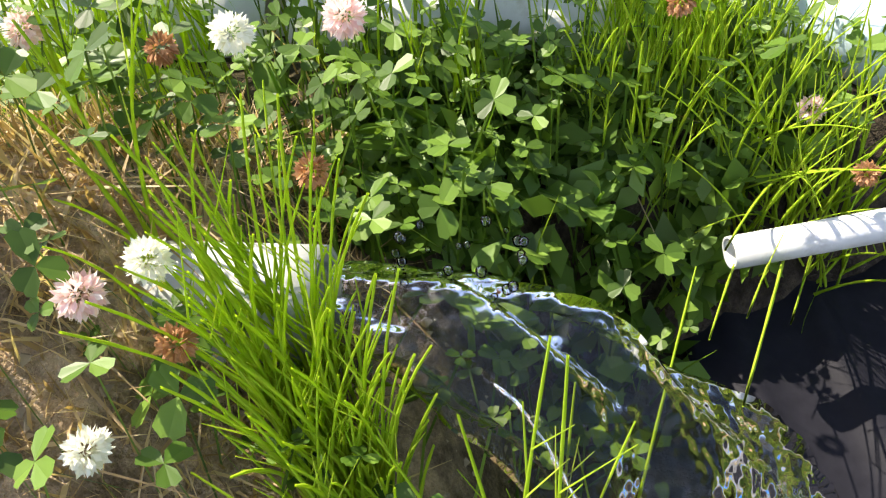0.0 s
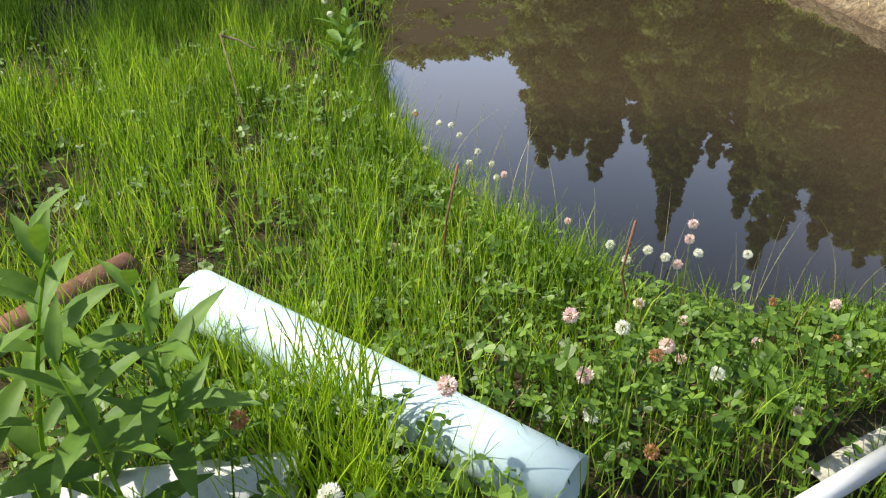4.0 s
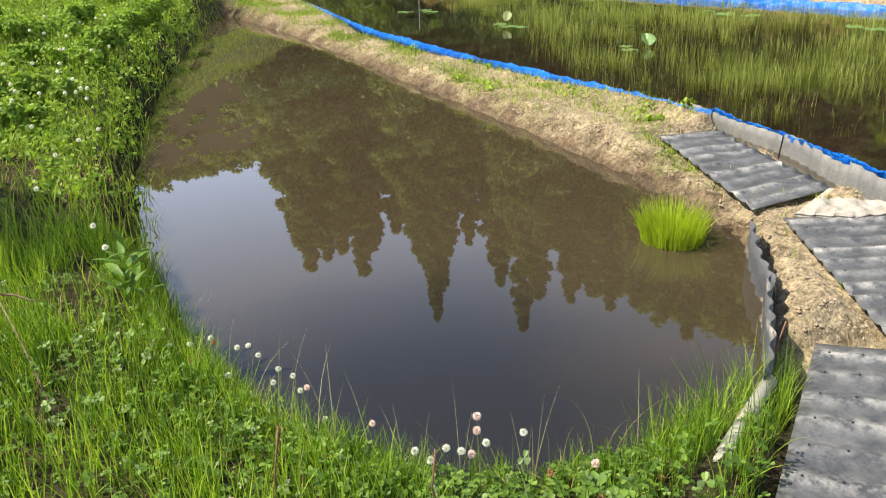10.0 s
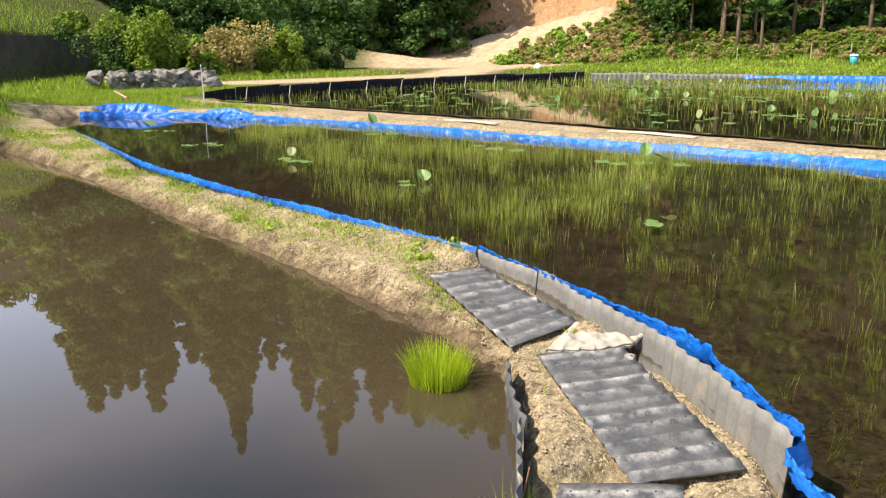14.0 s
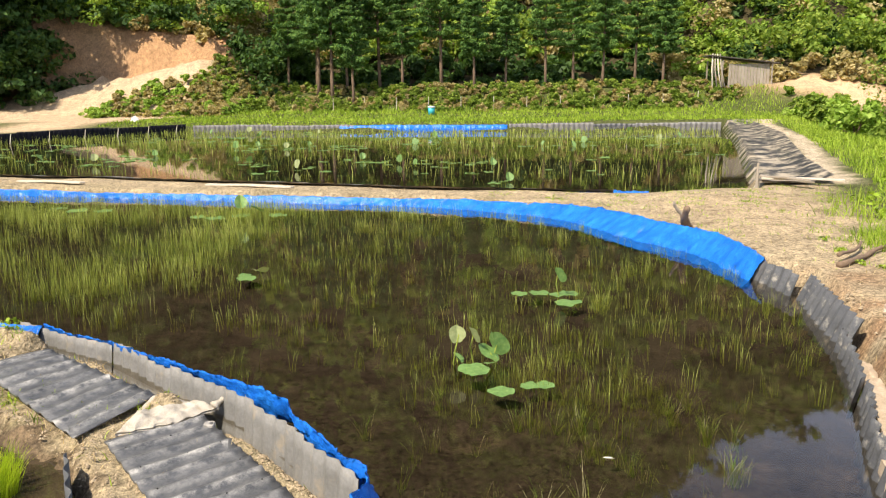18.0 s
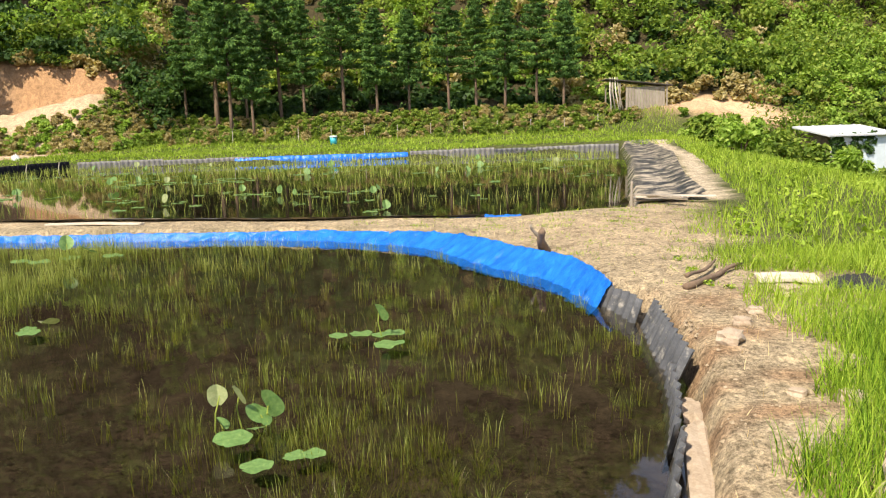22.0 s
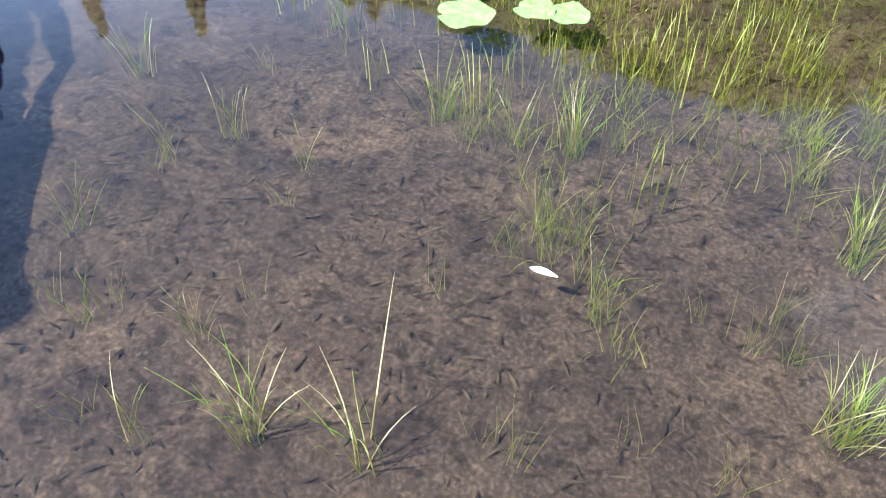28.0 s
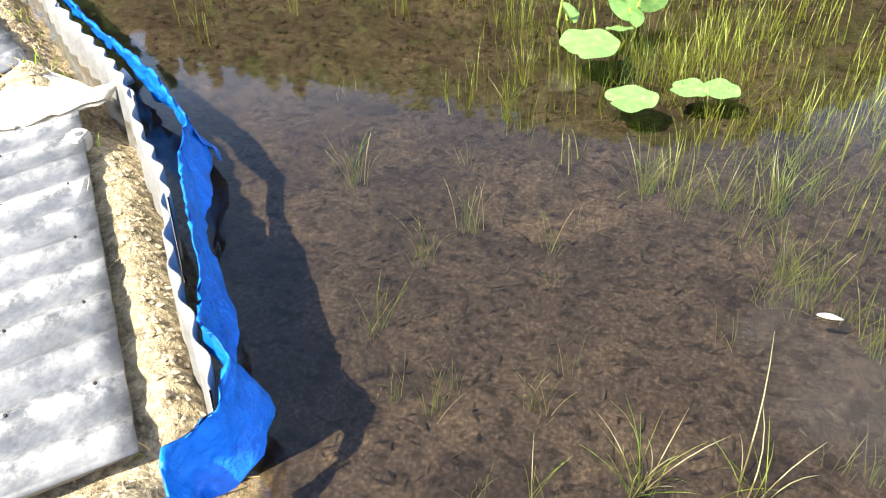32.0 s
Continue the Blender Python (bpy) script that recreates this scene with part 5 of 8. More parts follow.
stuff("right_bank_grass", blade_mesh("right_bank_grass", pos, r.uniform(0.06, 0.26, len(pos)) * (0.6 + 0.6 * np.clip(0.5 + waves(pos[:, 0], pos[:, 1], 93, 0.6), 0, 1)), r.uniform(0.005, 0.010, len(pos)), M_GRASS, 18, 4, 0.32, 0.7, True), "bright green grass on the stony bank", "grass")
pos, r = scatter(26000, 2.8, 6.2, -5.2, -2.1, 97, lambda x, y, d1, d2, d3, r: (d2 > 0.28) & (r.uniform(size=len(x)) < smooth01((np.interp(x, [3.0, 3.6, 4.2, 4.75, 5.7, 7.1], [-2.2, -2.38, -2.52, -2.9, -3.35, -3.38]) - y + 0.15 * waves(x, y, 98, 0.7)) / 0.25)))
stuff("lush_bank_grass", blade_mesh("lush_bank_grass", pos, r.uniform(0.10, 0.30, len(pos)), r.uniform(0.004, 0.008, len(pos)), M_HORSE, 99, 4, 0.25, 0.6, True), "lush bright green grass beside the boulders", "grass")
pos, r = scatter(110000, 8.5, 46, -26, -3.2, 19, lambda x, y, d1, d2, d3, r: (d3 > 1.5 + 0.03 * x) & (d2 > 2.2) & (y < -3.6 - 0.17 * (x - 9) + 0.6 * waves(x, y, 57, 3)) & (r.uniform(size=len(x)) < np.clip(0.85 + 0.5 * waves(x, y, 58, 2.5), 0.2, 1) * np.clip(18 / x, 0.4, 1)))
stuff("right_slope_grass", blade_mesh("right_slope_grass", pos, r.uniform(0.10, 0.34, len(pos)), r.uniform(0.010, 0.018, len(pos)) * (0.6 + 0.035 * pos[:, 0]), M_GRASS, 20, 3, 0.35, 0.6, True), "meadow grass on the slope beside the lotus pond", "grass")
pos, r = scatter(30000, 41, 55.5, -15, 24, 21, lambda x, y, d1, d2, d3, r: (d3 > 0.5) & (cutting(x, y)[0] < 0.3) & (cutting(x, y)[1] < 0.3))
stuff("far_strip_grass", blade_mesh("far_strip_grass", pos, r.uniform(0.12, 0.32, len(pos)) * (0.7 + 0.5 * smooth01((pos[:, 0] - 50) / 3)), r.uniform(0.03, 0.06, len(pos)), M_GRASS, 22, 3, 0.4, 0.6, True), "mown green strip beyond the lotus pond", "grass")
def meadow(x, y, d1, d2, d3, r):
    return ((y < 47) | (x < 33)) & (d3 > 1.3) & (d2 > 0.7) & (d1 > 0.3) & (line_dist(x, y, [(24, 31), (33, 28), (44, 27), (52, 25)]) > 2.2) & (cutting(x, y)[0] < 0.3)


pos, r = scatter(190000, -1, 24, 15.5, 31, 23, lambda x, y, d1, d2, d3, r: meadow(x, y, d1, d2, d3, r) & (np.hypot(x - 9.0, (y - 17.2) * 0.8) > 1.0) & (r.uniform(size=len(x)) < np.clip(0.65 + 0.5 * waves(x, y, 64, 1.4), 0.15, 1)))
stuff("near_meadow_grass", blade_mesh("near_meadow_grass", pos, r.uniform(0.07, 0.22, len(pos)) * (0.7 + 0.5 * np.clip(waves(pos[:, 0], pos[:, 1], 65, 0.9), 0, 1)), r.uniform(0.010, 0.022, len(pos)), M_GRASS, 124, 3, 0.4, 0.6, True), "green meadow grass round the end of the ponds", "grass")
pos, r = scatter(60000, -2, 40, 30, 72, 123, meadow)
stuff("far_left_grass", blade_mesh("far_left_grass", pos, r.uniform(0.12, 0.4, len(pos)), r.uniform(0.025, 0.05, len(pos)), M_GRASS, 24, 3, 0.4, 0.6, True), "rough green meadow behind the ponds", "grass")
# thin growth on the causeway and along the dikes
pos, r = scatter(150000, 2.9, 9.5, 0.3, 16, 25, lambda x, y, d1, d2, d3, r: (d1 > 0.12) & (d2 > 0.05) & (d1 < 2.5) & (d2 < 1.7) & (r.uniform(size=len(x)) < np.clip(0.22 + 1.0 * waves(x, y, 59, 0.9) + 0.35 * smooth01((y - 2.8) / 1), 0.02, 1) * np.where((x < 4.5) & (y < 1.7), 0.04, 1)) & not_walk(x, y))
stuff("causeway_weeds", blade_mesh("causeway_weeds", pos, r.uniform(0.02, 0.085, len(pos)), r.uniform(0.005, 0.011, len(pos)), M_GRASS, 26, 3, 0.5, 0.6, True), "sparse low weeds on the earth causeway", "weeds")
pos, r = scatter(26000, 2.9, 15, -6, 20, 27, lambda x, y, d1, d2, d3, r: (d1 > 0.05) & (d2 > 0.05) & (d3 > 0.1) & (np.minimum(d2, d3) < 2.6) & not_walk(x, y) & (r.uniform(size=len(x)) < 0.6))
stuff("straw_litter", blade_mesh("straw_litter", pos, r.uniform(0.02, 0.09, len(pos)), r.uniform(0.003, 0.006, len(pos)), M_DRY, 28, 3, 1.2, 0.5, True), "dry straw litter on the bare banks", "straw")


pos, r = scatter(60000, 7.5, 14.5, -5.6, 0.5, 128, lambda x, y, d1, d2, d3, r: (d2 > 0.35) & (d3 > 0.2) & (r.uniform(size=len(x)) < np.clip(-0.05 + 0.8 * waves(x, y, 129, 1.1) + 0.5 * waves(x, y, 130, 0.4), 0, 0.8)))
stuff("bank_turf", blade_mesh("bank_turf", pos, r.uniform(0.015, 0.06, len(pos)), r.uniform(0.006, 0.012, len(pos)), M_GRASS, 131, 3, 0.6, 0.6, True), "thin turf patches on the sandy bank", "grass")
pos, r = scatter(70000, 3.0, 9.6, 0.4, 16.5, 132, lambda x, y, d1, d2, d3, r: (d1 > 0.08) & (d2 > 0.05) & (d1 < 2.5) & (d2 < 1.7) & ((x > 4.5) | (y > 1.7)) & not_walk(x, y))
stuff("causeway_straw", blade_mesh("causeway_straw", pos, r.uniform(0.015, 0.07, len(pos)), r.uniform(0.002, 0.0055, len(pos)), M_DRY, 133, 3, 1.3, 0.5, True), "dry straw bits trodden into the causeway", "straw")
# a few long bent stems that lean over the muddy pond
pos, r = scatter(2600, 0.8, 2.5, 1.0, 2.6, 134, lambda x, y, d1, d2, d3, r: (d1 > -0.05) & (d1 < 0.16) & (r.uniform(size=len(x)) < 0.5))
pos = pos[:70]
stuff("bank_stems", blade_mesh("bank_stems", pos, r.uniform(0.22, 0.40, len(pos)), r.uniform(0.0022, 0.0034, len(pos)), M_STRAWREED, 135, 7, 0.18, 0.7), "long thin bent stems on the pond bank", "grass")


# pebbles and clods on bare soil
def clods(name, n, x0, x1, y0, y1, seed, keep, size, label):
    pos, r = scatter(n, x0, x1, y0, y1, seed, keep)
    k = len(pos)
    base = np.array([[1, 0, 0], [0, 1, 0], [-1, 0, 0], [0, -1, 0], [0, 0, 0.8], [0, 0, -0.6]], float)
    tri = np.array([[0, 1, 4], [1, 2, 4], [2, 3, 4], [3, 0, 4], [1, 0, 5], [2, 1, 5], [3, 2, 5], [0, 3, 5]])
    s = (r.uniform(0.35, 1.0, k) ** 2 * size)[:, None, None]
    a = r.uniform(0, 6.28, k)
    v = base[None] * s * r.uniform(0.6, 1.3, (k, 6, 1))
    c, sn = np.cos(a)[:, None], np.sin(a)[:, None]
    v = np.stack([v[..., 0] * c - v[..., 1] * sn, v[..., 0] * sn + v[..., 1] * c, v[..., 2]], -1) + pos[:, None]
    stuff(name, mesh_of(name, v, None, (tri[None] + np.arange(k)[:, None, None] * 6).reshape(-1, 3), [M_CLOD], False), label, "pebbles")


clods("causeway_clods", 70000, 2.6, 6.5, 0.2, 6, 71, lambda x, y, d1, d2, d3, r: (d1 > 0.06) & (d2 > 0.05) & (d2 < 1.6) & not_walk(x, y), 0.014, "tan clods and pebbles on the causeway")
clods("bank_pebbles", 9000, 3.2, 12, -5.5, -1.2, 72, lambda x, y, d1, d2, d3, r: (d2 > 0.15) & (d2 < 2.2), 0.019, "pebbles and clods on the stony bank")
clods("spout_litter", 1800, -0.9, 0.0, 0.1, 0.75, 73, lambda x, y, d1, d2, d3, r: r.uniform(size=len(x)) < 0.8, 0.008, "brown soil crumbs beside the spout")


# ---- water plants ----
def reeds(x, y, d1, d2, d3, r):
    """Where a clump of shoots may root: thick in the far half, in scattered clumps elsewhere."""
    patch = waves(x, y, 33, 2.4) + 0.8 * waves(x, y, 34, 0.7)
    far = smooth01((y - 1.6 + 0.35 * (x - 6)) / 4.5)
    dens = np.clip(0.17 + 0.30 * patch, 0.02, 1) * 0.9 + far * np.clip(0.22 + 0.5 * patch, 0.04, 1)
    dens = dens * smooth01((x - 4.6) / 1.2) * smooth01((x - 0.62 * y - 3.2) / 1.2 + 0.25 * far)
    spot = np.exp(-(((x - 5.25) / 0.42) ** 2 + ((y + 0.55) / 0.42) ** 2)) + 0.7 * np.exp(-(((x - 5.9) / 0.5) ** 2 + ((y + 0.4) / 0.5) ** 2)) + 0.6 * np.exp(-(((x - 5.2) / 0.3) ** 2 + ((y - 0.1) / 0.3) ** 2))
    return (d2 < -0.08) & (r.uniform(size=len(x)) < np.clip(dens + 0.75 * spot, 0, 1))


def clumped(seed, n, keep, count, wide):
    """Blade roots gathered in clumps, with the seat of each clump's height."""
    root, r = scatter(n, 2.8, 14.4, -2.6, 20, seed, keep)
    k = r.integers(*count, len(root))
    far = smooth01((root[:, 1] - 1.6 + 0.35 * (root[:, 0] - 6)) / 4.5)
    pos = np.repeat(root, k, 0)
    pos[:, :2] += r.normal(0, 1, (len(pos), 2)) * np.repeat(wide * (0.5 + r.uniform(size=len(root)) + 1.3 * far), k)[:, None]
    pos[:, 2] = -0.10
    inside = signed_dist(pos[:, 0], pos[:, 1], POND2) < -0.04
    tall = np.repeat(r.uniform(0.65, 1.25, len(root)) * (0.85 + 0.35 * far), k)
    return pos[inside], tall[inside], r


pos, tall, r = clumped(14, 24000, reeds, (3, 17), 0.045)
stuff("water_grass", blade_mesh("water_grass", pos, r.uniform(0.13, 0.245, len(pos)) * tall, r.uniform(0.003, 0.0055, len(pos)) * np.where(pos[:, 0] < 5.5, 0.8, 0.5 + pos[:, 0] * 0.07), M_REED, 15, 4, 0.10, 0.3, True), "thin pale green shoots standing in shallow water", "water grass")
pos, r = scatter(24000, 14, 41, -9, 22, 29, lambda x, y, d1, d2, d3, r: (d3 < -0.3) & (r.uniform(size=len(x)) < np.clip(0.3 + 0.6 * waves(x, y, 35, 5) + 0.4 * smooth01((x - 26) / 10), 0.02, 1)))
pos[:, 2] = -0.1
stuff("pond_reeds", blade_mesh("pond_reeds", pos, r.uniform(0.15, 0.42, len(pos)), r.uniform(0.010, 0.02, len(pos)) * pos[:, 0] * 0.05, M_REED, 30, 3, 0.15, 0.3, True), "thin green shoots in the lotus pond", "water grass")


def grass_tuft(x, y, z, n, h, spread, seed, name, label, mat, lean=0.3, width=0.004):
    r = np.random.default_rng(seed)
    a, q = r.uniform(0, 6.28, n), spread * np.sqrt(r.uniform(0, 1, n))
    p = np.stack([np.cos(a) * q, np.sin(a) * q, np.zeros(n)], 1)
    me = blade_mesh(name, p, r.uniform(0.5, 1.0, n) * h, r.uniform(0.6, 1.2, n) * width, mat, seed, 5, lean, 0.6)
    ob = new(name, me)
    ob.location = (x, y, z)
    return tagged(ob, label, "grass tuft")


def low_leaves(name, n, x0, x1, y0, y1, seed, keep, size, leaf, mat, label):
    """Low leafy weeds scattered over a bank."""
    pos, r = scatter(n, x0, x1, y0, y1, seed, keep)
    s = size * r.uniform(0.5, 1.3, len(pos))
    pos[:, 2] += s * 0.5
    stuff(name, leaf_cloud(name, pos, np.stack([s, s, s * 0.6], 1), 30, leaf, mat, seed), label, "weeds")


low_leaves("left_bank_foliage", 5200, -3.5, 7.2, 4.6, 17, 81, lambda x, y, d1, d2, d3, r: (d1 > 0.03) & (d2 > 2.5) & (d1 < 2.6) & (x < 1.5 + 0.45 * (y - 2)), 0.14, 0.026, M_BRIGHT, "bright leafy weeds along the pond bank")
low_leaves("spout_weeds", 150, -0.12, 0.62, 0.50, 0.82, 80, lambda x, y, d1, d2, d3, r: (line_dist(x, y, [(0.22, 0.535), (1.05, 0.665)]) > 0.045) & not_walk(x, y) & (line_dist(x, y, [(0.60, 0.66), (0.36, 1.02)]) > 0.10), 0.06, 0.026, M_CLOVER, "dark leafy weeds crowding round the spout")
low_leaves("slope_weeds", 1500, 8.5, 40, -22, -3.6, 82, lambda x, y, d1, d2, d3, r: (d3 > 1.6 + 0.03 * x) & (d2 > 2.4) & (y < -4.2 - 0.17 * (x - 9)) & (waves(x, y, 83, 2.5) > -0.1), 0.16, 0.055, M_GRASS, "leafy weeds in the meadow beside the lotus pond")
low_leaves("bank_weeds", 260, 3.2, 9, -7, -2.6, 84, lambda x, y, d1, d2, d3, r: (d2 > 0.7) & (waves(x, y, 85, 1.2) > 0.0), 0.05, 0.02, M_GRASS, "small leafy weeds on the stony bank")
low_leaves("causeway_herbs", 700, 3.2, 9.3, 0.7, 16, 86, lambda x, y, d1, d2, d3, r: (d1 > 0.2) & (d2 > 0.08) & (d1 < 2.5) & (d2 < 1.7) & not_walk(x, y) & ((x > 4.5) | (y > 1.7)) & (waves(x, y, 59, 0.9) > 0.1), 0.07, 0.022, M_GRASS, "small leafy herbs on the earth causeway")
# short dense grass on the shoals of the second pond
def shoals(x, y, d1, d2, d3, r):
    bank = 1.4 * np.exp(-(line_dist(x, y, [(5.4, -0.3), (5.0, -0.55), (4.85, -0.8), (4.95, -1.1), (5.25, -1.05)]) / 0.17) ** 2)
    bank = bank + 1.1 * np.exp(-(line_dist(x, y, [(5.5, -0.95), (5.35, -1.15), (4.95, -1.3), (4.75, -1.2)]) / 0.13) ** 2)
    bank = bank + 0.8 * np.exp(-(line_dist(x, y, [(4.62, -0.35), (4.55, -0.6), (4.3, -0.72), (4.1, -0.9)]) / 0.09) ** 2) + 0.7 * np.exp(-(((x - 5.3) / 0.3) ** 2 + (y / 0.25) ** 2))
    return (d2 < -0.1) & (r.uniform(size=len(x)) < np.clip(bank, 0, 1) * (waves(x, y, 88, 0.28) + 0.4 * waves(x, y, 90, 0.1) > 0.0))


pos, r = scatter(30000, 3.5, 6.2, -1.9, 1.0, 87, shoals)
pos[:, 2] = -0.09
stuff("shoal_grass", blade_mesh("shoal_grass", pos, r.uniform(0.05, 0.135, len(pos)), r.uniform(0.0014, 0.0028, len(pos)), M_SHOAL, 89, 4, 0.45, 0.7, True), "short green grass on the shoals of the shallow pond", "water grass")
grass_tuft(3.52, 2.27, -0.12, 1000, 0.27, 0.165, 3, "grass_tuft", "bright green grass tuft at the edge of muddy water", M_SHOOT, 0.14)
SHOOTS = [blade_mesh("blade", np.zeros((1, 3)), 1.0, 0.007 + 0.0008 * k, M_STRAWREED if k == 5 else M_HORSE if k % 2 else M_REED, 300 + k, 6, 0.22, 0.5) for k in range(6)]
# single shoots near the corner of the second pond
for k, (x, y, n, h) in enumerate([(4.35, 0.55, 14, 0.22), (4.83, 0.8, 8, 0.08), (4.08, 0.22, 9, 0.18), (4.24, 0.13, 16, 0.14), (3.8, 0.23, 10, 0.17), (4.22, -0.1, 8, 0.12), (3.6, 0.01, 8, 0.12), (3.69, -0.21, 10, 0.16), (3.55, -0.44, 22, 0.26),
                                  (3.6, -0.65, 6, 0.38), (3.46, -0.26, 6, 0.21), (3.44, -0.14, 5, 0.12), (4.83, 0.19, 14, 0.23), (4.54, 0.24, 6, 0.08), (4.55, -0.31, 20, 0.22), (4.51, -0.41, 14, 0.16), (4.53, -0.53, 14, 0.18), (4.58, -0.66, 22, 0.23),
                                  (4.65, -0.76, 14, 0.16), (4.4, -0.58, 8, 0.13), (4.28, -0.7, 22, 0.18), (4.28, -0.78, 10, 0.16), (4.21, -0.74, 14, 0.11), (4.19, -0.65, 12, 0.09), (4.16, -0.84, 10, 0.12), (4.09, -0.9, 16, 0.15), (4.04, -0.95, 10, 0.09),
                                  (4.04, -0.99, 6, 0.09), (4.75, -1.21, 26, 0.18), (4.9, -1.19, 20, 0.14), (4.99, -1.32, 20, 0.17), (4.99, -1.41, 14, 0.1), (4.49, -1.34, 30, 0.2), (4.62, -1.36, 18, 0.17), (4.46, -1.48, 20, 0.19), (4.25, -1.23, 8, 0.1),
                                  (4.16, -1.2, 10, 0.09), (4.16, -1.27, 10, 0.09), (4.02, -1.38, 44, 0.23), (4.08, -1.47, 14, 0.08), (3.85, -1.22, 10, 0.11), (3.71, -0.87, 6, 0.11), (3.72, -0.82, 5, 0.08), (3.84, -1.05, 4, 0.07), (4.2, -1.08, 6, 0.08),
                                  (4.33, -0.16, 4, 0.07), (4.08, -0.13, 5, 0.05), (3.81, -0.24, 4, 0.09), (4.0, -0.59, 3, 0.09), (3.62, 0.12, 8, 0.09), (3.68, 0.01, 8, 0.08)]):
    clump = empty("shoot_clump", (x, y, -0.10), "clump of pale green shoots rising from shallow water", "water grass", "shoot clumps")
    rc = np.random.default_rng(200 + k)
    for _ in range(int(n * 1.6) + 2):
        b = mpart("blade", SHOOTS[int(rc.integers(0, 6))], clump)
        L = (h * 0.72 + 0.055) * rc.uniform(0.4, 1.05)
        b.matrix_basis = pose(rc.normal(0, 0.016), rc.normal(0, 0.016), 0, rc.normal(0, 7), rc.normal(0, 7), rc.uniform(0, 360)) @ Matrix.Diagonal((L, L, L, 1))


# dark flat scraps on the mud, standing for rotting stalks and for tadpoles
pos, r = scatter(12000, 2.9, 7.5, -2.4, 3, 37, lambda x, y, d1, d2, d3, r: (d2 < -0.1) & (r.uniform(size=len(x)) < np.clip(1.3 - (x - 3) / 5, 0.2, 1)))
pos[:, 2] = land(pos[:, 0], pos[:, 1]) + 0.006
n = len(pos)
a, L, w = r.uniform(0, 6.283, n)[:, None], r.uniform(0.006, 0.026, n)[:, None], r.uniform(0.0015, 0.0045, n)[:, None]
ax, sd = np.concatenate([np.cos(a), np.sin(a), r.uniform(-0.1, 0.3, (n, 1))], 1) * L, np.concatenate([-np.sin(a), np.cos(a), 0 * a], 1) * w
stuff("mud_litter", mesh_of("mud_litter", np.stack([pos - ax, pos + sd, pos + ax, pos - sd], 1), np.arange(4 * n).reshape(n, 4), None, [M_MUDLITTER]), "dark scraps on the pond mud, standing for litter and tadpoles", "litter")

# ---- lotus ----
def lotus_leaf_mesh(seed, r0, fold=0.0):
    """A round leaf with an uneven rim, dished, or half folded upright."""
    r = np.random.default_rng(seed)
    n, rings = 34, 5
    a = np.linspace(0, 6.2832, n, endpoint=False)
    rim = 1 + 0.06 * np.sin(3 * a + r.uniform(0, 6)) + 0.014 * np.sin(7 * a + r.uniform(0, 6)) - 0.22 * np.exp(-((a - 3.14) / 0.18) ** 2)
    v = [np.array([[0, 0, 0]])]
    for k in range(1, rings + 1):
        t = k / rings
        x, y = r0 * t * rim * np.cos(a), r0 * t * rim * np.sin(a)
        z = r0 * (0.05 * t * t * np.sin(5 * a + seed) + 0.03 * np.sin(2 * a) * t)
        if fold:
            ang = fold * (1 - 0.35 * np.abs(y) / r0)
            z, y = 0.5 * z + np.abs(y) * np.sin(ang), np.sign(y) * np.abs(y) * np.cos(ang)
        v.append(np.stack([x, y, z], 1))
    v = np.concatenate(v)
    k = np.arange(n)
    tri = np.stack([np.zeros(n, int), 1 + k, 1 + (k + 1) % n], 1)
    q = np.concatenate([np.stack([1 + j * n + k, 1 + (j + 1) * n + k, 1 + (j + 1) * n + (k + 1) % n, 1 + j * n + (k + 1) % n], 1) for j in range(rings - 1)])
    return mesh_of("leaf", v, q, tri, [M_LOTUS], True)


FLAT_LEAVES = [lotus_leaf_mesh(k, 1.0) for k in range(4)]
FOLDED_LEAVES = [lotus_leaf_mesh(10 + k, 1.0, 0.6 + 0.15 * k) for k in range(3)]
FOLDED_LEAVES[0].materials[0] = M_LOTUSPALE
STALK = tube_mesh("stalk", [(0, 0, 0), (0.03, 0.01, 0.35), (0.02, 0.03, 0.7), (0, 0, 1)], [0.006, 0.005, 0.005, 0.004], M_REED, 6)


def lotus_plant(x, y, floating, standing, seed, label="lotus plant with round leaves on and above the water"):
    """floating: (dx, dy, radius, lift); standing: (dx, dy, radius, height, folded, roll, tilt, turn)."""
    r = np.random.default_rng(seed)
    plant = empty("lotus_plant", (x, y, 0), label, "lotus", "lotus plants")
    for dx, dy, rad, *up in floating:
        ob = mpart("leaf", FLAT_LEAVES[int(r.integers(0, 4))], plant)
        ob.matrix_basis = pose(dx, dy, up[0] if up else 0.008, r.uniform(-3, 3), r.uniform(-3, 3), r.uniform(0, 360)) @ Matrix.Diagonal((rad, rad, rad, 1))
    for dx, dy, rad, h, folded, *tip in standing:
        rad *= 0.82 if folded else 1.0
        ob = mpart("leaf", (FOLDED_LEAVES[int(r.integers(0, 3))] if folded else FLAT_LEAVES[int(r.integers(0, 4))]), plant)
        turn = pose(0, 0, 0, 0, -r.uniform(62, 80), r.uniform(-50, 50)) if folded else pose(0, 0, 0, r.uniform(35, 70), 0, r.uniform(0, 360))
        if tip:
            turn = pose(0, 0, 0, 0, 0, tip[2]) @ pose(0, 0, 0, tip[0], tip[1], 0)
        ob.matrix_basis = pose(dx, dy, h) @ turn @ Matrix.Diagonal((rad, rad, rad, 1))
        st = mpart("stalk", STALK, plant)
        st.matrix_basis = pose(dx, dy, -0.1, r.uniform(-4, 4), r.uniform(-4, 4), r.uniform(0, 360)) @ Matrix.Diagonal((1, 1, h + 0.1, 1))
    return plant


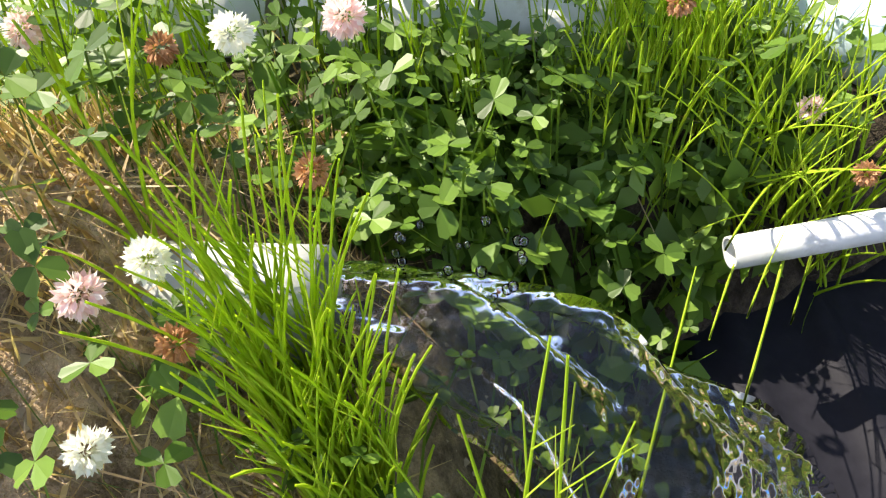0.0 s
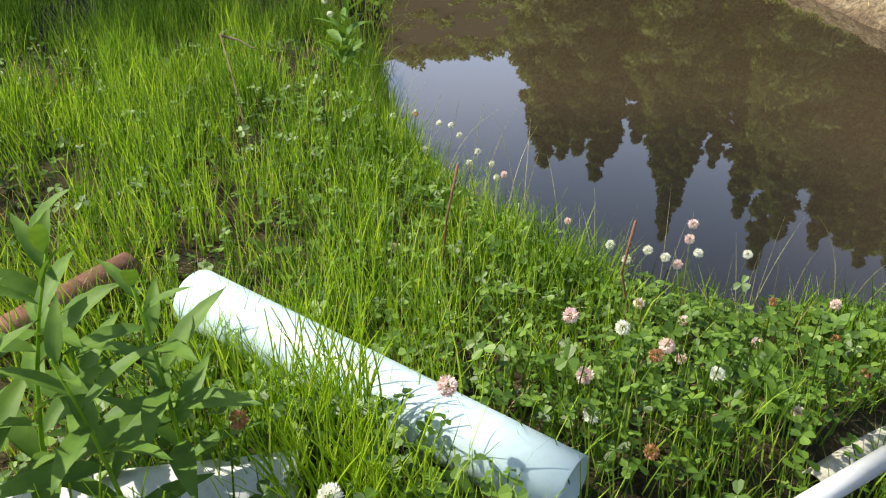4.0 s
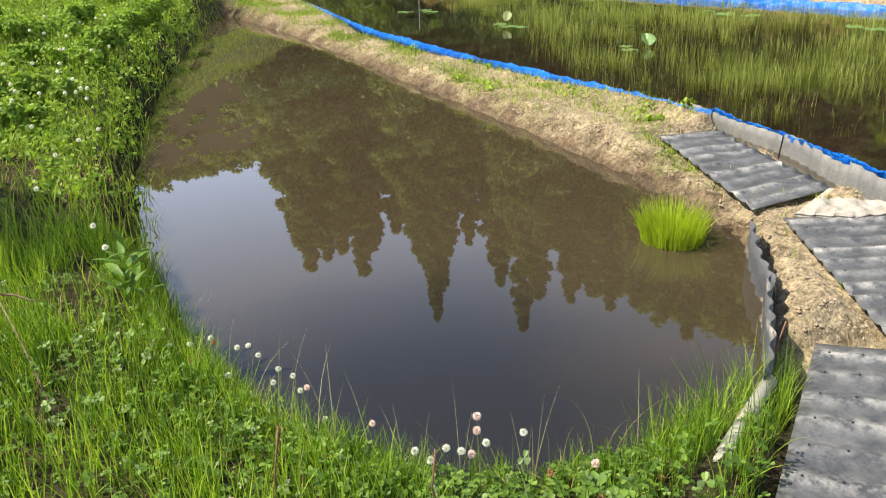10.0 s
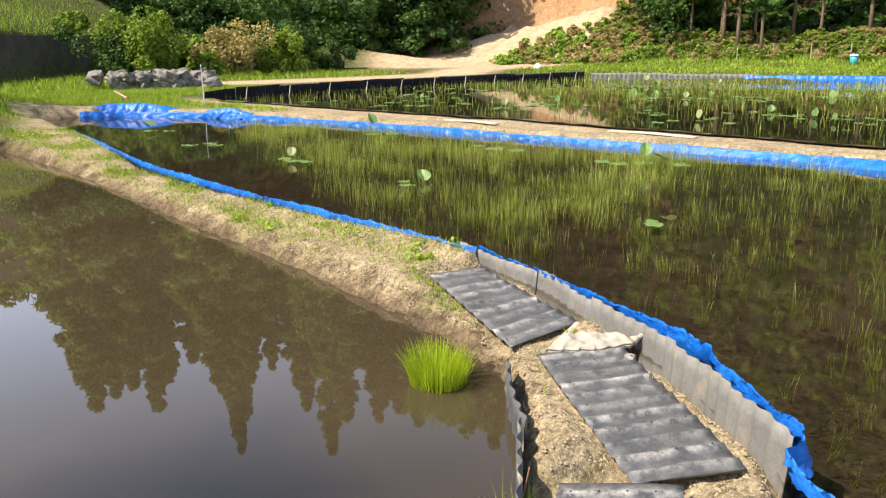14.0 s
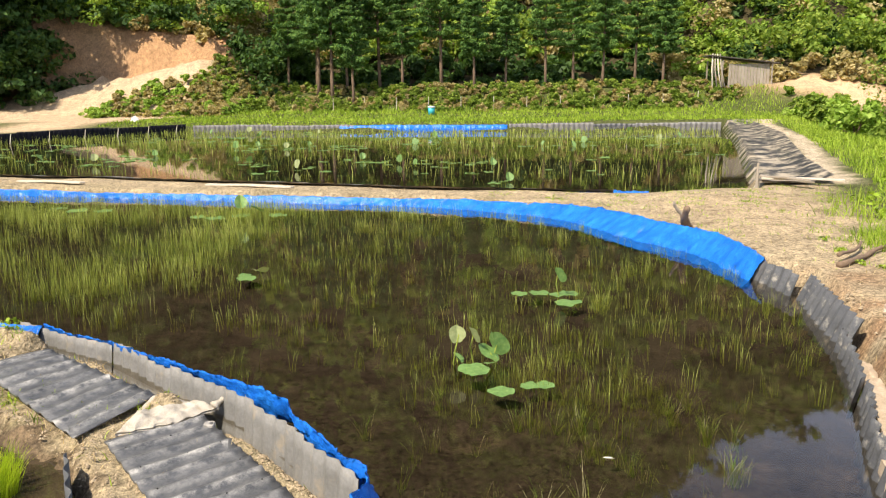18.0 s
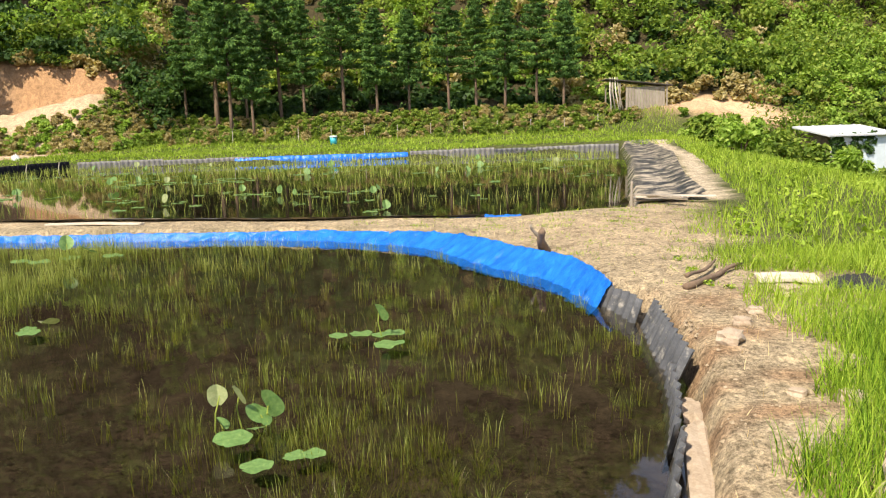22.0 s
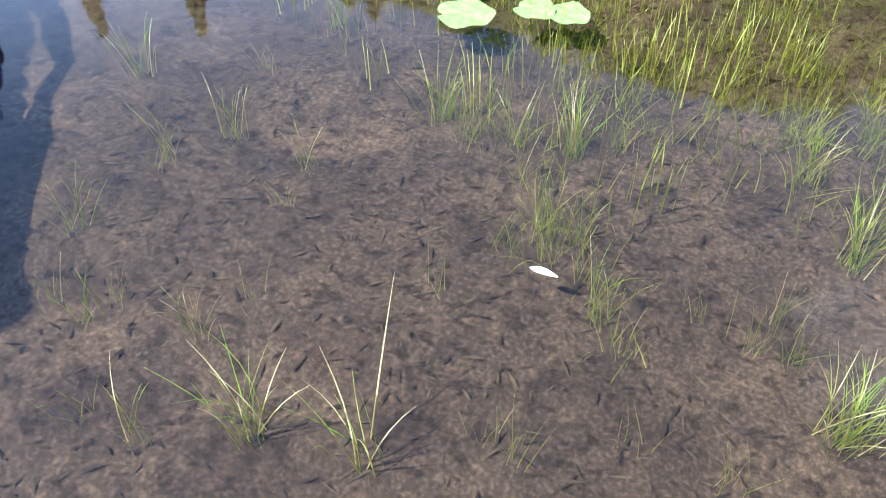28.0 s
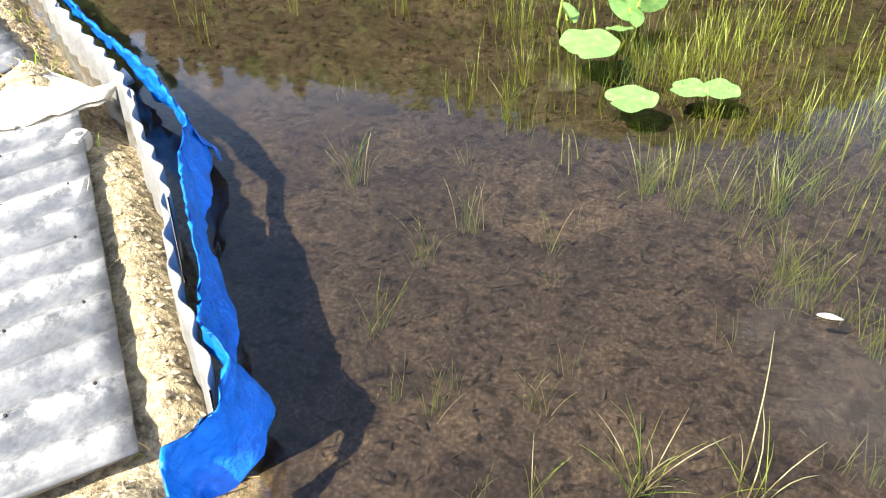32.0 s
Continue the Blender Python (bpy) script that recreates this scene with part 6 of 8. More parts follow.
lotus_plant(5.20, -0.10, [(-0.03, 0.10, 0.105, 0.05), (-0.29, -0.09, 0.085), (-0.17, -0.26, 0.062), (-0.15, -0.355, 0.064)],
            [(0.18, 0.235, 0.075, 0.22, True, 0, -78, 8), (0.20, 0.13, 0.078, 0.21, True, 0, -64, 120), (0.23, 0.02, 0.085, 0.085, False, 28, -24, 20), (0.24, -0.02, 0.12, 0.13, True, 0, -72, 150), (0.20, 0.235, 0.06, 0.04, True, 20, -40, 60), (0.16, 0.03, 0.05, 0.03, False, 12, 10, 70)], 1, "lotus plant with floating and upright folded leaves")
lotus_plant(7.28, -0.55, [(-0.19, -0.11, 0.12), (0.09, -0.02, 0.08), (0.15, -0.13, 0.09), (0.14, 0.15, 0.10), (0.09, 0.33, 0.075)], [(0.02, -0.02, 0.10, 0.2, True, 0, -66, 130)], 2)
lotus_plant(7.80, 2.48, [(-0.08, 0.05, 0.10), (0.05, 0.12, 0.07)], [(0.12, -0.02, 0.12, 0.03, True, 10, -18, 170)], 3)
lotus_plant(8.40, 6.10, [(-0.15, 0.0, 0.11), (0.05, 0.22, 0.08)], [(0.2, 0.0, 0.13, 0.08, True, 0, -40, 60)], 4)
lotus_plant(9.10, 9.10, [(0, 0, 0.15), (0.12, 0.28, 0.12), (0.05, -0.25, 0.11)], [(0.1, 0.1, 0.10, 0.14, True, 0, -60, 30)], 5)
lotus_plant(11.50, 4.20, [(0, 0.28, 0.16), (0.3, 0.0, 0.14), (0.4, -0.55, 0.14), (0.1, 0.6, 0.12)], [(-0.05, -0.15, 0.13, 0.26, True, 0, -66, 20), (0.1, -0.35, 0.12, 0.15, False, 30, 0, 50)], 6)
lotus_plant(9.70, 12.10, [(-0.1, 0.25, 0.16), (0.15, -0.2, 0.15), (0.3, 0.15, 0.13)], [], 7)
lotus_plant(12.1, 7.10, [(0, 0, 0.17), (0.2, 0.45, 0.14), (0, -0.45, 0.15)], [], 8)
lotus_plant(12.9, 10.6, [(0, 0, 0.17), (0.2, -0.4, 0.15)], [(0.1, 0.1, 0.16, 0.3, True, 0, -60, 80)], 9)
lotus_plant(10.9, 15.4, [(0, 0, 0.16), (0.2, -0.4, 0.14)], [(0.1, 0.1, 0.14, 0.16, False, 20, 0, 20)], 10)
rr = np.random.default_rng(15)
made = 0
while made < 74:
    x, y = rr.uniform(15, 40), rr.uniform(-8.5, 21)
    if signed_dist(np.array([x]), np.array([y]), POND3)[0] > -0.8:
        continue
    s = 0.085 + 0.0016 * x
    fl = [(rr.normal(0, 0.45), rr.normal(0, 0.55), s * rr.uniform(0.8, 1.5)) for _ in range(int(rr.integers(3, 7)))]
    up = [(rr.normal(0, 0.2), rr.normal(0, 0.35), s * rr.uniform(0.7, 1.2), rr.uniform(0.06, 0.26), rr.uniform() < 0.6) for _ in range(int(rr.integers(0, 2)))]
    lotus_plant(x, y, fl, up, 100 + made)
    made += 1


def ground_z(x, y):
    return float(land(np.array([float(x)]), np.array([float(y)]))[0])


# ---- clover, flowers and weeds near the spout ----
def clover_mesh(name, pos, height, size, seed):
    """Trifoliate leaves on thin stalks."""
    r = np.random.default_rng(seed)
    n = len(pos)
    outline = np.array([[0, 0, 0], [0.34, 0.33, 0.05], [0.80, 0.42, 0.02], [0.98, 0.16, -0.03], [0.90, 0, -0.06], [0.98, -0.16, -0.03], [0.80, -0.42, 0.02], [0.34, -0.33, 0.05]])
    az, tx, ty = r.uniform(0, 6.283, n), r.normal(0, 0.35, n), r.normal(0, 0.35, n)
    lean = r.normal(0, 0.25, (n, 2))
    top = pos + np.stack([lean[:, 0] * height, lean[:, 1] * height, height], 1)
    vs, qs = [], []
    quad = np.array([[0, 1, 2, 3], [0, 3, 4, 5], [0, 5, 6, 7]])
    cnt = 0
    for k in range(3):
        a = az + k * 2.094 + r.normal(0, 0.12, n)
        s = size * r.uniform(0.85, 1.1, n)
        droop = r.uniform(-0.25, 0.35, n)
        lx = outline[None, :, 0] * s[:, None]
        ly = outline[None, :, 1] * s[:, None]
        lz = outline[None, :, 2] * s[:, None] + lx * droop[:, None] * 0.4
        x = lx * np.cos(a)[:, None] - ly * np.sin(a)[:, None]
        y = lx * np.sin(a)[:, None] + ly * np.cos(a)[:, None]
        z = lz + x * tx[:, None] + y * ty[:, None]
        vs.append(np.stack([x, y, z], -1) + top[:, None])
        qs.append((quad[None] + (cnt + np.arange(n) * 8)[:, None, None]).reshape(-1, 4))
        cnt += n * 8
    w = 0.0011
    st = np.stack([pos + [w, 0, 0], pos + [-w, w, 0], top + [-w, w, 0], top + [w, 0, 0]], 1)
    vs.append(st)
    qs.append(np.arange(4 * n).reshape(n, 4) + cnt)
    return mesh_of(name, np.concatenate([v.reshape(-1, 3) for v in vs]), np.concatenate(qs), None, [M_CLOVER])


def clover_keep(x, y, d1, d2, d3, r):
    a = np.exp(-(((x - 0.25) / 0.42) ** 2 + ((y - 0.85) / 0.35) ** 2)) + np.exp(-(((x - 1.2) / 0.5) ** 2 + ((y - 1.15) / 0.38) ** 2)) + 0.8 * np.exp(-(((x + 0.1) / 0.3) ** 2 + ((y - 0.6) / 0.2) ** 2)) + 0.5 * np.exp(-(((x - 0.7) / 0.35) ** 2 + ((y - 2.0) / 0.9) ** 2)) + 1.0 * np.exp(-(((x + 0.2) / 0.12) ** 2 + ((y - 0.24) / 0.09) ** 2)) + 0.5 * np.exp(-(((x + 0.35) / 0.2) ** 2 + ((y - 0.25) / 0.15) ** 2)) + 0.16
    end = (line_dist(x, y, [(0.60, 0.66), (0.36, 1.02)]) > 0.10) & (line_dist(x, y, [(0.17, 0.82), (-1.0, 1.02)]) > 0.075)
    return (d1 > 0) & not_walk(x, y) & end & (r.uniform(size=len(x)) < np.clip(a, 0, 1)) & ((x > 0) | (y > 0.5) | (r.uniform(size=len(x)) < 0.6))


pos, r = scatter(25000, -1.4, 2.3, 0.2, 3.4, 61, clover_keep)
stuff("clover_patch", clover_mesh("clover_patch", pos, r.uniform(0.02, 0.10, len(pos)) * (1 + 0.6 * (pos[:, 1] < 1.0)), r.uniform(0.008, 0.022, len(pos)) * (1 + 0.08 * (pos[:, 1] < 1.0)), 62), "dense green clover leaves between grass stems", "clover")


def petal_ball(name, rad, n, mat, seed, droop=0.25, length=1.0):
    r = np.random.default_rng(seed)
    i = np.arange(n)
    zz = 1 - 2 * (i + 0.5) / n
    th = i * 2.39996
    d = np.stack([np.sqrt(1 - zz ** 2) * np.cos(th), np.sqrt(1 - zz ** 2) * np.sin(th), zz * 0.85], 1)
    out = d + np.array([0, 0, -droop]) * (zz[:, None] < 0.2) + r.normal(0, 0.12, (n, 3))
    out /= np.linalg.norm(out, axis=1, keepdims=True)
    side = np.cross(out, r.normal(size=(n, 3)))
    side /= np.linalg.norm(side, axis=1, keepdims=True)
    base, L, W = d * rad * 0.5, rad * length * 0.72 * r.uniform(0.7, 1.1, (n, 1)), rad * 0.17
    nrm = np.cross(out, side)
    v = np.stack([base, base + out * L * 0.55 + side * W, base + out * L * 0.95 + nrm * W * 0.5, base + out * L * 0.55 - side * W], 1)
    return mesh_of(name, v, np.arange(4 * n).reshape(n, 4), None, [mat])


HEADS = [petal_ball("flower_head", 0.0145, 150, M_PETAL, 1, 0.5), petal_ball("flower_head", 0.0135, 150, M_DANDELION, 2, 0.3), petal_ball("flower_head", 0.0125, 110, M_BROWNPETAL, 3, 0.9)]
STEMS = [tube_mesh("stem", [(0, 0, 0), (0.06, 0.02, 0.35), (0.05, 0.05, 0.7), (0, 0, 1)], [0.0016, 0.0014, 0.0013, 0.0012], M_HORSE, 6)]
FLOWER_LABELS = ("pink and white clover flower on a thin stem", "white clover flower head on a thin stem", "withered brown clover flower on a thin stem")


def clover_flower(x, y, z_head, kind, seed, size=1.0):
    r = np.random.default_rng(seed)
    g = float(land(np.array([x]), np.array([y]))[0])
    h = max(0.05, z_head - g)
    ob = empty("clover_flower", (x, y, g), FLOWER_LABELS[kind], "flower", "clover flowers")
    hd = mpart("flower_head", HEADS[kind], ob)
    hd.matrix_basis = pose(0, 0, h, r.uniform(-25, 25), r.uniform(-25, 25), r.uniform(0, 360)) @ Matrix.Diagonal((size, size, size, 1))
    st = mpart("stem", STEMS[0], ob)
    st.matrix_basis = pose(0, 0, -0.01, 0, 0, r.uniform(0, 360)) @ Matrix.Diagonal((h * 0.6, h * 0.6, h + 0.01, 1))


for k, (x, y, z, kind) in enumerate([(-0.09, 0.475, 0.565, 0), (-0.155, 0.44, 0.58, 1), (-0.23, 0.50, 0.54, 2), (0.05, 0.62, 0.51, 2), (0.17, 0.67, 0.50, 1), (0.17, 0.62, 0.475, 2), (0.34, 0.69, 0.30, 0), (0.35, 0.57, 0.31, 2), (0.38, 0.86, 0.44, 0), (0.63, 0.87, 0.30, 1), (0.67, 0.96, 0.30, 0), (0.77, 0.91, 0.35, 2),
        (-0.12, 0.41, 0.49, 2), (-0.24, 0.30, 0.50, 0), (-0.20, 0.315, 0.51, 1), (-0.19, 0.285, 0.47, 2), (-0.24, 0.235, 0.44, 1), (-0.34, 0.53, 0.55, 0), (0.10, 0.85, 0.48, 2), (1.33, 1.31, 0.23, 1), (1.20, 1.33, 0.25, 1), (1.03, 1.44, 0.25, 1), (1.22, 0.86, 0.24, 2), (1.21, 1.38, 0.26, 0), (1.24, 1.41, 0.28, 0), (1.11, 1.40, 0.24, 1),
        (1.14, 1.37, 0.23, 1), (1.06, 1.41, 0.22, 1), (1.17, 1.36, 0.21, 0), (1.28, 1.16, 0.2, 2), (1.14, 1.05, 0.2, 0), (1.06, 0.98, 0.2, 1), (1.3, 1.0, 0.2, 2), (1.05, 1.17, 0.2, 0), (0.95, 1.05, 0.2, 0), (1.27, 0.78, 0.22, 2), (0.98, 2.32, 0.28, 1), (1.02, 2.05, 0.2, 1), (1.05, 2.15, 0.2, 1), (0.99, 1.85, 0.2, 1), (1.1, 1.75, 0.18, 0), (0.95, 1.7, 0.2, 1), (0.55, 1.6, 0.15, 0), (0.5, 2.2, 0.2, 1), (0.8, 2.6, 0.22, 1),
        (0.85, 0.98, 0.3, 0), (0.9, 0.90, 0.28, 1), (0.78, 1.02, 0.33, 1), (0.95, 1.2, 0.25, 0), (0.72, 1.1, 0.32, 0), (0.7, 0.8, 0.26, 2), (1.4, 1.1, 0.2, 0), (1.5, 0.95, 0.18, 2), (1.02, 0.82, 0.24, 0),
        (0.93, 2.3, 0.30, 1), (0.98, 2.25, 0.27, 1), (0.88, 2.38, 0.31, 2), (1.0, 2.15, 0.25, 1), (1.03, 2.02, 0.22, 0), (0.9, 2.45, 0.29, 1), (0.84, 2.5, 0.27, 1), (0.95, 2.1, 0.24, 1), (0.8, 2.4, 0.26, 2), (0.86, 2.25, 0.24, 1)]):
    clover_flower(x, y, z - (0.05 if y > 1.6 else 0.02 if x > 0.9 else 0), kind, 400 + k, 0.72 if y > 1.6 else 0.82 if x > 0.9 else 1.0)
rr = np.random.default_rng(8)
for k in range(46):
    y = rr.uniform(3, 11)
    x = 0.9 + 0.21 * (y - 3) + 0.022 * (y - 3) ** 2 - abs(rr.normal(0.25, 0.5))
    if signed_dist(np.array([x]), np.array([y]), POND1)[0] > 0.02:
        clover_flower(x, y, float(land(np.array([x]), np.array([y]))[0]) + rr.uniform(0.16, 0.34), 1, 500 + k, 0.75 + 0.05 * y)


# tall jointed horsetail beside the spout
def horsetail(name, x, y, n, h, spread, seed, label, lean=0.25):
    r = np.random.default_rng(seed)
    clump = empty(name, (x, y, 0), label, "horsetail", "horsetail clumps")
    for i in range(n):
        vs, qs, c = [], [], 0
        a, q = r.uniform(0, 6.28), spread * math.sqrt(r.uniform())
        px, py = x + math.cos(a) * q, y + math.sin(a) * q
        g = float(land(np.array([px]), np.array([py]))[0])
        L = h * r.uniform(0.55, 1.0)
        t = np.linspace(0, 1, 11)
        la, ln = r.uniform(0, 6.28), abs(r.normal(0, lean))
        pts = np.stack([px + math.cos(la) * L * (ln * t + 0.15 * t ** 3), py + math.sin(la) * L * (ln * t + 0.15 * t ** 3), g + L * t * (1 - 0.3 * ln * t)], 1)
        rad = 0.0020 * (1 - 0.55 * t) * (1 + 0.3 * (np.arange(11) % 2)) * r.uniform(0.8, 1.2)
        todo = [(pts, rad)]
        if r.uniform() < 0.45:
            for j in (4, 5, 6, 7, 8):
                b = r.uniform(0, 6.28)
                l2 = L * 0.22 * r.uniform(0.5, 1)
                s = np.linspace(0, 1, 4)
                todo.append((pts[j] + np.stack([np.cos(b) * l2 * 0.5 * s, np.sin(b) * l2 * 0.5 * s, l2 * s], 1), 0.0009 * (1 - 0.6 * s)))
        for p, rd in todo:
            ang = np.array([0, 2.094, 4.189])
            v = p[:, None] + rd[:, None, None] * np.stack([np.cos(ang), np.sin(ang), 0 * ang], 1)[None]
            qs.append(grid_faces(len(p), 3, True) + c)
            vs.append(v.reshape(-1, 3) - np.array([x, y, 0]))
            c += len(p) * 3
        mpart("stem", mesh_of("stem", np.concatenate(vs), np.concatenate(qs), None, [M_JOINT], True), clump)
    return clump


for k, (x, y, n, h, sp) in enumerate([(-0.145, 0.335, 72, 0.29, 0.034), (-0.12, 0.285, 72, 0.26, 0.032), (-0.10, 0.25, 36, 0.22, 0.03), (-0.20, 0.40, 16, 0.24, 0.06), (-0.33, 0.60, 18, 0.24, 0.08), (-0.05, 0.75, 22, 0.26, 0.08), (0.20, 0.80, 70, 0.24, 0.07), (0.30, 0.67, 44, 0.30, 0.05), (0.38, 0.66, 40, 0.27, 0.04), (0.03, 0.17, 24, 0.46, 0.05), (0.09, 0.16, 12, 0.44, 0.04), (-0.4, 0.8, 50, 0.25, 0.1), (0.1, 0.95, 40, 0.24, 0.08),
        (0.23, 0.98, 70, 0.30, 0.09), (0.14, 0.70, 30, 0.20, 0.06), (0.26, 0.76, 46, 0.24, 0.06)]):
    horsetail("horsetail_clump", x, y, n, h, sp, 700 + k, "bright green jointed horsetail stems growing in a clump", 0.09 if k < 3 else 0.13 if k not in (7, 8, 9, 10) else 0.6 if k < 9 else 0.3)


def lance_leaf_mesh(seed, broad=0.12):
    r = np.random.default_rng(seed)
    n = 9
    t = np.linspace(0, 1, n)
    w = broad * np.sin(np.pi * t ** 0.8) ** 0.9
    bend = -0.35 * t ** 2 + 0.15 * t
    v = []
    for i in range(n):
        for s in (-1, -0.5, 0, 0.5, 1):
            v.append((t[i], s * w[i], bend[i] + 0.25 * abs(s) * w[i] + 0.01 * np.sin(t[i] * 22 + s * 3 + seed)))
    return mesh_of("leaf", v, grid_faces(n, 5), None, [M_WEED], True)


LANCE = [lance_leaf_mesh(k) for k in range(3)]
OVAL = [lance_leaf_mesh(10 + k, 0.26) for k in range(2)]


def weed_plant(x, y, h, n, leaf, seed, label, shapes=LANCE):
    r = np.random.default_rng(seed)
    g = float(land(np.array([x]), np.array([y]))[0])
    ob = empty("weed_plant", (x, y, g), label, "weed", "leafy weeds")
    lx, ly = r.normal(0, 0.12, 2)
    t = np.linspace(0, 1, 6)
    mpart("stem", tube_mesh("stem", np.stack([lx * h * t ** 2, ly * h * t ** 2, h * t], 1), 0.004 * (1 - 0.6 * t), M_HORSE, 7), ob)
    for i in range(n):
        f = 0.25 + 0.75 * (i + 0.5) / n
        s = leaf * r.uniform(0.75, 1.1) * (1.1 - 0.55 * max(0, f - 0.6) / 0.4)
        lf = mpart("leaf", shapes[int(r.integers(0, len(shapes)))], ob)
        lf.matrix_basis = pose(lx * h * f * f, ly * h * f * f, h * f, r.uniform(-20, 20), -r.uniform(10, 50) - 25 * (f > 0.85), i * 137.5 + r.uniform(-15, 15)) @ Matrix.Diagonal((s, s, s, 1))
    return ob


for k, (x, y, h, n, lf) in enumerate([(-0.20, 0.86, 0.42, 15, 0.14), (-0.04, 0.82, 0.36, 12, 0.12), (-0.33, 1.02, 0.46, 18, 0.14), (-0.08, 1.02, 0.44, 14, 0.13), (-0.5, 0.95, 0.40, 14, 0.13), (0.03, 0.90, 0.40, 16, 0.12), (-0.14, 0.92, 0.45, 16, 0.13), (0.78, 2.95, 0.34, 16, 0.14), (0.86, 3.05, 0.28, 12, 0.12)]):
    weed_plant(x, y, h, n, lf, 800 + k, "tall weed with long pointed green leaves")
for k, (x, y, h, n, lf) in enumerate([(0.0, 0.185, 0.30, 5, 0.12), (-0.03, 0.47, 0.10, 4, 0.07), (0.10, 0.62, 0.09, 5, 0.06), (0.2, 0.6, 0.08, 5, 0.055), (-0.2, 0.66, 0.10, 5, 0.07), (-0.3, 0.18, 0.03, 5, 0.06), (0.46, 0.84, 0.08, 5, 0.06), (0.95, 0.95, 0.10, 6, 0.07), (1.35, 1.05, 0.08, 6, 0.08), (1.0, 0.85, 0.05, 6, 0.08), (1.1, 0.95, 0.07, 6, 0.07)]):
    weed_plant(x, y, h, n, lf, 850 + k, "low weed with broad oval leaves", OVAL)


# dry litter beside the spout
pos, r = scatter(17000, -0.95, -0.12, 0.05, 0.7, 66, lambda x, y, d1, d2, d3, r: r.uniform(size=len(x)) < 0.85)
stuff("dry_litter", blade_mesh("dry_litter", pos, r.uniform(0.012, 0.06, len(pos)), r.uniform(0.0015, 0.005, len(pos)), M_DRY, 67, 3, 1.1, 0.6, True), "dry brown stalks and leaf litter beside the spout", "litter")
stick_mesh = tube_mesh("stem", [(0, 0, 0), (0.02, 0.0, 0.1), (0.0, 0.01, 0.2), (0.01, 0, 0.33)], [0.003, 0.0028, 0.0025, 0.003], M_RUST, 6)
for k, (x, y) in enumerate([(0.92, 1.22), (2.52, 1.17), (0.62, 1.5)]):
    ob = tagged(new("dead_stalk", stick_mesh), "upright reddish-brown dead plant stalk", "stalk", "dead stalks")
    ob.matrix_basis = pose(x, y, ground_z(x, y) - 0.02, 6, -5, 40 * k)


# ---- the water spilling from the spout ----
def spout_water():
    line, s = resample(rounded([(-0.20, 0.39, 0.365), (-0.10, 0.385, 0.372), (0.0, 0.35, 0.365), (0.10, 0.285, 0.31), (0.17, 0.20, 0.21), (0.22, 0.09, 0.09)], 3), 0.006)
    t = np.gradient(line, axis=0)
    t /= np.linalg.norm(t, axis=1, keepdims=True)
    side = np.cross(t, [0, 0, 1.0])
    side /= np.linalg.norm(side, axis=1, keepdims=True)
    up = np.cross(side, t)
    f = s / s[-1]
    wd = 0.046 + 0.055 * smooth01((f - 0.15) / 0.6)
    th = 0.030 - 0.012 * f
    a = np.linspace(0, 6.2832, 40, endpoint=False)
    rng = np.random.default_rng(4)
    rip = np.zeros((len(s), 40))
    for _ in range(16):
        k, m, p = rng.uniform(8, 60), int(rng.integers(1, 9)), rng.uniform(0, 6.28)
        rip += np.sin(s[:, None] * k + m * a[None] + p) / 16
    r = 1 + 0.8 * rip * smooth01(f[:, None] * 4)
    v = line[:, None] + side[:, None] * (np.cos(a) * r)[..., None] * wd[:, None, None] + up[:, None] * (np.sin(a) * r)[..., None] * th[:, None, None]
    me = mesh_of("spilling_water", v, grid_faces(len(s), 40, True), None, [M_JET], True)
    return tagged(new("spilling_water", me), "clear water pouring from the white spout", "water")


spout_water()


def droplet_mesh(r0):
    bm = bmesh.new()
    bmesh.ops.create_icosphere(bm, subdivisions=2, radius=r0)
    for v in bm.verts:
        v.co.z *= 1.25
        v.co.x *= 1 + 0.15 * math.sin(v.co.z * 900)
    for f in bm.faces:
        f.smooth = True
    me = bpy.data.meshes.new("droplet")
    bm.to_mesh(me)
    bm.free()
    me.materials.append(M_DROP)
    return me


DROP = droplet_mesh(0.004)
rr = np.random.default_rng(12)
for k in range(22):
    ob = tagged(new("droplet", DROP), "clear water drop splashing off the spout", "water drop", "drops over the spout")
    ob.matrix_basis = pose(rr.uniform(-0.08, 0.03), rr.uniform(0.37, 0.43), rr.uniform(0.385, 0.42)) @ Matrix.Diagonal((*[rr.uniform(0.5, 1.2)] * 3, 1))


# ---- things on the banks ----
def rock_mesh(name, sx, sy, sz, seed, mat, cuts=3, rough=0.18):
    """A stone: a cube split, pushed about and rounded."""
    bm = bmesh.new()
    bmesh.ops.create_cube(bm, size=1)
    bmesh.ops.subdivide_edges(bm, edges=bm.edges[:], cuts=cuts, use_grid_fill=True)
    noise.seed_set(seed)
    for v in bm.verts:
        c = v.co.copy()
        n = c.normalized()
        c = c.lerp(n * 0.62, 0.45)
        d = noise.noise(c * 2.3 + Vector((seed, 0, 0))) * rough + noise.noise(c * 6 + Vector((0, seed, 0))) * rough * 0.35
        c += n * d
        v.co = Vector((c.x * sx, c.y * sy, c.z * sz))
    for f in bm.faces:
        f.smooth = rough < 0.12
    me = bpy.data.meshes.new(name)
    bm.to_mesh(me)
    bm.free()
    me.materials.append(mat)
    return me


def stone(name, x, y, size, turn, seed, mat, label, group="", sink=0.3, category="stone"):
    ob = new(name, rock_mesh(name, *size, seed, mat))
    ob.matrix_basis = pose(x, y, ground_z(x, y) + size[2] * (0.5 - sink), 0, 0, turn)
    return tagged(ob, label, category, group)


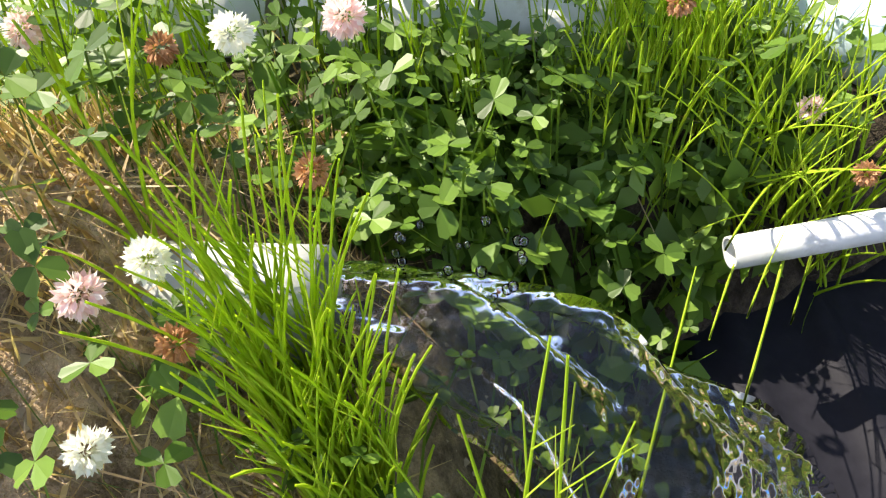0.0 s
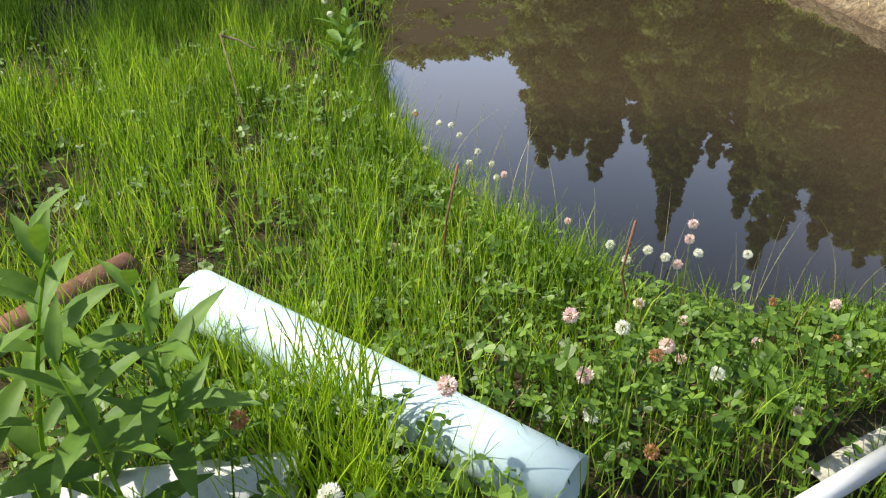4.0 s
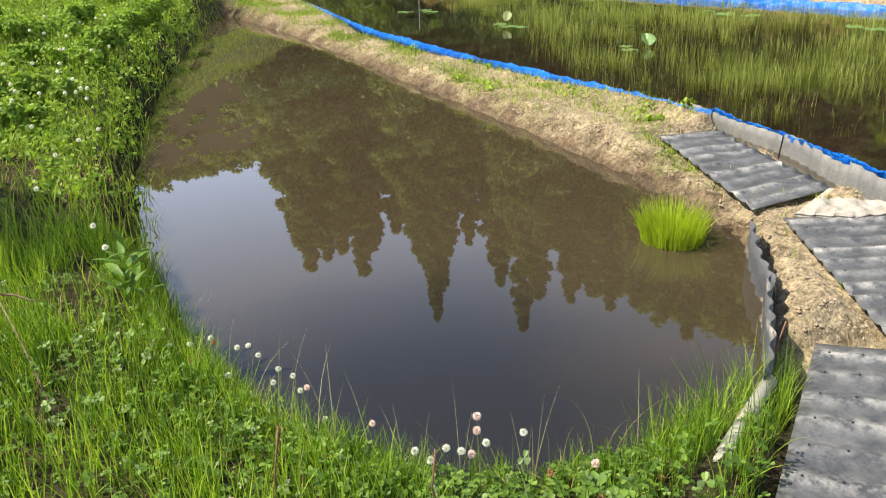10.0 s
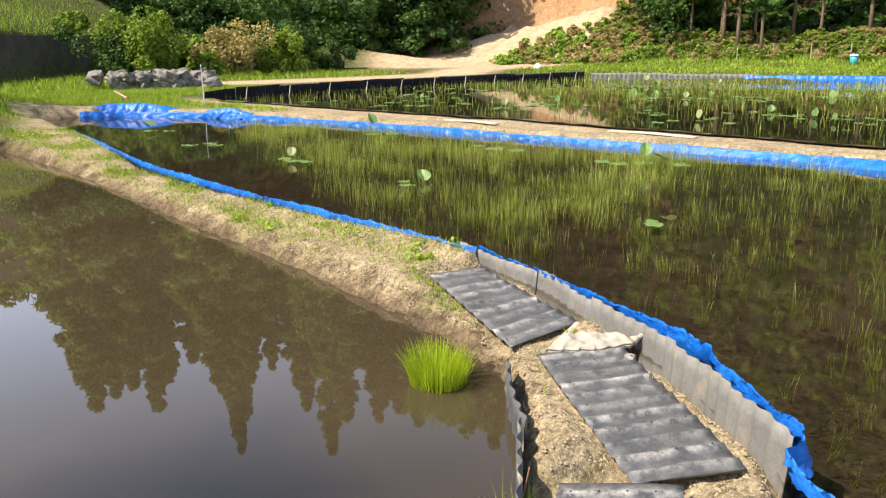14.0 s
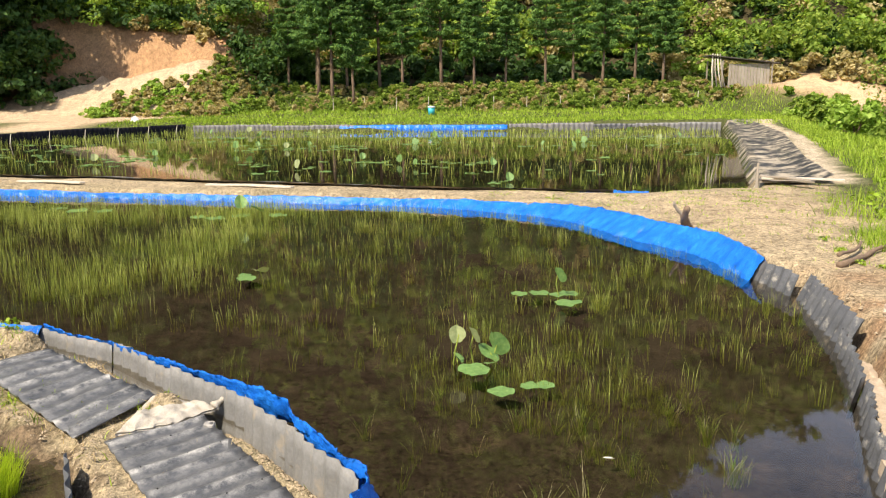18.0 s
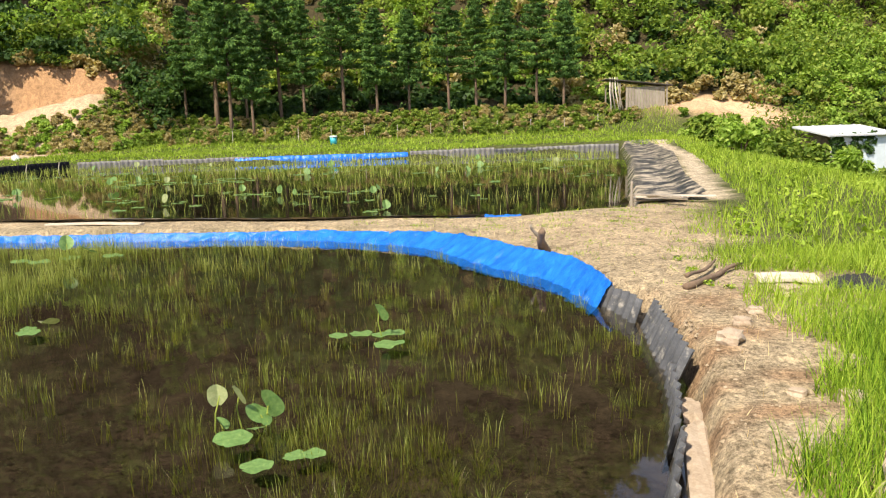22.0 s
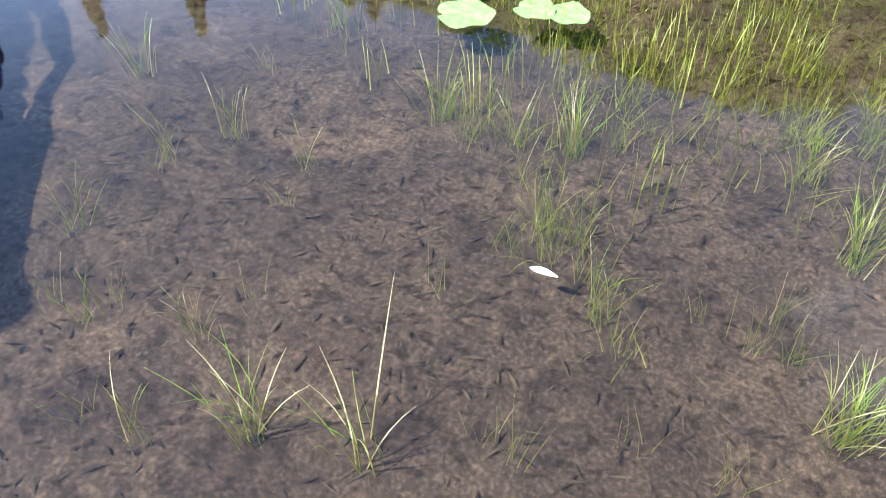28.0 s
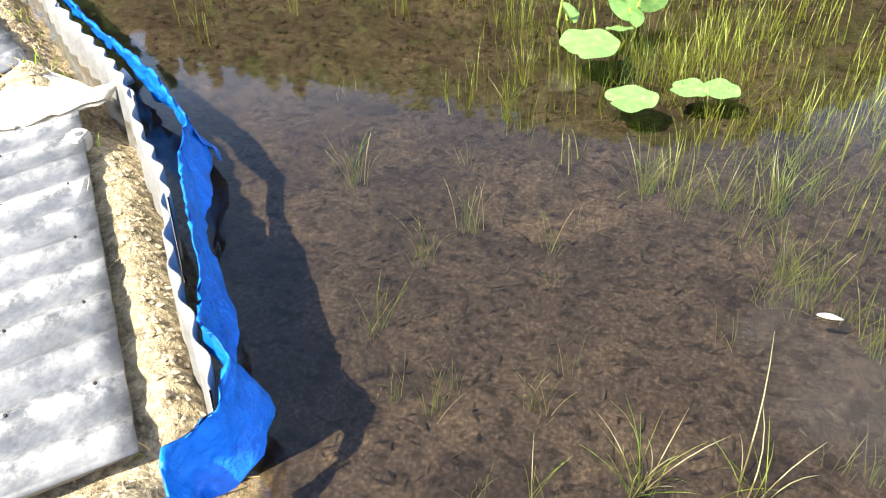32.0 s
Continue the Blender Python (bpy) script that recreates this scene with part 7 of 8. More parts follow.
# kerb slabs behind the right-hand panels
for k, (x, y, L, w, a) in enumerate([(5.52, -2.55, 0.34, 0.10, -13), (4.72, -2.36, 1.02, 0.11, -14), (3.72, -2.10, 0.46, 0.20, -8)]):
    stone("kerb_slab", x, y, (L * 1.1, w * 1.25, 0.16), a, 30 + k, M_STONE, "long pale tan stone slab edging the pond bank", "kerb slabs of the bank", 0.45)
stone("boulder", 4.0, -3.0, (0.30, 0.24, 0.24), 30, 41, M_STONE, "pale tan boulder in the grass", "boulders", 0.25)
stone("boulder", 3.5, -2.68, (0.28, 0.22, 0.16), 80, 42, M_STONE, "pale tan boulder in the grass", "boulders", 0.3)
stone("stone", 4.13, 1.36, (0.07, 0.06, 0.06), 10, 43, M_ROCK, "small pale stone on the sack", "", 0.1)
for k, (x, y, s) in enumerate([(5.0, -3.2, 0.12), (5.6, -3.5, 0.10), (6.6, -3.2, 0.09), (4.5, -2.75, 0.10), (6.1, -2.95, 0.14), (7.42, -3.85, 0.16), (5.2, -3.0, 0.07), (6.9, -3.4, 0.08)]):
    stone("stone", x, y, (s * 1.3, s, s * 0.7), k * 37, 50 + k, M_STONE, "small tan stone on the bare bank", "stones of the bank")


# sandbag between the two plates
def sack(corners, z, thick, seed, label):
    """A half-empty sack, slack and creased, spread between four corners."""
    c = np.array(corners, float)
    n, m = 64, 46
    u, t = np.meshgrid(np.linspace(0, 1, n), np.linspace(0, 1, m), indexing="ij")
    p = (c[0] * (1 - t)[..., None] + c[1] * t[..., None]) * (1 - u)[..., None] + (c[3] * (1 - t)[..., None] + c[2] * t[..., None]) * u[..., None]
    edge = np.minimum(np.minimum(u, 1 - u), np.minimum(t, 1 - t))
    body = smooth01(edge / 0.22) ** 0.7
    r = np.random.default_rng(seed)
    fold = np.zeros(u.shape)
    for k in range(9):
        a, f, q, w = r.normal(0.5, 0.5), r.uniform(9, 26), r.uniform(0, 6.28), r.uniform(2, 5)
        line = u * math.cos(a) + t * math.sin(a) + 0.05 * np.sin(w * (u - t) * 3 + q)
        fold += (1 - 2 * np.abs(np.sin(line * f * 0.5 + q))) * (0.4 + 0.6 * np.sin(u * w + t * 3 + q) ** 2) / 3.2
    p = p + 0.012 * np.stack([np.sin(t * 17 + 2 * u), np.sin(u * 19 + t)], -1) * (1 - smooth01(edge / 0.1))[..., None]
    top = z + thick * body * (0.75 + 0.35 * waves(u, t, seed, 0.8)) + 0.013 * fold * (0.25 + 0.75 * body) + 0.008
    low = np.full(u.shape, z - 0.01)
    v = np.concatenate([np.concatenate([p, top[..., None]], -1).reshape(-1, 3), np.concatenate([p, low[..., None]], -1).reshape(-1, 3)])
    v[:, :2] -= c.mean(0)
    q = grid_faces(n, m)
    idx = np.arange(n * m).reshape(n, m)
    rim = [np.stack([e[:-1], e[1:], e[1:] + n * m, e[:-1] + n * m], 1) for e in (idx[0, ::-1], idx[-1], idx[:, 0], idx[::-1, -1])]
    bag = empty("sandbag", (*c.mean(0), 0), label, "sandbag")
    mpart("body", mesh_of("body", v, np.concatenate([q[:, ::-1], q + n * m] + rim), None, [M_BAG], True), bag)
    neck = np.stack([np.linspace(0, 0.09, 6) + c[2][0] - c.mean(0)[0] - 0.02, np.linspace(0, -0.05, 6) + c[2][1] - c.mean(0)[1] + 0.02, np.linspace(z + 0.02, z + 0.05, 6)], 1)
    mpart("tied_neck", tube_mesh("tied_neck", neck, [0.03, 0.022, 0.014, 0.018, 0.026, 0.03], M_BAG, 10), bag)
    return bag


sack([(3.95, 1.80), (4.50, 1.86), (4.36, 1.40), (4.10, 1.56)], 0.05, 0.055, 2, "slack creased cream sandbag lying between the walkway plates")


# driftwood, boards and rubbish on the right bank
def stick(name, a, b, r, mat, label, wob=0.03, category="branch", seed=0):
    a, b = np.array(a, float), np.array(b, float)
    t = np.linspace(0, 1, 12)
    rng = np.random.default_rng(seed)
    p = a + (b - a) * t[:, None]
    p[:, 1] += wob * np.sin(t * 6 + rng.uniform(0, 6))
    p[:, 2] += wob * 0.5 * np.sin(t * 9 + rng.uniform(0, 6)) * t * (1 - t) * 3
    return tagged(new(name, tube_mesh(name, p, r * (1 - 0.45 * t) * (1 + 0.12 * np.sin(t * 23)), mat, 8)), label, category)


M_LOG = M_BARK
gz = ground_z(8.2, -3.5)
stick("branch", (7.72, -3.12, gz + 0.03), (8.62, -3.9, gz + 0.05), 0.032, M_LOG, "dark dead branch lying on the bank", seed=1)
stick("branch", (7.95, -3.22, gz + 0.08), (8.75, -3.72, gz + 0.07), 0.02, M_LOG, "thin dead branch lying across another", seed=2)


def board(name, x, y, z, L, w, h, turn, mat, label, pitch=0.0, category="board"):
    bm = box_bm(L, w, h, min(0.006, h * 0.3))
    bmesh.ops.subdivide_edges(bm, edges=[e for e in bm.edges if e.calc_length() > L * 0.7], cuts=8)
    for v in bm.verts:
        v.co.z += 0.006 * math.sin(v.co.x / L * 7 + x)
    ob = part(name, bm, mat)
    ob.matrix_basis = pose(x, y, z, pitch, 0, turn)
    return tagged(ob, label, category)


board("white_board", 7.93, -4.05, ground_z(7.93, -4.05) + 0.03, 0.5, 0.3, 0.035, 78, M_PALEWOOD, "whitish board lying on the bank")


def heap(name, x, y, sx, sy, sz, mat, label, seed, category):
    bm = bmesh.new()
    bmesh.ops.create_grid(bm, x_segments=26, y_segments=26, size=0.5)
    for v in bm.verts:
        q = max(0.0, 1 - (v.co.x ** 2 + v.co.y ** 2) * 4)
        v.co.z = sz * q ** 0.6 * (0.65 + 0.5 * noise.noise(Vector((v.co.x * 9, v.co.y * 9, seed)))) + sz * 0.25 * noise.noise(Vector((v.co.x * 23, v.co.y * 23, seed))) * q
        v.co.x *= sx
        v.co.y *= sy
    ob = part(name, bm, mat, None, smooth=True)
    ob.location = (x, y, ground_z(x, y) - 0.01)
    return tagged(ob, label, category)


heap("black_netting", 7.75, -4.55, 0.45, 0.5, 0.12, M_DARK, "crumpled black netting heap on the bank", 3, "netting")
stick("stump", (10.25, -2.2, ground_z(10.25, -2.2) - 0.02), (9.95, -2.12, ground_z(10.25, -2.2) + 0.30), 0.065, M_BARK, "weathered forked stake leaning over the blue sheet", 0.02, "stake", 5)
stick("stake", (10.5, -2.25, ground_z(10.5, -2.25) - 0.02), (10.35, -2.05, ground_z(10.5, -2.25) + 0.3), 0.03, M_WOOD, "weathered stake beside a forked one", 0.02, "stake", 6)

# the near corner of the lotus pond: post and boards
stick("grey_post", (14.55, -4.12, 0.0), (14.57, -4.12, 0.62), 0.035, M_WOOD, "grey wooden post at the lotus pond's corner", 0.004, "post")
for k, (x, y, L, tn, m, dz) in enumerate([(14.75, -4.75, 1.15, 98, M_PALEWOOD, 0.05), (14.55, -4.6, 0.9, 88, M_WOOD, 0.02), (14.35, -4.8, 1.3, 80, M_PALEWOOD, 0.09), (14.15, -2.9, 2.2, 93, M_PALEWOOD, 0.0), (14.25, -4.5, 1.0, 40, M_WOOD, 0.12)]):
    board("loose_board", x, y, ground_z(x, y) + 0.02 + dz, L, 0.14, 0.03, tn, m, "weathered pale board beside the lotus pond", 0, "board")
for k, (x, y, L, tn) in enumerate([(14.0, 13.5, 2.4, 84), (14.6, 9.2, 1.5, 82), (14.25, 5.0, 1.8, 80)]):
    board("loose_board", x, y, ground_z(x, y) + 0.025, L, 0.16, 0.03, tn, M_PALEWOOD, "pale board lying on the middle dike", 0, "board")
tarp_strip("blue_tarp", [(13.95, -0.7), (13.85, -1.2), (13.9, -2.2)], [0.18, 0.2, 0.18], 0.05, 0.12, "small scrap of blue tarpaulin on the dike", 12, lip=0.2)


# ---- edges of the lotus pond ----
def liner(name, inner, outer, zi, zo, mat, label, seed, n=120, m=8):
    """A sheet laid over a bank between two lines, rumpled."""
    a, _ = resample([(*p, 0) for p in inner], 0.1)
    b, _ = resample([(*p, 0) for p in outer], 0.1)
    q = np.linspace(0, 1, n)
    ia, ib = q * (len(a) - 1), q * (len(b) - 1)
    pa = np.stack([np.interp(ia, np.arange(len(a)), a[:, k]) for k in (0, 1)], 1)
    pb = np.stack([np.interp(ib, np.arange(len(b)), b[:, k]) for k in (0, 1)], 1)
    t = np.linspace(0, 1, m)
    p = pa[:, None] * (1 - t)[None, :, None] + pb[:, None] * t[None, :, None]
    z = zi + (zo - zi) * t[None] + 0.012 * waves(p[..., 0], p[..., 1], seed, 0.8) + 0.01 * waves(p[..., 0], p[..., 1], seed + 1, 0.3)
    g = land(p[..., 0], p[..., 1]) + 0.02
    z = np.maximum(z, g)
    v = np.concatenate([p, z[..., None]], -1).reshape(-1, 3)
    q4 = grid_faces(n, m)
    back = v - np.array([0, 0, 0.004])
    return tagged(new(name, mesh_of(name, np.concatenate([v, back]), np.concatenate([q4, q4[:, ::-1] + len(v)]), None, [mat], True)), label, "pond liner")


M_LINER = surface("muddy_liner", [(0.3, (0.022, 0.022, 0.026)), (0.6, (0.05, 0.05, 0.055)), (0.8, (0.1, 0.1, 0.1))], 2, 25, 0.5, 0.01, stain=((0.46, 0.39, 0.30), 2.2, 0.47, 0.6))
M_GREYLINER = surface("dusty_liner", [(0.3, (0.06, 0.06, 0.062)), (0.6, (0.12, 0.12, 0.12)), (0.8, (0.2, 0.195, 0.185))], 2, 25, 0.6, 0.006, stain=((0.42, 0.36, 0.28), 1.6, 0.5, 0.62))
liner("black_liner", [(14.6, -4.1), (18.2, -4.8), (30, -7.2), (42.2, -9.4)], [(14.6, -5.4), (18.4, -6.1), (30, -8.9), (43.0, -11.0)], -0.05, 0.42, M_LINER, "black plastic liner with sand stains on the pond bank", 81)
liner("near_liner", [(14.35, -1.6), (14.75, 2), (15.35, 5), (16.05, 9), (16.45, 13), (17.3, 20)], [(13.75, -1.6), (14.1, 2), (14.7, 5), (15.4, 9), (15.8, 13), (16.6, 20)], -0.05, 0.22, M_GREYLINER, "dusty grey plastic liner along the middle dike", 83)


def panel_row(pts, top, mats, label, group, step=1.8, pitch=0.26, amp=0.03):
    line, s = resample([(*p, 0) for p in pts], step)
    for k, (a, b) in enumerate(zip(line[:-1], line[1:])):
        wave_panel("edging_panel", a[:2], b[:2], top + 0.03 * math.sin(k * 2.1), -0.1, mats[k % len(mats)], pitch, amp, 0.03, label, group, seed=300 + k)


panel_row([(40.2, 18.0), (40.7, 9.5)], 0.34, [M_PLATE2], "pale grey corrugated panel on the far pond edge", "panels of the far edge")
tarp_strip("blue_tarp", [(40.6, 10.2), (40.9, 6.0), (41.2, 1.5)], [0.3, 0.33, 0.3], 0.05, 0.1, "sun-bleached blue tarpaulin on the far pond edge", 14, lip=0.2, bulge=0.05)
panel_row([(41.25, 1.4), (42.2, -9.3)], 0.36, [M_PLATE2, M_PLATE2, M_PLATE], "grey corrugated panel on the far pond edge", "panels of the far edge")
panel_row([(17.4, 21.6), (18.4, 22.4), (24, 22.9), (32, 21.6), (40.1, 18.4)], 0.40, [M_BLACK], "black corrugated edging panel of the lotus pond", "black panels of the lotus pond", 2.2)
for k, t in enumerate(np.linspace(0.06, 0.96, 11)):
    q = np.array([18.4, 22.3]) * (1 - t) + np.array([40.0, 18.2]) * t + np.array([0, 2.2 * t * (1 - t)])
    stick("pale_stake", (q[0], q[1], 0.0), (q[0] + 0.05, q[1] - 0.05, 0.42), 0.024, M_PALEWOOD, "pale stake holding the black edging panels", 0.004, "stake", k)
stick("thin_pole", (15.0, 18.6, 0.0), (15.0, 18.63, 1.35), 0.016, M_TIN, "thin grey pole standing in the pond edge", 0.0, "pole")
tarp_strip("blue_tarp", [(12.0, 20.7), (12.65, 20.15), (13.15, 19.2), (13.75, 18.1)], [0.14, 0.34, 0.36, 0.18], 0.05, 0.25, "heaped bright blue tarpaulin at the pond's far end", 15, lip=0.35, bulge=0.08, fold=0.09)
tarp_strip("blue_tarp", [(13.75, 17.1), (13.9, 16.4), (14.0, 15.6)], [0.2, 0.3, 0.16], 0.05, 0.22, "crumpled blue tarpaulin beside a heaped one", 16, lip=0.3, bulge=0.06, fold=0.08)

# the bucket, and a white bag on the far strip
bk = empty("bucket", (50.4, 6.75, ground_z(50.4, 6.75)), "teal plastic bucket with a white lid on the grass", "bucket")
mpart("body", tube_mesh("body", [(0, 0, 0), (0, 0, 0.2), (0, 0, 0.46)], [0.19, 0.21, 0.23], M_GREENBUCKET, 18), bk)
mpart("lid", tube_mesh("lid", [(0, 0, 0.46), (0, 0, 0.5), (0, 0, 0.56)], [0.25, 0.25, 0.2], M_WHITE, 18), bk, "white lid")
heap("white_bag", 44.0, 23.3, 0.5, 0.5, 0.4, M_WHITE, "small white plastic bag on the grass strip", 9, "bag")

# thin fence stakes in front of the pines
for k in range(12):
    y = 14 - k * 2.2
    stick("fence_stake", (53.6, y, ground_z(53.6, y) - 0.05), (53.62, y, ground_z(53.6, y) + 0.95), 0.028, M_PALEWOOD, "thin pale fence stake before the bushes", 0.0, "stake", k)


# ---- stones, wall and buildings at the back ----
rr = np.random.default_rng(31)
for k in range(46):
    t = rr.uniform()
    x, y = 18.6 + 4.2 * t + rr.normal(0, 0.25), 30.2 - 2.0 * t + rr.normal(0, 0.35)
    s = rr.uniform(0.28, 0.62)
    ob = new("rubble_stone", rock_mesh("rubble_stone", s * 1.3, s, s * 0.8, 600 + k, M_QUARRY, 3, 0.3))
    ob.matrix_basis = pose(x, y, ground_z(x, y) + (0.15 if k % 2 else 0.48) * 1.0, rr.uniform(-20, 20), rr.uniform(-20, 20), rr.uniform(0, 360))
    tagged(ob, "grey quarry stone in a rough heap", "stone", "heap of quarry stones")


def retaining_wall():
    pts = np.array(WALL[1:], float)
    line, s = resample(pts, 0.5)
    wall = empty("wall_left", (0, 0, 0), "dark weathered retaining wall below a grassy slope", "wall", kind="structure")
    rng = np.random.default_rng(2)
    n = len(line)
    g = land(line[:, 0], line[:, 1])
    top = 2.62 + 0.06 * np.sin(s * 0.4)
    rows = []
    for off, h in ((0, 0), (0.12, 0.5), (0.25, 1.0), (0.7, 1.0), (0.7, 0.0)):
        rows.append(np.stack([line[:, 0] - 0.1 * off, line[:, 1] + off, g - 0.2 + (top - g + 0.2) * h], 1))
    me = mesh_of("concrete_face", np.stack(rows), grid_faces(5, n), None, [M_CONC], False)
    mpart("concrete_face", me, wall)


retaining_wall()


M_OLDPLANK = surface("old_brown_plank", [(0.3, (0.09, 0.06, 0.04)), (0.7, (0.24, 0.17, 0.11))], 4, 30, 0.9, 0.003, stretch=(1, 1, 0.15))
M_PALEBLUE = surface("pale_blue_sheet", [(0.3, (0.5, 0.58, 0.64)), (0.7, (0.66, 0.73, 0.78))], 3, 30, 0.6, 0.002)


def hut():
    """Small store hut with a tin roof and vines on its wall."""
    x, y = 41.6, -20.5
    g = ground_z(x, y)
    h = empty("hut", (x, y, g), "small weathered wooden hut with a pale tin roof", "hut")
    W, D, H = 2.6, 3.0, max(2.2, 0.35 - g)
    turn = Matrix.Rotation(radians(7), 4, "Z")
    h.matrix_basis = Matrix.Translation((x, y, g)) @ turn

    for nm, sx, sy, px, py, m in (("front_wall", 0.08, D, -W / 2, 0, M_PLASTER), ("back_wall", 0.08, D, W / 2, 0, M_WOOD), ("side_wall", W, 0.08, 0, -D / 2, M_WOOD), ("side_wall", W, 0.08, 0, D / 2, M_WOOD)):
        part(nm, box_bm(sx, sy, H, 0.01, (px, py, H / 2)), m, h)
    part("roof", box_bm(W + 0.7, D + 0.7, 0.1, 0.015, (0, 0, H + 0.1), Matrix.Rotation(radians(-7), 3, "Y")), M_TIN, h, "pale tin sheet roof")
    for k in range(9):
        part("plank", box_bm(W / 9 - 0.02, 0.03, H * 0.96, 0.004, (-W / 2 + (k + 0.5) * W / 9, D / 2 + 0.055, H * 0.49)), M_OLDPLANK, h)
    part("panel", box_bm(0.04, 1.2, H * 0.9, 0.006, (-W / 2 - 0.065, -D / 2 + 0.75, H * 0.46)), M_PALEBLUE, h, "pale blue wall sheet")
    vr = np.random.default_rng(6)
    vc = [(-W / 2 - 0.12, -D / 2 + vr.uniform(0.9, D), H * vr.uniform(0.5, 0.98)) for _ in range(26)]
    mpart("vine", leaf_cloud("vine", vc, [(0.08, 0.22, 0.2)] * 26, 26, 0.13, M_DARKLEAF, 8), h, "dark vine leaves on the wall")
    for k in range(5):
        part("roof_rib", box_bm(W + 0.7, 0.03, 0.03, 0.004, (0, -D / 2 + k * D / 4, H + 0.17), Matrix.Rotation(radians(-7), 3, "Y")), M_TIN, h)


hut()


def house():
    """Gable end towards the ponds, ridge running away from them."""
    x, y = 47.3, -31.8
    g = ground_z(x, y)
    h = empty("house", (x, y, g), "white house with a blue tin gable roof", "house")
    h.matrix_basis = Matrix.Translation((x, y, g)) @ Matrix.Rotation(radians(-32), 4, "Z")
    L, W, H, rise = 8.0, 7.2, 1.0 - g, 1.95
    part("wall", box_bm(L, W, H, 0.02, (0, 0, H / 2)), M_PLASTER, h)
    slope = math.atan2(rise, W / 2)
    for sgn in (-1, 1):
        part("roof_slope", box_bm(L + 1.2, (W / 2 + 0.5) / math.cos(slope), 0.14, 0.02, (0, sgn * (W / 4 + 0.25), H + rise / 2 - 0.05), Matrix.Rotation(-sgn * slope, 3, "X")), M_BLUEROOF, h, "blue tin roof slope")
    for px in (-L / 2 + 0.02, L / 2 - 0.12):
        bm = bmesh.new()
        vs = [bm.verts.new(c) for c in ((px, W / 2, H), (px, -W / 2, H), (px, 0, H + rise - 0.1), (px + 0.1, W / 2, H), (px + 0.1, -W / 2, H), (px + 0.1, 0, H + rise - 0.1))]
        for f in ((0, 1, 2), (5, 4, 3), (0, 3, 4, 1), (1, 4, 5, 2), (2, 5, 3, 0)):
            bm.faces.new([vs[i] for i in f])
        part("gable", bm, M_PLASTER, h)
    for k in (-1.6, 1.4):
        w = part("window", box_bm(0.06, 1.5, 1.0, 0.01, (-L / 2 - 0.02, k, H - 0.9)), M_DARK, h)
        part("frame", box_bm(0.04, 1.7, 0.08, 0.005, (-L / 2 - 0.05, k, H - 0.36)), M_TIN, w)


house()


def lean_to():
    x, y = 54.6, -13.4
    g = ground_z(x, y)
    h = empty("lean_to", (x, y, g), "grey board lean-to shed with leaning poles", "shed")
    h.matrix_basis = Matrix.Translation((x, y, g))
    for k in range(13):
        part("board", box_bm(0.04, 0.18, 1.5 - 0.03 * (k % 3), 0.004, (0, -1.3 + k * 0.2, 0.72)), M_WOOD, h)
    part("roof", box_bm(2.2, 4.4, 0.07, 0.01, (0.8, 0.3, 1.75), Matrix.Rotation(radians(7), 3, "X")), M_CONC, h)
    for px, py in ((-0.1, 1.6), (-0.1, 2.2), (1.8, 2.2), (1.8, -1.6), (-0.1, -1.5)):
        part("post", box_bm(0.09, 0.09, 1.75, 0.01, (px, py, 0.85)), M_WOOD, h)
    for k in range(4):
        mpart("pole", tube_mesh("pole", [(-0.6, 1.5 + k * 0.25, 0), (-0.3, 1.7 + k * 0.2, 1.1), (-0.1, 1.8 + k * 0.15, 2.1)], 0.04, M_PALEWOOD if k % 2 else M_WOOD, 8), h)


lean_to()


# ---- bushes ----
def bush(x, y, s, n, leaf, mat, seed, label, name="bush", tall=1.0, per=60):
    r = np.random.default_rng(seed)
    g = ground_z(x, y)
    ob = empty(name, (x, y, g), label, "bush")
    cs = [(r.normal(0, 0.4) * s, r.normal(0, 0.4) * s, s * tall * r.uniform(0.2, 1.1)) for _ in range(n)]
    rs = [(s * r.uniform(0.25, 0.45),) * 3 for _ in range(n)]
    for k in range(5):
        c = cs[k % n]
        mpart("branch", tube_mesh("branch", [(0, 0, -0.05), (c[0] * 0.4, c[1] * 0.4, c[2] * 0.5), c], [0.03 * s, 0.02 * s, 0.008 * s], M_BARK, 6), ob)
    mpart("foliage", leaf_cloud("foliage", cs, rs, per, leaf, mat, seed), ob)
    return ob


rr = np.random.default_rng(61)
for k, (x, y, s) in enumerate([(33.5, -12.6, 1.2), (37.5, -15.6, 1.2), (31.5, -14.6, 0.9), (33.0, -18.4, 0.7), (30.5, -16.5, 0.6), (38.5, -23.5, 1.8), (42, -26, 2.0), (46, -27, 2.2), (34, -20.5, 0.9), (29.5, -18.5, 1.2), (48, -22, 2.2), (52, -22, 2.4), (27.5, -14.0, 0.8), (45, -18, 1.4)]):
    bush(x, y, s, 12, 0.13, M_BROAD if k % 3 else M_BRIGHT, 900 + k, "leafy green bush on the slope beside the pond", per=110)
for k in range(20):
    x, y = rr.uniform(30, 47), rr.uniform(-27, -15)
    if abs(x - 41) + abs(y + 20.5) > 4.6 and y < -9.5 - 0.17 * (x - 14):
        bush(x, y, rr.uniform(0.5, 1.1), 9, 0.16, M_GRASS if k % 3 else M_BROAD, 1100 + k, "leafy green bush on the slope beside the pond", per=70)
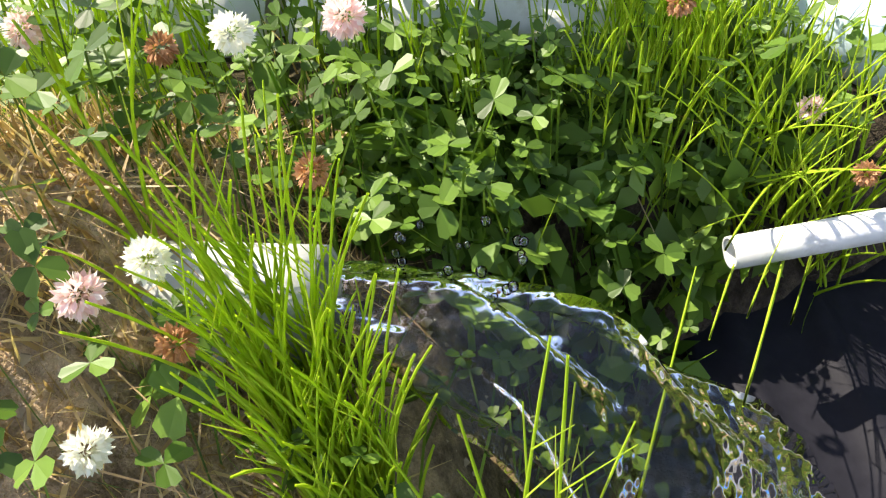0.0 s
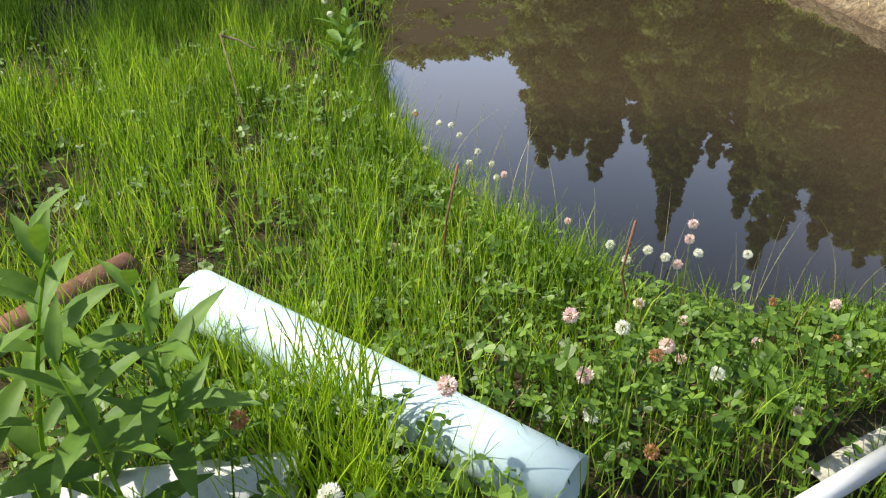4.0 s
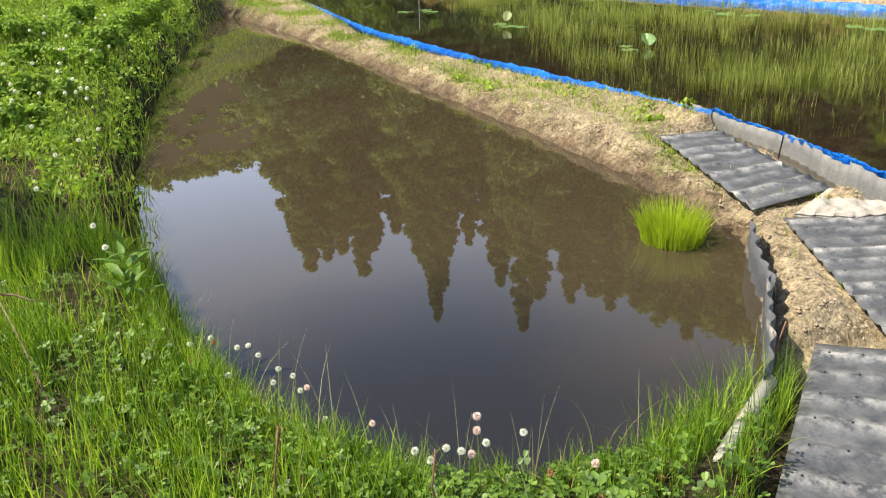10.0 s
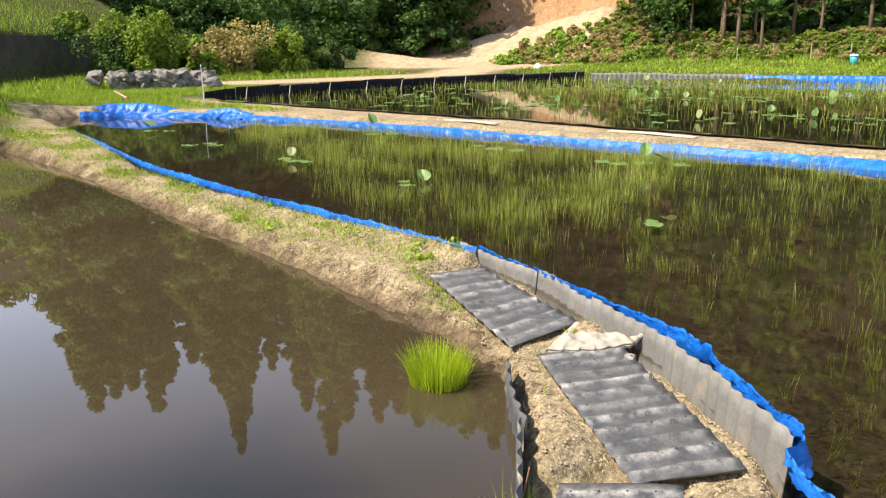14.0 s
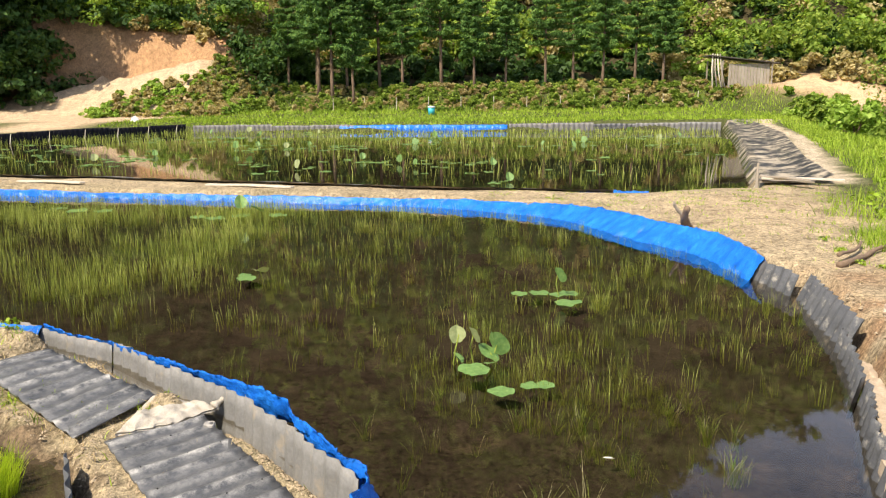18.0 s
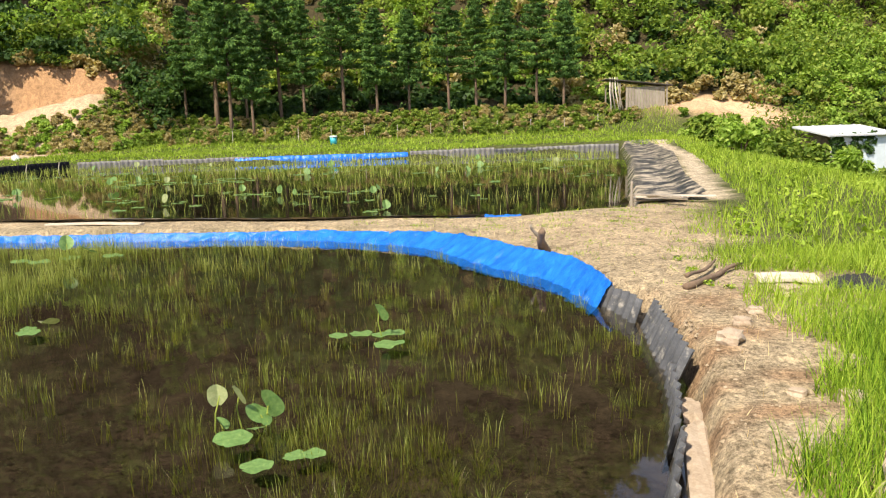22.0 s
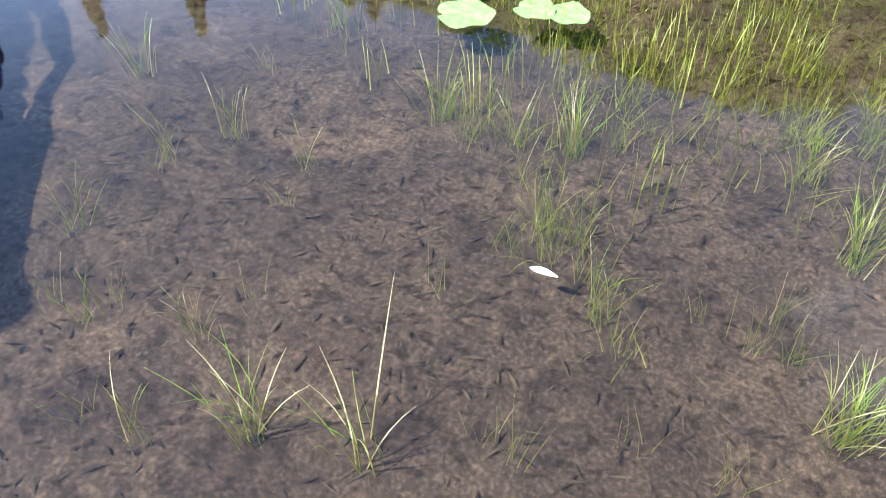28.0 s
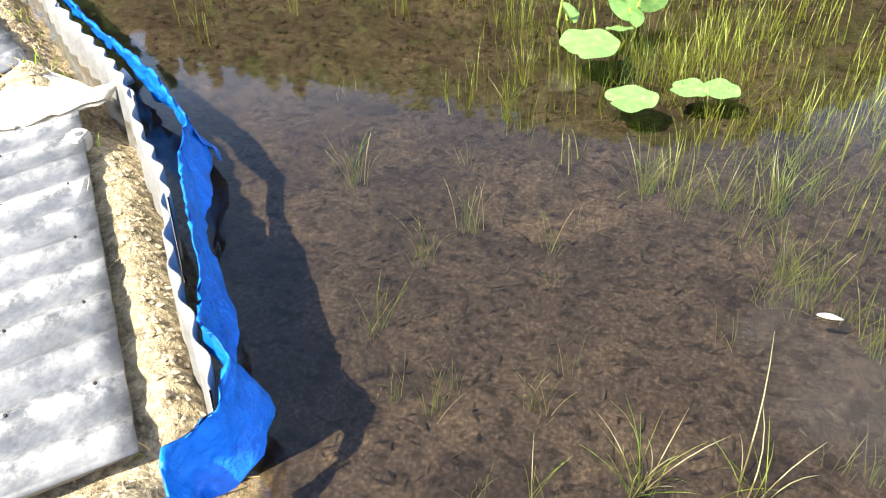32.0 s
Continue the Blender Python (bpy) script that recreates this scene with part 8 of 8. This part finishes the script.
# meadow bushes along the left bank of the first pond
for k, (x, y, s) in enumerate([(2.5, 8.4, 0.26), (2.9, 9.2, 0.28), (1.7, 7.2, 0.22), (3.6, 10.4, 0.3), (4.4, 11.7, 0.32), (5.1, 13.2, 0.34), (3.2, 11.4, 0.3), (6.0, 15.2, 0.36), (1.2, 6.4, 0.2), (4.6, 14.2, 0.36), (2.2, 9.8, 0.28)]):
    bush(x, y, s, 12, 0.032, M_BRIGHT, 950 + k, "low leafy bush on the pond bank", "bank_bush", 0.8, 240)
# saplings before the dark woods
for k in range(10):
    ang = radians(33 + k * 1.35 + rr.uniform(-0.4, 0.4))
    dist = rr.uniform(47, 52) if k < 9 else rr.uniform(50, 55)
    bush(math.sin(ang) * dist, math.cos(ang) * dist, rr.uniform(0.9, 2.3), 15, 0.13, M_DRYLEAF if k == 6 else M_DARKLEAF if k % 3 == 0 else M_BROAD, 990 + k, "leafy sapling in front of the dark woods", "sapling", 1.3, 230)
for k in range(16):
    y = rr.uniform(4.6, 12.5)
    x = 0.55 + 0.3 * (y - 4) + 0.012 * (y - 4) ** 2 - rr.uniform(0.1, 1.6)
    if signed_dist(np.array([x]), np.array([y]), POND1)[0] > 0.25:
        bush(x, y, rr.uniform(0.14, 0.26), 10, 0.035, M_BRIGHT, 1040 + k, "low leafy bush on the pond bank", "bank_bush", 0.8, 150)
for k, (x, y, s) in enumerate([(28.6, 47.6, 1.0), (30.2, 47.9, 1.3), (31.6, 47.2, 1.2), (33.2, 46.4, 1.5), (34.6, 45.0, 1.3), (29.4, 46.4, 0.7), (36.0, 44.0, 1.6), (37.4, 42.2, 1.4), (38.6, 40.6, 1.7), (40.0, 39.0, 1.5), (41.4, 37.4, 1.3), (35.4, 46.6, 1.8), (38.0, 43.8, 1.9), (40.6, 41.0, 1.9)]):
    bush(x, y, s, 14, 0.12, M_DARKLEAF if k % 3 else M_BROAD, 1200 + k, "dark leafy bush at the edge of the woods", "wood_edge_bush", 1.2, 190)
# dark hedge and shade tree at the left
for k, (x, y, s) in enumerate([(8.6, 22.0, 0.7), (9.4, 23.2, 0.8), (10.6, 24.2, 0.8), (7.6, 20.6, 0.7), (8.0, 23.6, 0.9)]):
    bush(x, y, s, 12, 0.09, M_BROAD if k % 2 else M_DARKLEAF, 970 + k, "dense green bush on the mound", "mound_bush", 0.8, 110)


def shade_tree(x, y, h, seed):
    r = np.random.default_rng(seed)
    g = ground_z(x, y)
    ob = empty("shade_tree", (x, y, g), "unseen broadleaf tree shading the grassy bank", "tree")
    t = np.linspace(0, 1, 8)
    mpart("trunk", tube_mesh("trunk", np.stack([0.1 * np.sin(t * 4), 0.1 * t, h * 0.7 * t], 1), 0.14 * (1 - 0.6 * t), M_BARK, 10), ob)
    w = h * 0.19
    cs = [(r.normal(0, w), r.normal(0, w), h * r.uniform(0.5, 1.0)) for _ in range(30)]
    for c in cs[:7]:
        mpart("limb", tube_mesh("limb", [(0.05, 0.05, h * 0.4), (c[0] * 0.5, c[1] * 0.5, c[2] * 0.8), c], [0.06, 0.04, 0.015], M_BARK, 6), ob)
    mpart("crown", leaf_cloud("crown", cs, [(0.14 * h, 0.14 * h, 0.11 * h)] * 30, 260, 0.13, M_BROAD, seed), ob)


# trees out of view, added for the shade they cast on bank and meadow
shade_tree(-1.9, 5.5, 3.2, 5)
for k, (x, y, h) in enumerate([(4.4, 27.6, 9.0), (3.0, 24.6, 8.6), (1.2, 22.4, 8.0), (2.6, 30.4, 9.0)]):
    shade_tree(x, y, h, 7 + k)


# the twig in the bank grass and the pale leaf afloat
stick("twig", (0.33, 2.05, 0.12), (0.36, 3.0, 0.42), 0.005, M_BARK, "dry bent twig in the bank grass", 0.03, "twig", 3)
stick("twig", (0.36, 3.0, 0.42), (0.47, 2.92, 0.38), 0.005, M_BARK, "dry twig end in the bank grass", 0.01, "twig", 4)
pl = OVAL[0].copy()
pl.materials.clear()
pl.materials.append(M_PALELEAF)
fl = tagged(new("pale_leaf", pl), "withered white leaf afloat on shallow water", "leaf")
fl.matrix_basis = pose(4.07, -0.75, 0.004, 0, 0, -85) @ Matrix.Diagonal((0.06, 0.035, 0.02, 1))
# the drain pipe at the tip of the muddy pond and the striped pole beyond the tarpaulin
pipe("drain_pipe", (7.85, 15.05, 0.0), (8.35, 15.6, 0.06), 0.06, 0.006, M_GREYPIPE, "short grey drain pipe in the earth at the pond's tip")
M_REDPAINT = surface("red_paint", [(0.3, (0.5, 0.04, 0.03)), (0.7, (0.66, 0.08, 0.06))], 6, 60, 0.5, 0.0005)
mark = empty("striped_pole", (0, 0, 0), "red and white striped pole lying on the bank", "pole")
ends = [(18.0, 27.6, ground_z(18.0, 27.6) + 0.06), (15.4, 22.9, ground_z(15.4, 22.9) + 0.06)]
for k in range(10):
    a, b = [[ends[0][i] + (ends[1][i] - ends[0][i]) * f for i in range(3)] for f in (k / 10, (k + 1) / 10)]
    mpart("band", tube_mesh("band", [a, b], 0.035, M_REDPAINT if k % 2 else M_WHITE, 10), mark)
